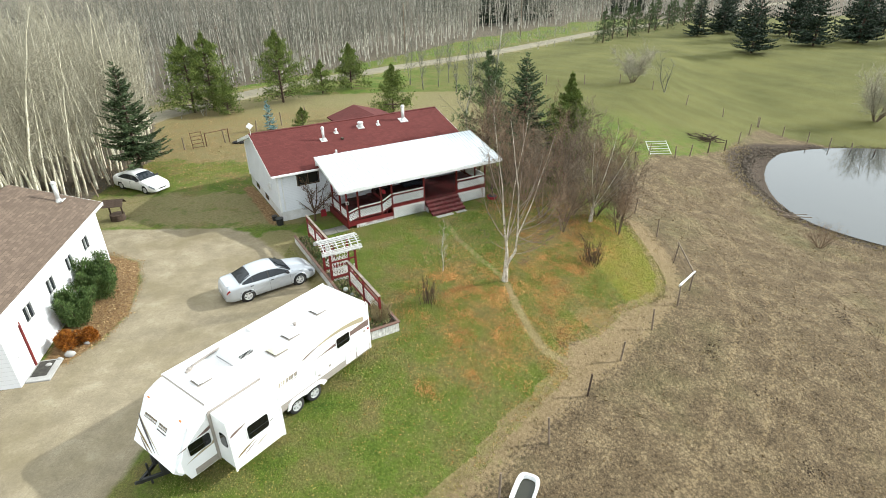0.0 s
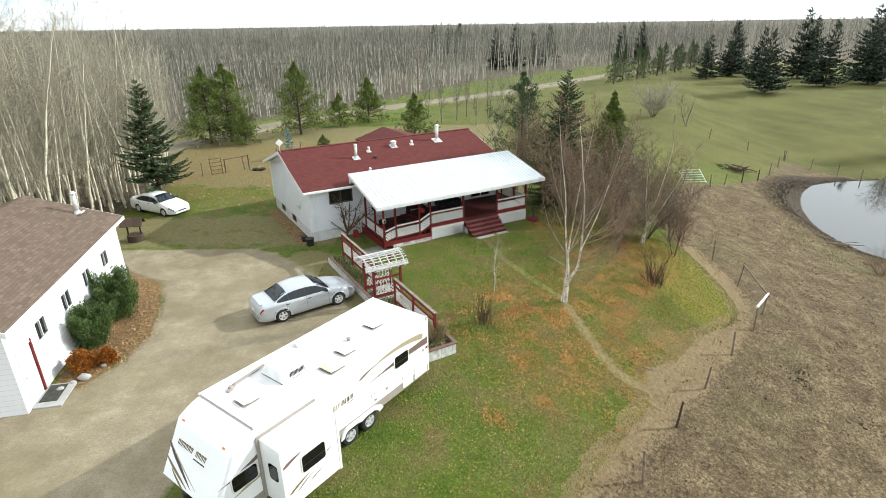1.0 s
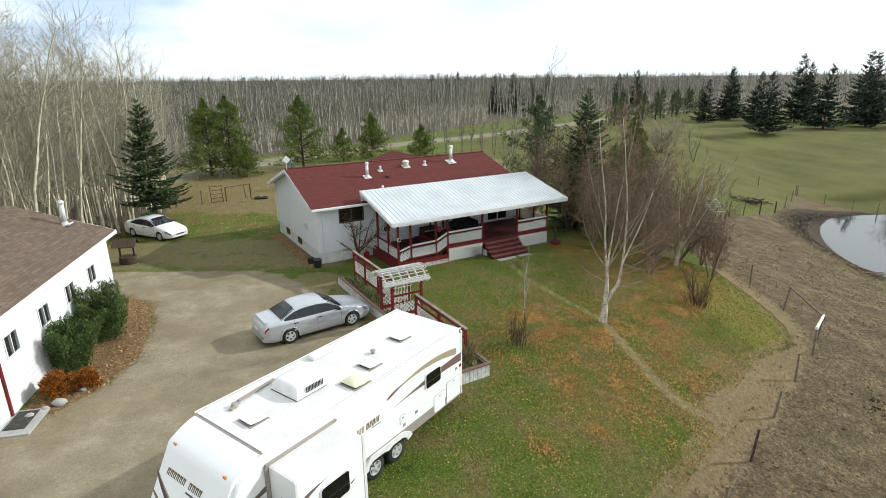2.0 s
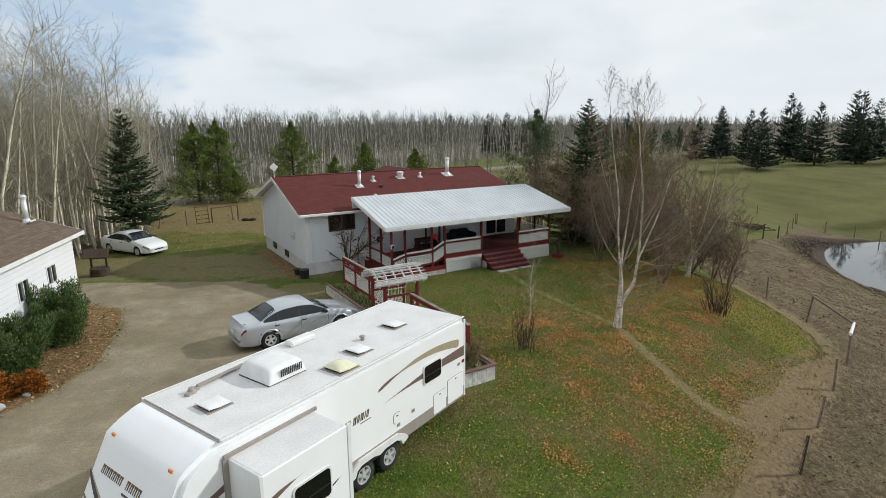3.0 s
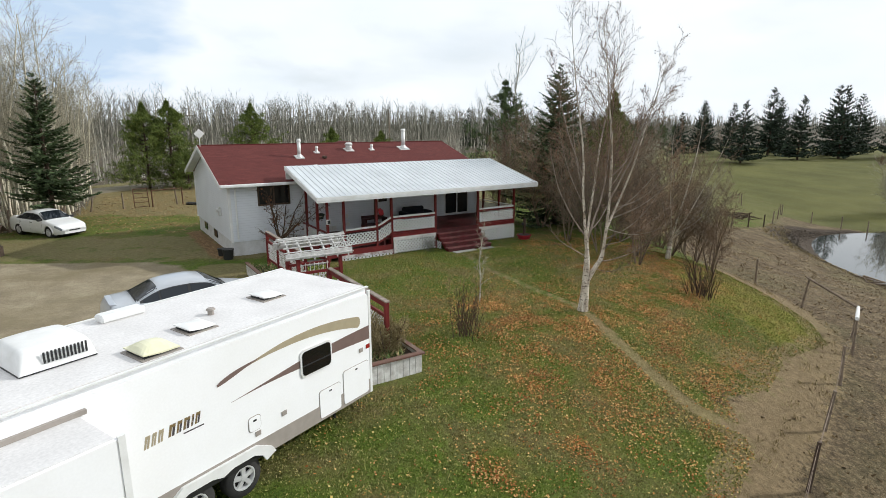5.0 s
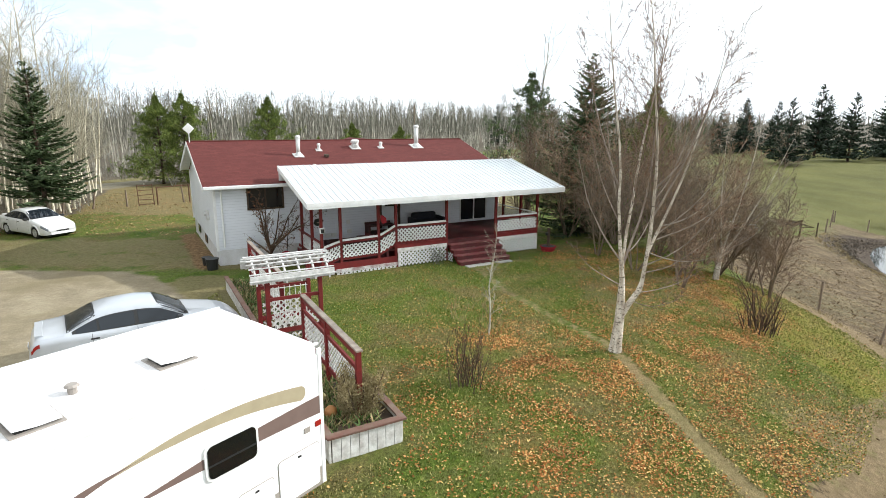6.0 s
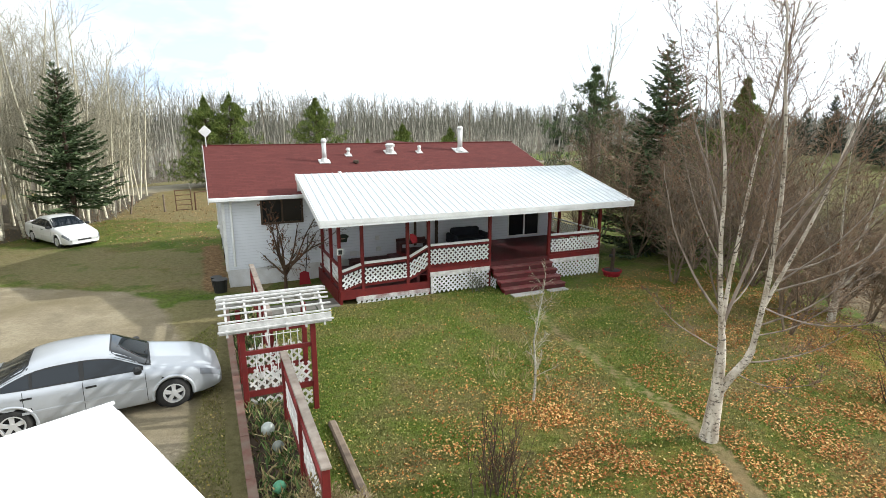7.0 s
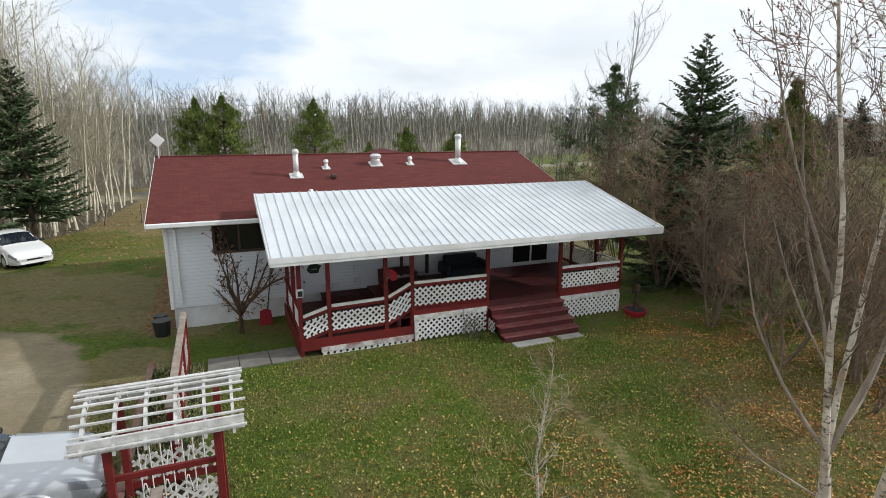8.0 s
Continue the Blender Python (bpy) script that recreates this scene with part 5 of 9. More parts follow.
    for x in (-0.7, -6.6):
        for y in (0.4, TW - 0.4):
            bm = bmesh.new()
            tube(bm, (x, y, -0.12), (x, y, 0.42), 0.03, 0.03, 6)
            tube(bm, (x, y, -0.14), (x, y, -0.10), 0.10, 0.10, 8)
            part("stabiliser_jack", bm, M_BLACK, t)


finish_trailer(trailer)


# ---------------------------------------------------------------- cars
#  x from the nose, half width, shoulder height, centre height, roof half width
CAR = [(0.00, 0.56, 0.50, 0.54, 0.50), (0.06, 0.68, 0.56, 0.60, 0.60), (0.20, 0.77, 0.65, 0.70, 0.64), (0.45, 0.82, 0.73, 0.79, 0.66), (0.85, 0.845, 0.80, 0.87, 0.68),
       (1.10, 0.852, 0.835, 0.915, 0.69), (1.24, 0.858, 0.86, 0.945, 0.69), (1.60, 0.86, 0.885, 1.15, 0.65), (1.98, 0.86, 0.895, 1.345, 0.59), (2.45, 0.86, 0.90, 1.395, 0.575),
       (2.90, 0.86, 0.905, 1.38, 0.565), (3.25, 0.86, 0.91, 1.325, 0.565), (3.60, 0.855, 0.92, 1.16, 0.60), (3.92, 0.85, 0.93, 1.00, 0.655), (4.15, 0.835, 0.92, 0.985, 0.66),
       (4.42, 0.80, 0.90, 0.975, 0.64), (4.50, 0.77, 0.84, 0.90, 0.62), (4.57, 0.70, 0.66, 0.70, 0.58), (4.60, 0.62, 0.50, 0.53, 0.5)]


def spline(q, xs, ys):
    """Smooth curve through the stations with no overshoot."""
    h, dl = np.diff(xs), np.diff(ys) / np.diff(xs)
    m = np.concatenate([[dl[0]], np.where(dl[:-1] * dl[1:] > 0, 2 * dl[:-1] * dl[1:] / np.where(dl[:-1] + dl[1:] == 0, 1, dl[:-1] + dl[1:]), 0), [dl[-1]]])
    q = np.clip(q, xs[0], xs[-1])
    i = np.clip(np.searchsorted(xs, q) - 1, 0, len(h) - 1)
    t = (q - xs[i]) / h[i]
    return ((1 + 2 * t) * (1 - t) ** 2 * ys[i] + t * (1 - t) ** 2 * h[i] * m[i] + t * t * (3 - 2 * t) * ys[i + 1] + t * t * (t - 1) * h[i] * m[i + 1])


def car_ring(x):
    """Half cross-section at x from the nose: (y, z) from the sill up to the centre line."""
    A = np.array(CAR)
    e = min(0.10 + 0.16 * math.exp(-((x - 0.75) / 0.28) ** 2), 0.6 * x + 0.001, 4.601 - x)
    w, zb, zt, wr = (float(np.mean(spline(x + np.linspace(-e, e, 9), A[:, 0], A[:, i]))) for i in range(1, 5))
    zs = 0.20 + 0.06 * max(0, 1 - min(x, 4.6 - x) / 0.4)
    cab = np.clip((zt - zb - 0.08) / 0.3, 0, 1)
    side = [(w * 0.93, zs), (w * 0.985, zs + 0.08), (w, zs + 0.2), (w, (zb + zs) * 0.55), (w * 0.992, zb - 0.12), (w * 0.975, zb - 0.04), (w * 0.945, zb)]
    e = (wr + 0.035 if cab > 0.05 else w * 0.90, zt - 0.085 * cab - 0.03 * (1 - cab))
    glass = [(w * 0.945 + (e[0] - w * 0.945) * k, zb + (e[1] - zb) * k) for k in (0.08, 0.36, 0.66, 0.94)]
    top = [e, (wr * 0.93, zt - 0.035 * cab - 0.018 * (1 - cab)), (wr * 0.7, zt - 0.012), (wr * 0.35, zt - 0.003), (0.0, zt)]
    return side + glass + top


def sheet(rows):
    """A grid of points as one skin."""
    bm = bmesh.new()
    g = [[bm.verts.new(p) for p in r] for r in rows]
    for a, b in zip(g, g[1:]):
        for k in range(len(a) - 1):
            bm.faces.new((a[k], b[k], b[k + 1], a[k + 1]))
    bmesh.ops.recalc_face_normals(bm, faces=bm.faces[:])
    return bm


def flip_y(bm):
    out = bm.copy()
    for v in out.verts:
        v.co.y *= -1
    bmesh.ops.reverse_faces(out, faces=out.faces[:])
    return out


def side_point(x, f, off):
    """A point of the side window, f from its sill to its head."""
    r = car_ring(x)
    (y0, z0), (y1, z1) = r[6], r[10]
    lo, hi = z0 + 0.03, max(z1 - 0.02, z0 + 0.032)
    z = lo + (hi - lo) * f
    k = (z - z0) / max(z1 - z0, 1e-4)
    return (2.27 - x, y0 + (y1 - y0) * k + off, z)


def top_height(x, y):
    r = car_ring(x)[10:][::-1]
    return float(np.interp(y, [p[0] for p in r], [p[1] for p in r]))


def make_car(name, m, paint, label):
    c = empty(name, m, label, "car")
    xs = np.unique(np.concatenate([np.linspace(0, 4.6, 70), [1.24, 1.98, 3.25, 3.92]]))
    rings = [car_ring(x) for x in xs]
    nr = len(rings[0])
    wheels, R = (0.95, 3.59), 0.345
    body = bmesh.new()
    grids = {}
    for bmx in (body,):
        g = {}
        for s in (1, -1):
            for i, x in enumerate(xs):
                for j, (y, z) in enumerate(rings[i]):
                    if s < 0 and j == nr - 1:
                        g[(s, i, j)] = g[(1, i, j)]
                        continue
                    px, pz = x, z
                    for wx in wheels:
                        d = math.hypot(x - wx, z - 0.31)
                        if j < 6 and abs(d - R - 0.03) < 0.055:
                            px, pz = wx + (x - wx) / d * (R + 0.03), 0.31 + (z - 0.31) / d * (R + 0.03)
                    g[(s, i, j)] = bmx.verts.new((2.27 - px, y * s, pz))
        grids[bmx] = g
    for s in (1, -1):
        for i in range(len(xs) - 1):
            for j in range(nr - 1):
                mx = (xs[i] + xs[i + 1]) / 2
                mz = (rings[i][j][1] + rings[i][j + 1][1]) / 2
                if j < 6 and any(math.hypot(mx - wx, mz - 0.31) < R + 0.02 for wx in wheels):
                    continue
                tgt = body
                q = [grids[tgt][(s, i, j)], grids[tgt][(s, i + 1, j)], grids[tgt][(s, i + 1, j + 1)], grids[tgt][(s, i, j + 1)]]
                if len(set(q)) == 4:
                    tgt.faces.new(q if s > 0 else q[::-1])
    for bmx in (body,):
        bmesh.ops.delete(bmx, geom=[v for v in bmx.verts if not v.link_faces], context="VERTS")
        bmesh.ops.recalc_face_normals(bmx, faces=bmx.faces[:])
    # close the nose and tail
    part("body", body, paint, c, smooth=True)
    for x in (0.0, 4.6):
        bm = bmesh.new()
        ring = car_ring(x)
        pts = [(y, z) for y, z in ring] + [(-y, z) for y, z in ring[-2::-1]]
        bm.faces.new([bm.verts.new((2.27 - x, y, z)) for y, z in pts])
        part("end_panel", bm, paint, c)
    seal = sheet([[side_point(x, f, 0.004) for f in np.linspace(0, 1, 5)] for x in np.linspace(1.44, 3.76, 30)])
    for s in (1, -1):
        o = part("window_seal", seal.copy() if s > 0 else flip_y(seal), M_BLACK, c)
        for xa, xb in ((1.50, 2.42), (2.50, 3.22), (3.27, 3.68)):
            g = sheet([[side_point(x, f, 0.009) for f in np.linspace(0.07, 0.93, 5)] for x in np.linspace(xa, xb, 12)])
            part("side_glass", g if s > 0 else flip_y(g), M_CARGLASS, c, smooth=True)
    for nm, xa, xb in (("windscreen", 1.30, 1.98), ("rear_window", 3.27, 3.86)):
        for off, inset, mat, what in ((0.004, 0.0, M_BLACK, "glass_edge"), (0.009, 0.03, M_CARGLASS, nm)):
            rows = []
            for k in range(9):
                x = xa + inset + (xb - xa - 2 * inset) * k / 8
                hw = car_ring(x)[11][0] / 0.93 * 0.95 - inset - 0.05 * max(0, abs(k - 4) - 3)
                rows.append([(2.27 - x, hw * f, top_height(x, abs(hw * f)) + off) for f in np.linspace(-1, 1, 13)])
            part(what, sheet(rows), mat, c, smooth=True)
    part("underbody", boxes((-2.1, 2.1, -0.62, 0.62, 0.17, 0.5)), M_BLACK, c)
    for s in (1, -1):
        # seams, mouldings, handles, mirror
        for x in (1.42, 2.46, 3.38):
            bm = bmesh.new()
            r = [(y, z) for y, z in car_ring(x)[1:7]]
            for dx in (-0.005, 0.005):
                for y, z in r:
                    bm.verts.new((2.27 - x + dx, (y + 0.002) * s, z))
            bm.verts.ensure_lookup_table()
            for k in range(5):
                bm.faces.new((bm.verts[k], bm.verts[k + 1], bm.verts[7 + k], bm.verts[6 + k]))
            part("door_seam", bm, M_BLACK, c)
        part("side_moulding", boxes((-1.15, 0.85, 0.858 * s - 0.008, 0.858 * s + 0.012, 0.50, 0.545)), paint, c)
        for x in (0.05, -0.95):
            part("door_handle", boxes((x - 0.2, x - 0.02, 0.852 * s - 0.006, 0.852 * s + 0.022, 0.775, 0.815), bevel=0.006), M_BLACK, c)
        part("mirror", boxes((0.66, 0.80, min(s * 0.80, s * 0.99), max(s * 0.80, s * 0.99), 0.90, 1.02), bevel=0.035), M_BLACK, c)
        def wrap(x0, x1, j0, j1, off):
            rows = []
            for x in np.linspace(x0, x1, 8):
                r = car_ring(x)[j0:j1 + 1]
                rows.append([(2.27 - x + (off if x < 1 else -off), (y + off) * s, z + off * 0.5) for y, z in r])
            return sheet(rows)
        part("headlight", wrap(0.05, 0.44, 4, 6, 0.007), plain("headlight_lens", (0.30, 0.32, 0.35, 1), 0.06, 0.3), c, smooth=True)
        part("tail_light", wrap(4.36, 4.53, 4, 5, 0.006), M_LIGHTRED, c, smooth=True)
    part("grille", boxes((2.255, 2.275, -0.3, 0.3, 0.40, 0.47)), M_BLACK, c)
    part("number_plate", boxes((-2.345, -2.33, -0.15, 0.15, 0.56, 0.66)), M_WHITE, c)
    bm = bmesh.new()
    prism(bm, [(-2.16, 0.94), (-2.00, 0.955), (-2.04, 0.985), (-2.18, 0.99)], 1.1, Matrix.Translation((0, -0.55, 0)))
    part("spoiler", bm, paint, c)
    bm = bmesh.new()
    for y in (0.3, -0.25):
        beam(bm, (2.27 - 1.31, y, top_height(1.31, abs(y)) + 0.016), (2.27 - 1.39, y - 0.42, top_height(1.39, abs(y - 0.42)) + 0.018), 0.02, 0.012)
    part("wiper", bm, M_BLACK, c)
    wm = wheel_meshes(0.315, 0.19, 0.20, 5, M_ALU)
    for x in (1.32, -1.32):
        add_wheel(c, wm, Matrix.Translation((x, -0.745, 0.31)))
        add_wheel(c, wm, Matrix.Translation((x, 0.745, 0.31)) @ Matrix.Rotation(math.pi, 4, "Z"))
        part("wheel_well", boxes((x - 0.36, x + 0.36, -0.64, 0.64, 0.3, 0.68)), M_BLACK, c)
    for x in (1.32, -1.32):
        for s in (1, -1):
            bm = bmesh.new()
            n = 18
            loops = []
            for k in range(n + 1):
                a = math.radians(-8 + 196 * k / n)
                loops.append([bm.verts.new((x + (R + 0.03 + 0.034 * math.cos(b)) * math.cos(a), 0.838 * s + 0.034 * math.sin(b), 0.31 + (R + 0.03 + 0.034 * math.cos(b)) * math.sin(a))) for b in (i * math.tau / 8 for i in range(8))])
            for p, q in zip(loops, loops[1:]):
                for i in range(8):
                    bm.faces.new((p[i], p[(i + 1) % 8], q[(i + 1) % 8], q[i]))
            bmesh.ops.recalc_face_normals(bm, faces=bm.faces[:])
            part("arch_lip", bm, paint, c, smooth=True)
            bm = bmesh.new()
            tube(bm, (x, 0.66 * s, 0.31), (x, 0.70 * s, 0.31), R + 0.05, R + 0.05, 24)
            part("arch_liner", bm, M_BLACK, c)
    return c


def paint_mat(name, c, metal):
    m = Mat(name, 0.32, metal)
    co = m.coords()
    m.color(m.mix(m.ramp(m.noise(co, 2.5, 5), [(0.4, 0.0), (0.8, 0.35)]), c, tuple(v * 0.75 for v in c[:3]) + (1,)))
    m.b.inputs["Coat Weight"].default_value = 0.6
    m.b.inputs["Coat Roughness"].default_value = 0.12
    return m.m


def stand(x, y, rz):
    return Matrix.Translation((x, y, float(land(x, y)) - 0.005)) @ Matrix.Rotation(radians(rz), 4, "Z")


make_car("silver_car", stand(-8.86, 23.42, 36.2), paint_mat("silver_paint", (0.47, 0.49, 0.52, 1), 0.35), "silver four-door sedan parked on the gravel drive")
make_car("white_car", stand(-23.05, 38.85, -26), paint_mat("white_car_paint", (0.78, 0.78, 0.77, 1), 0.0), "white four-door sedan parked on the grass")


def at_ground(x, y, up=0.0, rz=0.0):
    return Matrix.Translation((x, y, float(land(x, y)) + up)) @ Matrix.Rotation(radians(rz), 4, "Z")


# ---------------------------------------------------------------- roof fittings and house front
def hl(u, v, z=0.0, rz=0.0):
    """A pose in the house's own axes."""
    return H @ Matrix.Translation((u, v, z)) @ Matrix.Rotation(radians(rz), 4, "Z")


def flue(name, m, h, r, cap, base, label, parent):
    bm = bmesh.new()
    tube(bm, (0, 0, -0.1), (0, 0, h), r, r, 14)
    f = part(name, bm, M_GALV, parent, label, True)
    f.matrix_basis = m
    bm = boxes((-base, base, -base, base, -0.03, 0.03))
    bmesh.ops.transform(bm, matrix=Matrix.Rotation(math.atan(SLOPE), 4, "X"), verts=bm.verts)
    tube(bm, (0, 0, 0.0), (0, 0, 0.16), base * 0.7, r * 1.15, 14)
    part("flashing", bm, M_GALV, f)
    bm = bmesh.new()
    tube(bm, (0, 0, h + 0.02), (0, 0, h + 0.10), cap, cap * 0.55, 14)
    tube(bm, (0, 0, h - 0.05), (0, 0, h + 0.03), r * 1.3, r * 1.3, 14)
    part("cap", bm, M_GALV, f)
    return f


def on_roof(u, v):
    return Matrix.Translation((u, v, roof_z(v)))


flue("vent_flue", on_roof(1.55, 6.5), 0.82, 0.09, 0.12, 0.22, "tall galvanised vent flue", house)
flue("vent_flue", on_roof(2.68, 7.1), 0.22, 0.05, 0.10, 0.14, "short galvanised vent", house)
flue("vent_flue", on_roof(4.58, 7.35), 0.30, 0.16, 0.23, 0.24, "squat galvanised turbine vent", house)
flue("vent_flue", on_roof(5.92, 7.3), 0.20, 0.05, 0.10, 0.14, "short galvanised vent", house)
flue("chimney", on_roof(7.96, 7.4), 1.0, 0.11, 0.15, 0.30, "tall galvanised chimney pipe", house)
flue("vent_flue", on_roof(1.75, 4.75), 0.20, 0.05, 0.09, 0.12, "short white vent", house)
bm = boxes((-0.09, 0.09, -0.12, 0.12, 0.0, 0.14), bevel=0.03)
part("roof_vent", bm, M_WOODDARK, house, "small dark roof vent").matrix_basis = on_roof(2.78, 6.25)
bm = bmesh.new()
box(bm, -0.17, 0.17, -0.02, 0.02, -0.17, 0.17, Matrix.Rotation(radians(45), 4, "Y"), bevel=0.01)
ant = part("aerial_panel", bm, M_WHITE, house, "white square aerial panel set cornerwise")
ant.matrix_basis = Matrix.Translation((-2.75, 8.3, 5.28))
bm = bmesh.new()
tube(bm, (0, 0.03, -0.62), (0, 0.03, 0.0), 0.02, 0.02, 8)
part("bracket", bm, M_GALV, ant)
flue("chimney", Matrix.Translation((0.55, -1.25, 3.25 + 0.06 + 0.34 * 1.6)), 1.0, 0.10, 0.14, 0.24, "galvanised chimney pipe", garage)

M_SOFA = worn("dark_blue_fabric", srgb("23262e"), srgb("16181d"), 5, 0.6, 0.9)
M_SEAT = worn("dark_brown_wood", srgb("4a2522"), srgb("2d1917"), 5, 0.6, 0.7)
M_FLAG = plain("red_cloth", srgb("8e1f28"), 0.8)
M_GREENSIGN = plain("dark_green_paint", srgb("1f2c20"), 0.6)


def porch_things():
    e = empty("sofa", hl(6.45, 3.3, 0.90), "dark blue fabric sofa on the porch deck", "sofa")
    part("seat", boxes((-0.62, 0.62, -0.35, 0.35, 0.12, 0.38), bevel=0.05), M_SOFA, e)
    part("backrest", boxes((-0.62, 0.62, 0.25, 0.48, 0.3, 0.70), bevel=0.07), M_SOFA, e)
    for s in (-1, 1):
        part("armrest", boxes((s * 0.70 - 0.09, s * 0.70 + 0.09, -0.36, 0.45, 0.12, 0.52), bevel=0.05), M_SOFA, e)
    for x in (-0.58, 0.58):
        for y in (-0.3, 0.35):
            part("leg", boxes((x - 0.03, x + 0.03, y - 0.03, y + 0.03, 0.0, 0.13)), M_BLACK, e)
    e = empty("bench", hl(4.2, 3.55, 0.90), "dark brown wooden bench against the porch wall", "bench")
    part("seat", boxes((-0.6, 0.6, -0.25, 0.25, 0.28, 0.33)), M_SEAT, e)
    part("backrest", boxes((-0.6, 0.6, 0.2, 0.25, 0.33, 0.42)), M_SEAT, e)
    for x in (-0.55, 0.55):
        part("leg", boxes((x - 0.04, x + 0.04, -0.24, 0.24, 0.0, 0.28)), M_SEAT, e)
    e = empty("storage_box", hl(2.6, 3.7, 0.42), "low dark brown storage box by the wall", "box")
    part("body", boxes((-0.8, 0.8, -0.28, 0.28, 0.0, 0.20)), M_SEAT, e)
    part("lid", boxes((-0.83, 0.83, -0.31, 0.30, 0.20, 0.24), bevel=0.01), M_SEAT, e)
    e = empty("wall_sign", hl(1.62, V0 - 0.012, 1.45), "dark green shaped sign on the wall", "sign")
    bm = bmesh.new()
    prism(bm, [(-0.22, -0.05), (-0.15, 0.12), (0.0, 0.15), (0.12, 0.13), (0.24, 0.06), (0.16, -0.04), (0.14, -0.16), (-0.12, -0.16)], 0.03, Matrix.Translation((0, -0.02, 0)))
    part("board", bm, M_GREENSIGN, e)
    part("lettering_bar", boxes((-0.08, 0.08, -0.026, -0.021, -0.04, -0.01)), M_TAN, e)
    for u, z, w in ((2.0, 0.82, 0.13), (2.28, 0.82, 0.12), (3.0, 0.92, 0.1), (2.95, 1.35, 0.08)):
        e = empty("wall_vent", hl(u, V0 - 0.012, z), "small grey vent cover on the siding", "vent", "wall vents")
        part("cover", boxes((-w, w, -0.03, 0.006, -0.09, 0.09), bevel=0.01), M_GALV, e)
    e = empty("flag", hl(2.98, 0.68, 1.95), "small red flag hung on a porch post", "flag")
    bm = bmesh.new()
    prism(bm, [(0.0, 0.18), (0.1, 0.2), (0.24, 0.08), (0.26, -0.1), (0.1, -0.14), (0.02, -0.02)], 0.012, Matrix.Translation((0.05, -0.03, 0)))
    part("cloth", bm, M_FLAG, e)
    bm = bmesh.new()
    tube(bm, (0.03, 0.02, -0.1), (0.06, -0.02, 0.22), 0.01, 0.01, 6)
    part("stick", bm, M_WOODGREY, e)
    e = empty("lantern", hl(0.72, 0.64, 1.75), "small white-framed black lantern on a porch post", "lantern")
    part("frame", boxes((-0.09, 0.09, -0.05, 0.058, -0.1, 0.1), bevel=0.01), M_WHITE, e)
    part("glass", boxes((-0.06, 0.06, -0.056, -0.051, -0.07, 0.07)), M_BLACK, e)
    for u in (0.9, 2.2, 3.4, 4.6, 5.6, 7.2, 9.0):
        e = empty("hanging_hook", hl(u, 0.02, 2.70), "small white hook under the porch eave", "hook", "eave hooks")
        bm = bmesh.new()
        tube(bm, (0, 0, 0.09), (0, 0, -0.02), 0.008, 0.008, 6)
        tube(bm, (0, 0, -0.02), (0.0, 0.0, -0.07), 0.02, 0.012, 8)
        part("hook", bm, M_WHITE, e)
    # tools leaning by the porch
    e = empty("shovel", hl(0.1, 3.85, 0.0), "red shovel leaning on the house wall", "shovel")
    bm = bmesh.new()
    tube(bm, (0.0, -0.25, 0.25), (0.25, 0.18, 1.75), 0.018, 0.018, 8)
    part("handle", bm, M_BLACK, e)
    bm = bmesh.new()
    prism(bm, [(-0.2, 0.0), (0.2, 0.0), (0.16, 0.42), (0.0, 0.48), (-0.16, 0.42)], 0.02, Matrix.Translation((-0.04, -0.36, 0)) @ Matrix.Rotation(radians(-12), 4, "X"))
    part("blade", bm, M_FLAG, e)
    # paved pad
    e = empty("paving", hl(-0.45, 0.95, 0.0), "grey concrete paving slabs by the porch corner", "paving")
    bm = boxes((-0.36, 0.36, -0.42, 0.42, -0.04, 0.045), bevel=0.01)
    first = part("slab", bm, worn("dirty_paving", (0.20, 0.19, 0.17, 1), (0.12, 0.11, 0.09, 1), 3, 0.8, 0.9), e)
    first.location = (-0.74, 0, 0)
    for k in range(1, 3):
        part_at("slab", first.data, e, Matrix.Translation((-0.74 + 0.74 * k, 0.015 * k, 0)) @ Matrix.Rotation(0.02 * k, 4, "Z"))
    e = empty("paving", hl(7.3, -0.62, 0.0), "pale stone slab at the foot of the steps", "paving")
    part("slab", boxes((-1.1, 0.1, -0.16, 0.16, -0.05, 0.035), bevel=0.01), M_CONCRETE, e)
    part("slab", boxes((0.35, 1.1, -0.12, 0.16, -0.05, 0.03), bevel=0.01), M_CONCRETE, e)
    # planter pole at the far end of the porch
    e = empty("planter_stand", hl(11.0, 0.15, -0.05), "post with a red planter tub at its foot", "planter")
    part("post", boxes((-0.05, 0.05, -0.05, 0.05, 0, 1.1)), M_WOODDARK, e)
    bm = bmesh.new()
    for z0, z1, r0, r1 in ((0.0, 0.22, 0.27, 0.34), (0.22, 0.27, 0.37, 0.37)):
        tube(bm, (0, 0, z0), (0, 0, z1), r0, r1, 18)
    part("tub", bm, M_FLAG, e)
    bm = bmesh.new()
    tube(bm, (0, 0, 0.25), (0, 0, 0.274), 0.31, 0.31, 18)
    part("soil", bm, M_BLACK, e)
    part("bracket", boxes((-0.16, -0.05, -0.06, 0.06, 0.78, 0.90), bevel=0.02), M_BLACK, e)
    # barrel and pot by the house corner
    for u, v, r, h in ((-2.75, 3.75, 0.24, 0.42), (-2.85, 4.6, 0.18, 0.3)):
        e = empty("pot", hl(u, v, -0.02), "black plastic pot by the house corner", "pot", "corner pots")
        bm = bmesh.new()
        tube(bm, (0, 0, 0), (0, 0, h), r * 0.85, r, 16)
        tube(bm, (0, 0, h), (0, 0, h + 0.03), r * 1.06, r * 1.06, 16)
        part("body", bm, M_BLACK, e)


porch_things()


# ---------------------------------------------------------------- pergola, garden fence and raised bed (house axes)
FU = -1.92


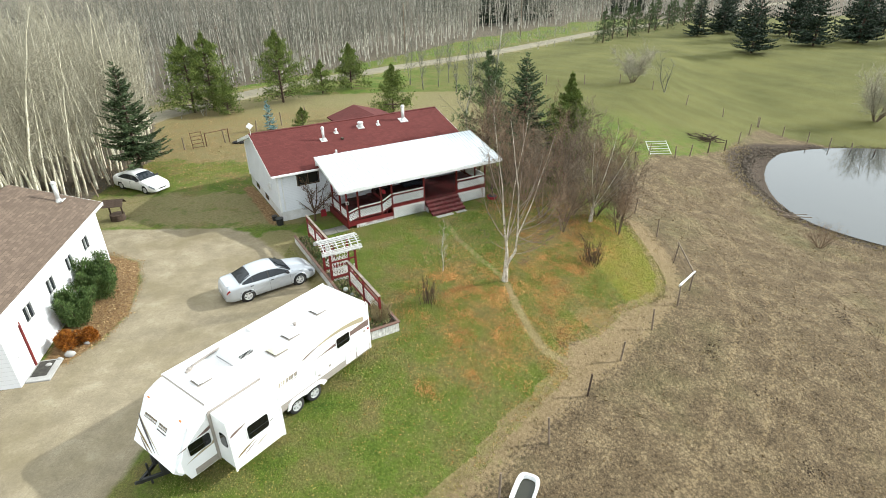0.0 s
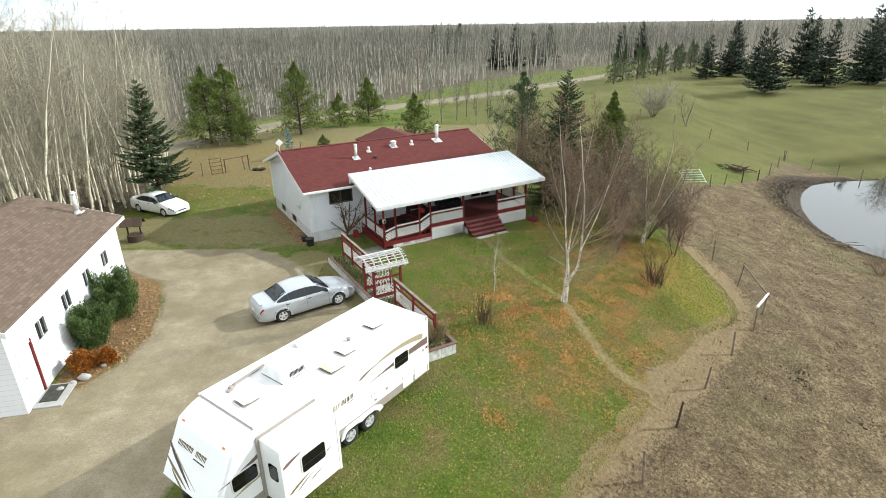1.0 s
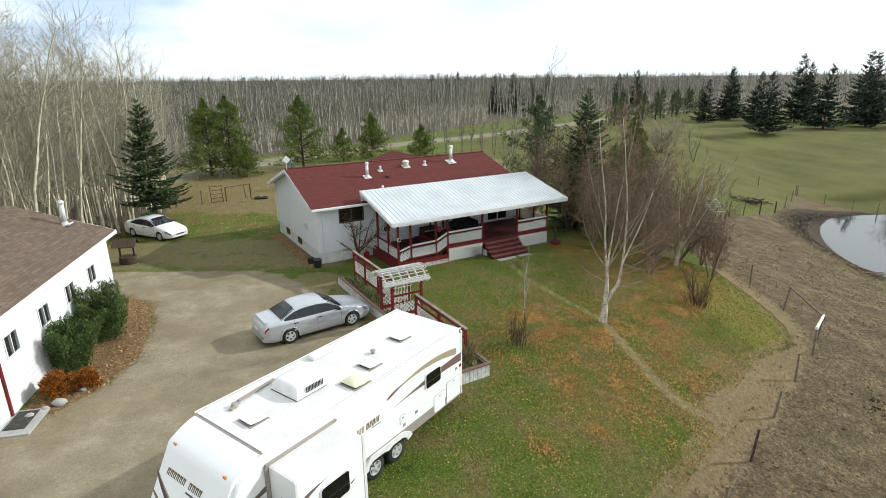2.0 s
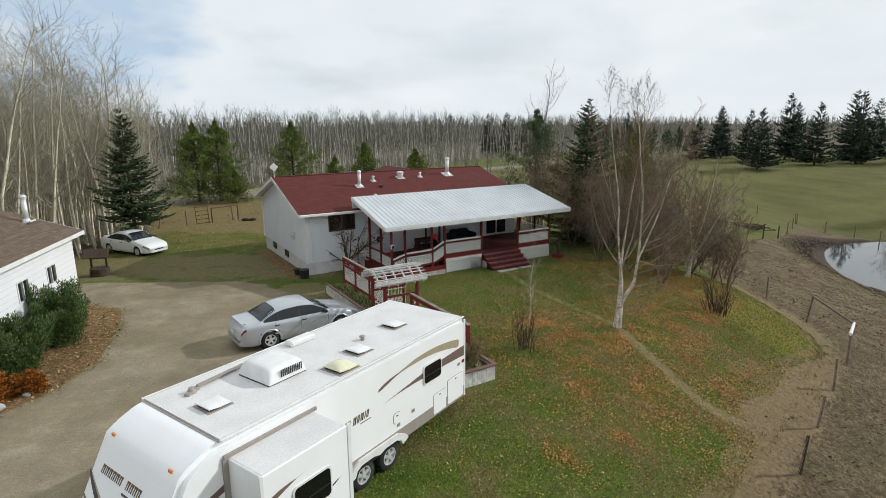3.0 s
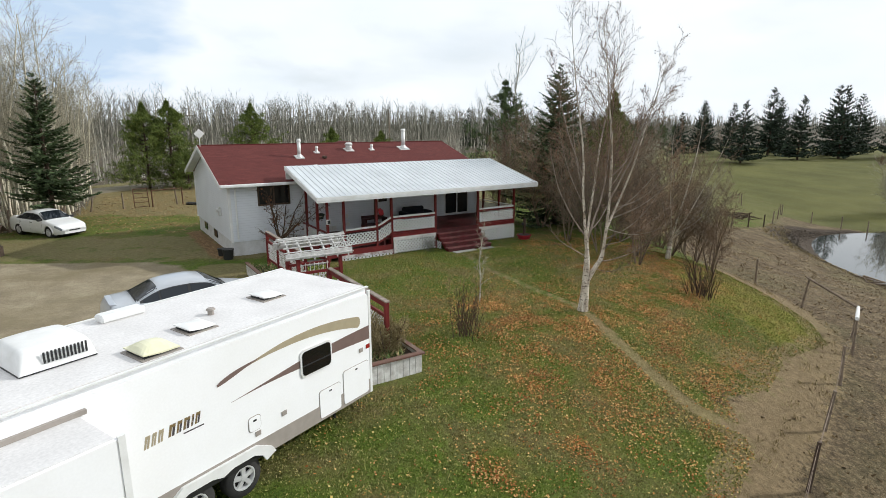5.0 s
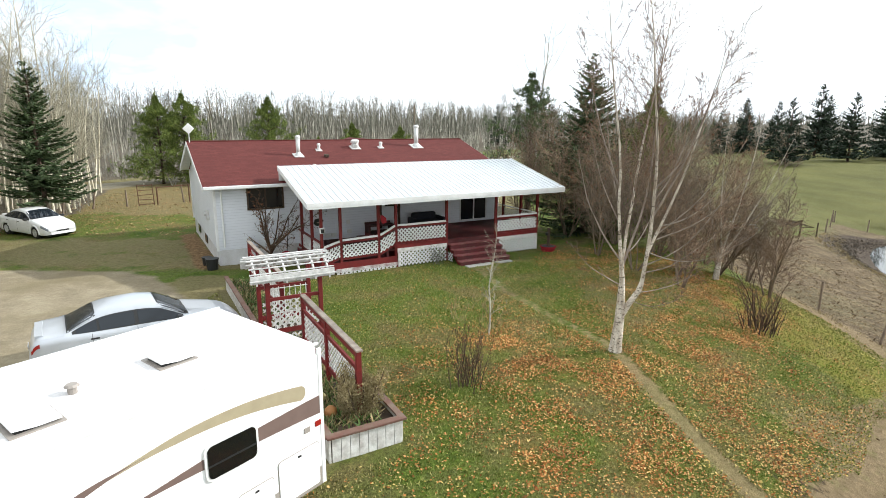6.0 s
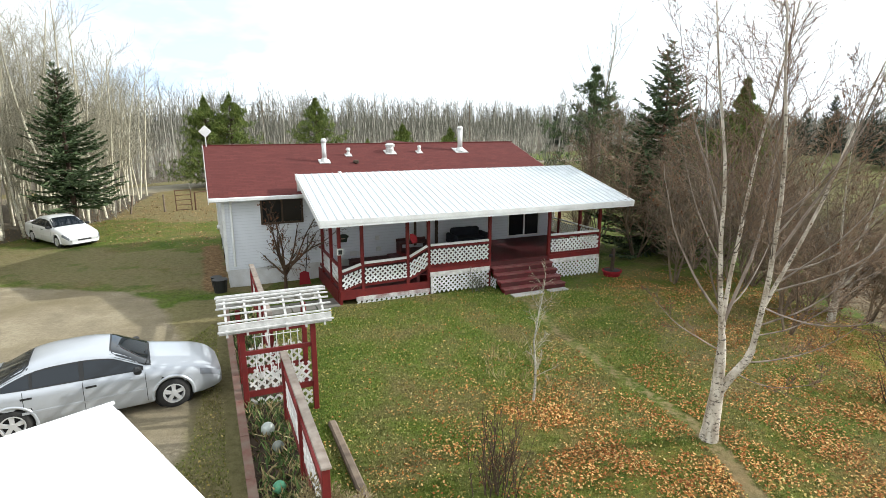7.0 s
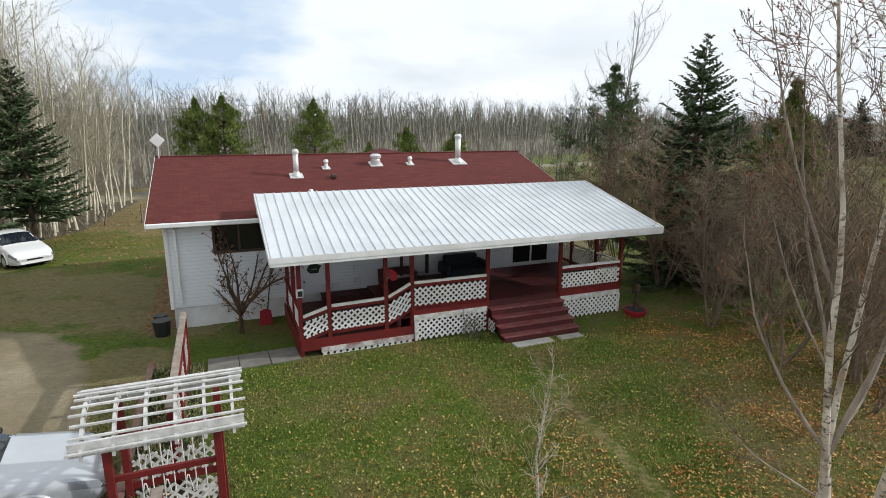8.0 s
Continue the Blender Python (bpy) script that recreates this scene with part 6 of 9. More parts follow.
def garden_fence(v0, v1, posts):
    e = empty("garden_fence", H, "dark red garden fence with white lattice and a worn top board", "fence", "garden fences")
    for v in posts:
        part("post", boxes((FU - 0.05, FU + 0.05, v - 0.05, v + 0.05, -0.1, 1.66), bevel=0.006), M_RED, e)
    part("cap_board", boxes((FU - 0.065, FU + 0.065, v0 - 0.06, v1 + 0.06, 1.66, 1.70), bevel=0.008), worn("worn_top_board", srgb("9a8f84"), srgb("6b5a4f"), 5, 0.8, 0.8), e, "worn wooden top board")
    for z0, z1 in ((1.52, 1.655), (1.26, 1.34), (0.55, 0.64)):
        for a, b in zip(posts, posts[1:]):
            part("rail", boxes((FU - 0.025, FU + 0.025, a + 0.051, b - 0.051, z0, z1)), M_RED, e)
    for a, b in zip(posts, posts[1:]):
        bm = bmesh.new()
        lattice(bm, a + 0.05, b - 0.05, 0.64, 1.26, 0.0, 0.0, 0.10, 0.034)
        bmesh.ops.transform(bm, matrix=Matrix(((0, 1, 0, FU), (1, 0, 0, 0), (0, 0, 1, 0), (0, 0, 0, 1))), verts=bm.verts)
        part("lattice_panel", bm, M_WEATHERED, e)
    return e


garden_fence(-9.95, -6.35, (-9.92, -8.1, -6.3))
garden_fence(-4.2, 0.3, (-4.15, -2.6, -1.1, 0.3))


M_FLAKED = worn("flaking_white_wood", (0.66, 0.65, 0.63, 1), (0.34, 0.33, 0.31, 1), 7, 0.75, 0.8, 35, 0.0, 0.2)


def make_pergola():
    p = empty("pergola", H, "arched white pergola on dark red posts, paint flaking", "pergola")
    ua, ub, va, vb = -2.95, -0.88, -5.62, -4.20
    for u in (-2.56, -1.24):
        for v in (-5.45, -4.35):
            part("post", boxes((u - 0.05, u + 0.05, v - 0.05, v + 0.05, -0.1, 1.92), bevel=0.006), M_RED, p)

    def arch(v):
        k = (v - va) / (vb - va)
        return 1.88 + 0.42 * math.sin(math.pi * min(max(k, 0), 1)) ** 0.8 + 0.10 * k
    for v in (va + 0.08, vb - 0.08):
        part("face_board", boxes((ua, ub, v - 0.02, v + 0.02, arch(v) - 0.13, arch(v) + 0.06)), M_FLAKED, p)
    for i in range(6):
        u = ua + 0.14 + i * (ub - ua - 0.28) / 5
        bm = bmesh.new()
        n = 8
        up = [(va + 0.02 + (vb - va - 0.04) * k / n, arch(va + 0.02 + (vb - va - 0.04) * k / n)) for k in range(n + 1)]
        prism(bm, up + [(v, z - 0.10) for v, z in up[::-1]], 0.04, Matrix(((0, 1, 0, u - 0.02), (1, 0, 0, 0), (0, 0, 1, 0), (0, 0, 0, 1))))
        bmesh.ops.recalc_face_normals(bm, faces=bm.faces[:])
        part("rafter", bm, M_FLAKED, p)
    for k in range(12):
        v = va + 0.02 + (vb - va - 0.04) * k / 11
        bm = boxes((ua - 0.02 + 0.015 * (k % 3), ub + 0.03 - 0.02 * (k % 2), v - 0.019, v + 0.019, arch(v) + 0.004, arch(v) + 0.030))
        part("slat", bm, M_FLAKED, p)
    # cross rails and lattice between the near posts, then the far ones
    for v in (-5.45, -4.35):
        for z0, z1 in ((0.50, 0.62), (1.36, 1.44)):
            part("rail", boxes((-2.51, -1.29, v - 0.025, v + 0.025, z0, z1)), M_RED, p)
        bm = bmesh.new()
        lattice(bm, -2.48, -1.32, 0.64, 1.06, v - 0.035, 0, 0.12, 0.042)
        part("lattice_panel", bm, M_WEATHERED, p)
        bm = bmesh.new()
        lattice(bm, -2.48, -1.32, 0.12, 0.46, v - 0.035, 0, 0.12, 0.042)
        part("lattice_panel", bm, M_WEATHERED, p)
    # white scrolled ironwork behind the lattice
    bm = bmesh.new()
    for i in range(7):
        u = -2.30 + i * 0.14
        tube(bm, (u, -4.9, 0.30), (u, -4.9, 1.55), 0.009, 0.009, 6)
        if i % 2 == 0 and i < 6:
            for s in (0, 1):
                pts = [(u + 0.14 * k / 6, 0.75 + 0.45 * s + 0.16 * math.sin(math.pi * 2 * k / 6 + s * math.pi)) for k in range(7)]
                for a, b in zip(pts, pts[1:]):
                    tube(bm, (a[0], -4.9, a[1]), (b[0], -4.9, b[1]), 0.008, 0.008, 5)
    for z in (0.35, 1.5):
        tube(bm, (-2.35, -4.9, z), (-1.42, -4.9, z), 0.011, 0.011, 6)
    part("iron_trellis", bm, M_WHITE, p, "white scrolled iron trellis")
    return p


make_pergola()
M_SOIL = worn("garden_soil", srgb("4a3c2f"), srgb("2f261e"), 6, 0.7, 0.95, 40, 0, 0.5)


def make_bed():
    e = empty("raised_bed", H, "long raised flower bed of white boards with a red-brown cap", "planter")
    u0, u1, v0, v1 = -2.72, -1.32, -10.56, 0.6
    z = 0.50
    n = 9
    for k in range(n):
        a = v0 + (v1 - v0) * k / n
        b = v0 + (v1 - v0) * (k + 1) / n
        part("side_board", boxes((u0, u0 + 0.04, a + 0.004, b - 0.004, -0.15, z - 0.05 + 0.01 * (k % 2))), M_WEATHERED, e)
        part("cap_board", boxes((u0 - 0.05, u0 + 0.09, a + 0.003, b - 0.003, z - 0.035, z)), worn("worn_red_cap", srgb("6d4b41"), srgb("74675a"), 4, 0.9, 0.8) if k == 0 else bpy.data.materials["worn_red_cap"], e)
    k = 0
    u = u0 + 0.06
    while u < u1 - 0.05:
        part("end_board", boxes((u, u + 0.155, v0, v0 + 0.035, -0.15, z - 0.04)), M_WEATHERED, e)
        u += 0.165
    part("cap_board", boxes((u0 - 0.03, u1 + 0.04, v0 - 0.05, v0 + 0.1, z - 0.035, z + 0.004)), bpy.data.materials["worn_red_cap"], e)
    part("side_board", boxes((u1 - 0.04, u1, v0 + 0.04, v0 + 1.5, -0.15, z - 0.05)), M_WEATHERED, e)
    part("cap_board", boxes((u1 - 0.08, u1 + 0.04, v0 + 0.1, v0 + 1.5, z - 0.035, z)), bpy.data.materials["worn_red_cap"], e)
    part("edging_log", boxes((u1 + 0.15, u1 + 0.30, v0 + 1.5, -6.2, -0.08, 0.10), bevel=0.03), M_WOODGREY, e, "weathered ground board")
    part("soil", boxes((u0 + 0.05, u1 - 0.05, v0 + 0.04, v0 + 1.6, -0.2, 0.36), (u0 + 0.05, FU + 0.3, v0 + 1.6, v1, -0.2, 0.30)), M_SOIL, e, "dark garden soil")
    return e


make_bed()
for v, u, c, r in ((-8.3, -2.32, srgb("5fa37f"), 0.10), (-9.05, -2.38, srgb("9a8f62"), 0.10), (-9.7, -2.40, srgb("a3703f"), 0.12), (-6.6, -2.3, srgb("c9d0c8"), 0.12), (-7.2, -2.2, srgb("8a8f86"), 0.10)):
    e = empty("garden_ball", hl(u, v, 0.36 if v < -8.96 else 0.30), "weathered painted ball ornament in the flower bed", "ornament", "garden balls")
    bm = bmesh.new()
    bmesh.ops.create_uvsphere(bm, u_segments=16, v_segments=10, radius=r)
    bmesh.ops.translate(bm, vec=(0, 0, r * 0.9), verts=bm.verts)
    part("ball", bm, worn("ball_paint_%d" % int(-v * 10), c, tuple(x * 0.5 for x in c[:3]) + (1,), 9, 0.7, 0.5), e, smooth=True)
    bm = bmesh.new()
    tube(bm, (0, 0, -0.02), (0, 0, 0.03), r * 0.5, r * 0.4, 10)
    part("foot", bm, M_CONCRETE, e)

# ---------------------------------------------------------------- garage surroundings
e = empty("door_step", G @ Matrix.Translation((10.0, 0.03, 0)), "concrete door step with a dark mat at the garage", "step")
part("slab", boxes((-0.70, 0.70, 0.0, 0.90, -0.08, 0.06), bevel=0.012), M_CONCRETE, e)
part("mat", boxes((-0.60, 0.40, 0.08, 0.66, 0.062, 0.075)), worn("rubber_mat", srgb("35332f"), srgb("55524a"), 8, 0.6, 0.9), e, "dark rubber mat")


def rock(x, y, s, seed):
    rng = np.random.default_rng(seed)
    bm = bmesh.new()
    bmesh.ops.create_icosphere(bm, subdivisions=2, radius=1)
    for v in bm.verts:
        v.co = Vector((v.co.x * s, v.co.y * s * 0.8, v.co.z * s * 0.6)) * (1 + 0.25 * noise.noise(v.co * 1.7 + Vector((seed, 0, 0))))
    e = empty("rock", at_ground(x, y, 0.3 * s), "pale field stone in the leaf litter", "rock", "bed stones")
    part("stone", bm, M_CONCRETE, e, smooth=True)



for i, (x, y, s) in enumerate(((-15.75, 17.9, 0.22), (-16.0, 17.6, 0.13), (-15.5, 18.7, 0.12), (-16.2, 17.2, 0.15))):
    rock(x, y, s, 5 + i)


# wishing well
def make_well():
    e = empty("wishing_well", at_ground(-21.5, 32.45, 0, 12), "small dark wooden wishing well on the grass", "well")
    for k in range(3):
        bm = bmesh.new()
        tube(bm, (0, 0, 0.15 * k), (0, 0, 0.15 * k + 0.135), 0.46, 0.46, 18)
        part("ring", bm, M_WOODDARK, e)
    for s in (-1, 1):
        part("post", boxes((s * 0.36 - 0.04, s * 0.36 + 0.04, -0.04, 0.04, 0.3, 1.25)), M_WOODDARK, e)
        for k in range(4):
            bm = boxes((-0.62, 0.62, 0, 0.17, 0, 0.02))
            b = part("roof_board", bm, M_WOODDARK, e)
            b.matrix_basis = Matrix.Translation((0, 0, 1.42)) @ Matrix.Rotation(0 if s > 0 else math.pi, 4, "Z") @ Matrix.Rotation(radians(-38), 4, "X") @ Matrix.Translation((0, 0.0 + 0.14 * k, 0.004 * (3 - k)))
    bm = bmesh.new()
    tube(bm, (-0.42, 0, 0.95), (0.42, 0, 0.95), 0.05, 0.05, 10)
    part("windlass", bm, M_WOODGREY, e)


make_well()


# ---------------------------------------------------------------- fences, gates, trough, pond edge
def post_fence(name, label, line, h, r, wires, group, lean=4, step=0):
    e = empty(name, Matrix.Identity(4), label, "fence", group)
    rng = np.random.default_rng(len(line) + int(abs(line[0][0]) * 10))
    tops = []
    for x, y in line:
        z = float(land(x, y))
        d = Vector((rng.normal(0, lean), rng.normal(0, lean), 100)).normalized()
        bm = bmesh.new()
        hh = h * rng.uniform(0.92, 1.08)
        p = Vector((x, y, z - 0.15))
        tube(bm, p, p + d * (hh + 0.15), r * 1.05, r * 0.9, 7)
        part("post", bm, M_WOODDARK if rng.random() < 0.2 else M_WOODGREY, e)
        tops.append((p, d, hh))
    for k in wires:
        bm = bmesh.new()
        for (p, d, a), (q, f, b) in zip(tops, tops[1:]):
            P0, Q0 = p + d * (0.15 + a * k), q + f * (0.15 + b * k)
            M0 = (P0 + Q0) / 2 - Vector((0, 0, 0.02))
            tube(bm, P0, M0, 0.004, 0.004, 3, False)
            tube(bm, M0, Q0, 0.004, 0.004, 3, False)
        part("wire", bm, M_WOODGREY, e)
    return tops


PADF = [(1.9, 12.1), (4.0, 14.5), (6.0, 17.0), (8.0, 19.25), (10.2, 21.6), (12.25, 23.75), (13.5, 25.35), (13.75, 28.45), (13.95, 32.0), (13.6, 35.7), (13.4, 38.8), (14.6, 42.6), (17.0, 46.8), (19.4, 50.2)]
tops = post_fence("paddock_fence", "weathered round-post wire fence along the bare paddock", PADF, 1.2, 0.045, (0.45, 0.72, 0.95), "paddock fences")
for a, b, mat, r, lab in ((5, 6, M_WHITE, 0.06, "white pole fixed across two corner posts"), (6, 7, M_WOODGREY, 0.045, "grey pole rail at the paddock corner")):
    e = empty("brace_pole", Matrix.Identity(4), lab, "rail")
    bm = bmesh.new()
    p, q = (tops[i][0] + tops[i][1] * (0.15 + tops[i][2] * 1.0) for i in (a, b))
    dd = (q - p).normalized() * 0.18
    tube(bm, p - dd, q + dd, r, r * 0.9, 8)
    part("pole", bm, mat, e)
post_fence("paddock_fence", "weathered wire fence beyond the paddock", [(22.2, 50.8), (24.3, 52.4), (27, 54.4), (29.7, 56.4), (33, 60.2), (36.4, 64.6), (39.8, 69), (41.8, 66.8), (43.7, 64.7), (45.4, 63.1), (47.2, 61.8), (48.6, 60), (53, 56.6), (58, 53.4), (64, 50)], 1.25, 0.06, (0.4, 0.85), "paddock fences")
post_fence("paddock_fence", "weathered wire fence along the mown field", [(39.8, 69.2), (35.8, 70.6), (31.8, 73.0), (28, 75.6), (24.4, 78.6), (19.3, 78.0), (14, 78)], 1.25, 0.06, (0.4, 0.85), "paddock fences", 7)
post_fence("yard_fence", "old wire fence on leaning posts along the wood", [(-25.2, 34.5), (-25.6, 37.2), (-25.8, 39.6), (-26.0, 42.5), (-26.2, 45.2), (-26.1, 48.1), (-24.3, 49.2)], 1.3, 0.06, (0.4, 0.8), "yard fences", 9)
post_fence("yard_fence", "old wire fence on leaning posts behind the yard", [(-21.3, 51.5), (-19.2, 54.5), (-17.5, 57.8), (-15.6, 61)], 1.3, 0.06, (0.4, 0.8), "yard fences", 6)


def make_gate(name, m, w, h, bars, mat, label):
    e = empty(name, m, label, "gate")
    for x in (0, w):
        bm = bmesh.new()
        tube(bm, (x, 0, 0.0), (x, 0, h), 0.03, 0.03, 8)
        part("stile", bm, mat, e)
    for k in range(bars):
        z = h * (0.06 + 0.9 * k / (bars - 1))
        bm = bmesh.new()
        tube(bm, (0, 0, z), (w, 0, z), 0.024, 0.024, 8)
        part("bar", bm, mat, e)
    return e


M_RUSTY = worn("rusty_steel", srgb("6a4a38"), srgb("4a342a"), 5, 0.7, 0.8)
make_gate("metal_gate", at_ground(19.7, 50.5, -0.02, 3) @ Matrix.Rotation(radians(-64), 4, "X"), 2.0, 1.9, 6, M_GALV, "grey tube gate leaning flat by the paddock corner")
make_gate("metal_gate", at_ground(-23.6, 49.5, 0, 40) @ Matrix.Rotation(radians(-8), 4, "X"), 1.0, 1.5, 5, M_RUSTY, "rusty narrow gate standing in the yard fence")
e = empty("pipe_rail", at_ground(-22.6, 50.2, 0, 40), "rusty pipe rail between fence posts", "rail")
bm = bmesh.new()
tube(bm, (0, 0, 1.25), (2.2, 0, 1.3), 0.03, 0.03, 8)
tube(bm, (0, 0, -0.1), (0, 0, 1.3), 0.05, 0.05, 8)
tube(bm, (2.2, 0, -0.1), (2.2, 0, 1.35), 0.05, 0.05, 8)
part("rail", bm, M_RUSTY, e)
for dx in (0.9, 1.5):
    e = empty("old_tyre", at_ground(-21.0 + dx, 51.0, 0.0), "black old tyre lying on the grass", "tyre", "old tyres")
    bm = bmesh.new()
    for a in range(16):
        a0, a1 = a * math.tau / 16, (a + 1) * math.tau / 16
        tube(bm, (0.24 * math.cos(a0), 0.24 * math.sin(a0), 0.1), (0.24 * math.cos(a1), 0.24 * math.sin(a1), 0.1), 0.1, 0.1, 8, False)
    part("tread", bm, M_RUBBER, e, smooth=True)


def make_tub():
    e = empty("bathtub", at_ground(2.75, 12.1, 0.0, 66), "old white bathtub used as a water trough in the paddock", "trough")
    bm = bmesh.new()
    n = 28

    def ring(L, W, z, k=4.0):
        vs = []
        for i in range(n):
            a = i * math.tau / n
            c, s = math.cos(a), math.sin(a)
            r = (abs(c) ** k + abs(s) ** k) ** (-1 / k)
            vs.append(bm.verts.new((c * r * L, s * r * W, z)))
        return vs
    rings = [ring(0.66, 0.28, -0.06), ring(0.74, 0.35, 0.30), ring(0.78, 0.39, 0.46), ring(0.80, 0.41, 0.48), ring(0.80, 0.41, 0.50), ring(0.70, 0.31, 0.50), ring(0.68, 0.29, 0.45), ring(0.58, 0.22, 0.10)]
    for a, b in zip(rings, rings[1:]):
        for i in range(n):
            bm.faces.new((a[i], a[(i + 1) % n], b[(i + 1) % n], b[i]))
    bm.faces.new(rings[-1])
    bm.faces.new(rings[0][::-1])
    part("basin", bm, M_WHITE, e, smooth=False)
    bm = bmesh.new()
    ring(0.655, 0.27, 0.36)
    bm.faces.new(bm.verts[:])
    part("water", bm, glass_mat("trough_water", (0.03, 0.03, 0.02, 1), 0.05), e, "dark standing water")


make_tub()


def make_pile(name, x, y, label, n, L, r, seed, spread, mat, flat=0.25):
    rng = np.random.default_rng(seed)
    e = empty(name, at_ground(x, y), label, "wood pile")
    for i in range(n):
        a = rng.uniform(0, math.tau)
        c = np.array([rng.normal(0, spread), rng.normal(0, spread), abs(rng.normal(0.12, 0.25 * spread))])
        d = np.array([math.cos(a), math.sin(a), rng.normal(0, flat)])
        ln = L * rng.uniform(0.5, 1.1)
        bm = bmesh.new()
        tube(bm, c - d * ln / 2, c + d * ln / 2, r * rng.uniform(0.6, 1.2), r * 0.5, 6)
        part("branch", bm, mat, e)


make_pile("brush_pile", 28.3, 59.0, "grey heap of cut branches in the field corner", 80, 1.5, 0.035, 3, 0.75, M_WOODDARK, 0.30)
make_pile("drift_wood", 28.4, 41.7, "bleached fallen branches at the pond edge", 9, 2.2, 0.06, 4, 0.35, M_WOODGREY, 0.15)


# far farm house and power line
def far_house():
    e = empty("farm_house", Matrix.Translation((104, 121, float(land(104, 121)))) @ Matrix.Rotation(radians(-20), 4, "Z"), "far grey farm house with a dark roof among spruces", "house")
    part("wall", boxes((-5, 5, -4, 4, -0.3, 2.9)), M_SIDING, e)
    bm = bmesh.new()
    prism(bm, [(-4.5, 2.9), (0, 5.2), (4.5, 2.9), (4.5, 2.7), (0, 4.95), (-4.5, 2.7)], 10.8, Matrix(((0, 1, 0, -5.4), (1, 0, 0, 0), (0, 0, 1, 0), (0, 0, 0, 1))))
    part("roof", bm, worn("grey_roof", srgb("55585e"), srgb("3f4247"), 2, 0.6, 0.9), e)
    for x in (-3, 0, 3):
        w = part("window", boxes((x - 0.7, x + 0.7, -4.04, -3.99, 1.0, 2.2)), M_WHITE, e)
        part("pane", boxes((x - 0.62, x + 0.62, -4.06, -4.045, 1.08, 2.12)), M_GLASS, w)


far_house()
e = empty("power_line", Matrix.Identity(4), "two dark overhead cables above the road", "cable")
for dz in (0.0, 0.9):
    bm = bmesh.new()
    pts = [(-60 + 26 * k, 60 + 27 * k) for k in range(9)]
    for (ax, ay), (bx, by) in zip(pts, pts[1:]):
        for s in range(6):
            p, q = s / 6, (s + 1) / 6
            f = lambda k: Vector((ax + (bx - ax) * k, ay + (by - ay) * k, 7.0 + dz - 0.9 * 4 * k * (1 - k)))
            tube(bm, f(p), f(q), 0.02, 0.02, 4, False)
    part("cable", bm, M_BLACK, e)
for k in range(9):
    e = empty("utility_pole", at_ground(-60 + 26 * k, 60 + 27 * k), "wooden utility pole beside the road", "pole", "utility poles")
    bm = bmesh.new()
    tube(bm, (0, 0, -0.3), (0, 0, 9.2), 0.13, 0.10, 8)
    part("mast", bm, M_WOODGREY, e)
    part("crossarm", boxes((-0.06, 0.06, -0.7, 0.7, 7.85, 7.97)), M_WOODGREY, e)

# ---------------------------------------------------------------- plants
def bark(name, a, b, scar=None, scale=4.0):
    m = Mat(name, 0.9)
    co = m.coords(scale=(1, 1, 0.35))
    c = m.mix(m.ramp(m.noise(co, scale, 5), [(0.35, 0.0), (0.65, 1.0)]), a, b)
    if scar:
        s = m.noise(m.coords(scale=(1.6, 1.6, 2.8)), 8, 6, 0.7)
        c = m.mix(m.ramp(s, [(0.53, 0.0), (0.62, 0.9)]), c, scar)
    m.color(c)
    m.bump(m.noise(co, 30, 3), 0.3, 0.01)
    return m.m


def foliage(name, a, b, c):
    """Needles or leaves: each small leaf takes its own tint."""
    m = Mat(name, 0.75)
    g = m.nt.nodes.new("ShaderNodeNewGeometry")
    col = m.ramp(g.outputs["Random Per Island"], [(0.0, a), (0.5, b), (1.0, c)])
    n = m.ramp(m.noise(m.coords(), 0.9, 3), [(0.3, 0.65), (0.7, 1.1)])
    m.color(m.mix(1.0, col, n, "MULTIPLY"))
    m.b.inputs["Specular IOR Level"].default_value = 0.2
    return m.m


M_ASPEN = bark("aspen_bark", srgb("c2beb0"), srgb("8a8579"), srgb("3f3a33"))
M_TWIG = bark("grey_twigs", srgb("77756a"), srgb("545349"))
M_PALETWIG = bark("pale_aspen_twigs", srgb("aea893"), srgb("857f6f"))
M_PALEASPEN = bark("pale_aspen_bark", srgb("e0d9c4"), srgb("b1aa92"), srgb("554f45"))
M_BIRCH = bark("birch_bark", srgb("d6cdbe"), srgb("958877"), srgb("3f342c"), 7)
M_LIMB = bark("birch_branches", srgb("a3968a"), srgb("6b5f55"))
M_BIRCHTWIG = bark("birch_limbs", srgb("7d7166"), srgb("4d4339"))
M_BROWNTWIG = bark("brown_twigs", srgb("7f705d"), srgb("584c40"))
M_REDTWIG = bark("red_brown_twigs", srgb("877059"), srgb("5d4c3e"))
M_DARKTWIG = bark("dark_brown_twigs", srgb("5e4a3a"), srgb("3d2f26"))
M_DARKBARK = bark("conifer_bark", srgb("5a4a3e"), srgb("3b3028"))
M_SPRUCE = foliage("spruce_needles", srgb("33412a"), srgb("48583a"), srgb("64734f"))
M_BLUESPRUCE = foliage("blue_spruce_needles", srgb("5b7a7c"), srgb("7b9a9a"), srgb("93adac"))
M_PINE = foliage("pine_needles", srgb("475729"), srgb("657538"), srgb("909a52"))
M_JUNIPER = foliage("juniper_sprays", srgb("3c4f2a"), srgb("546b3a"), srgb("788c52"))
M_RUST = foliage("rust_leaves", srgb("6a3a14"), srgb("93561c"), srgb("b0742c"))
M_DRYLEAF = foliage("dry_leaves", srgb("4a3428"), srgb("6d4730"), srgb("8c5a3a"))


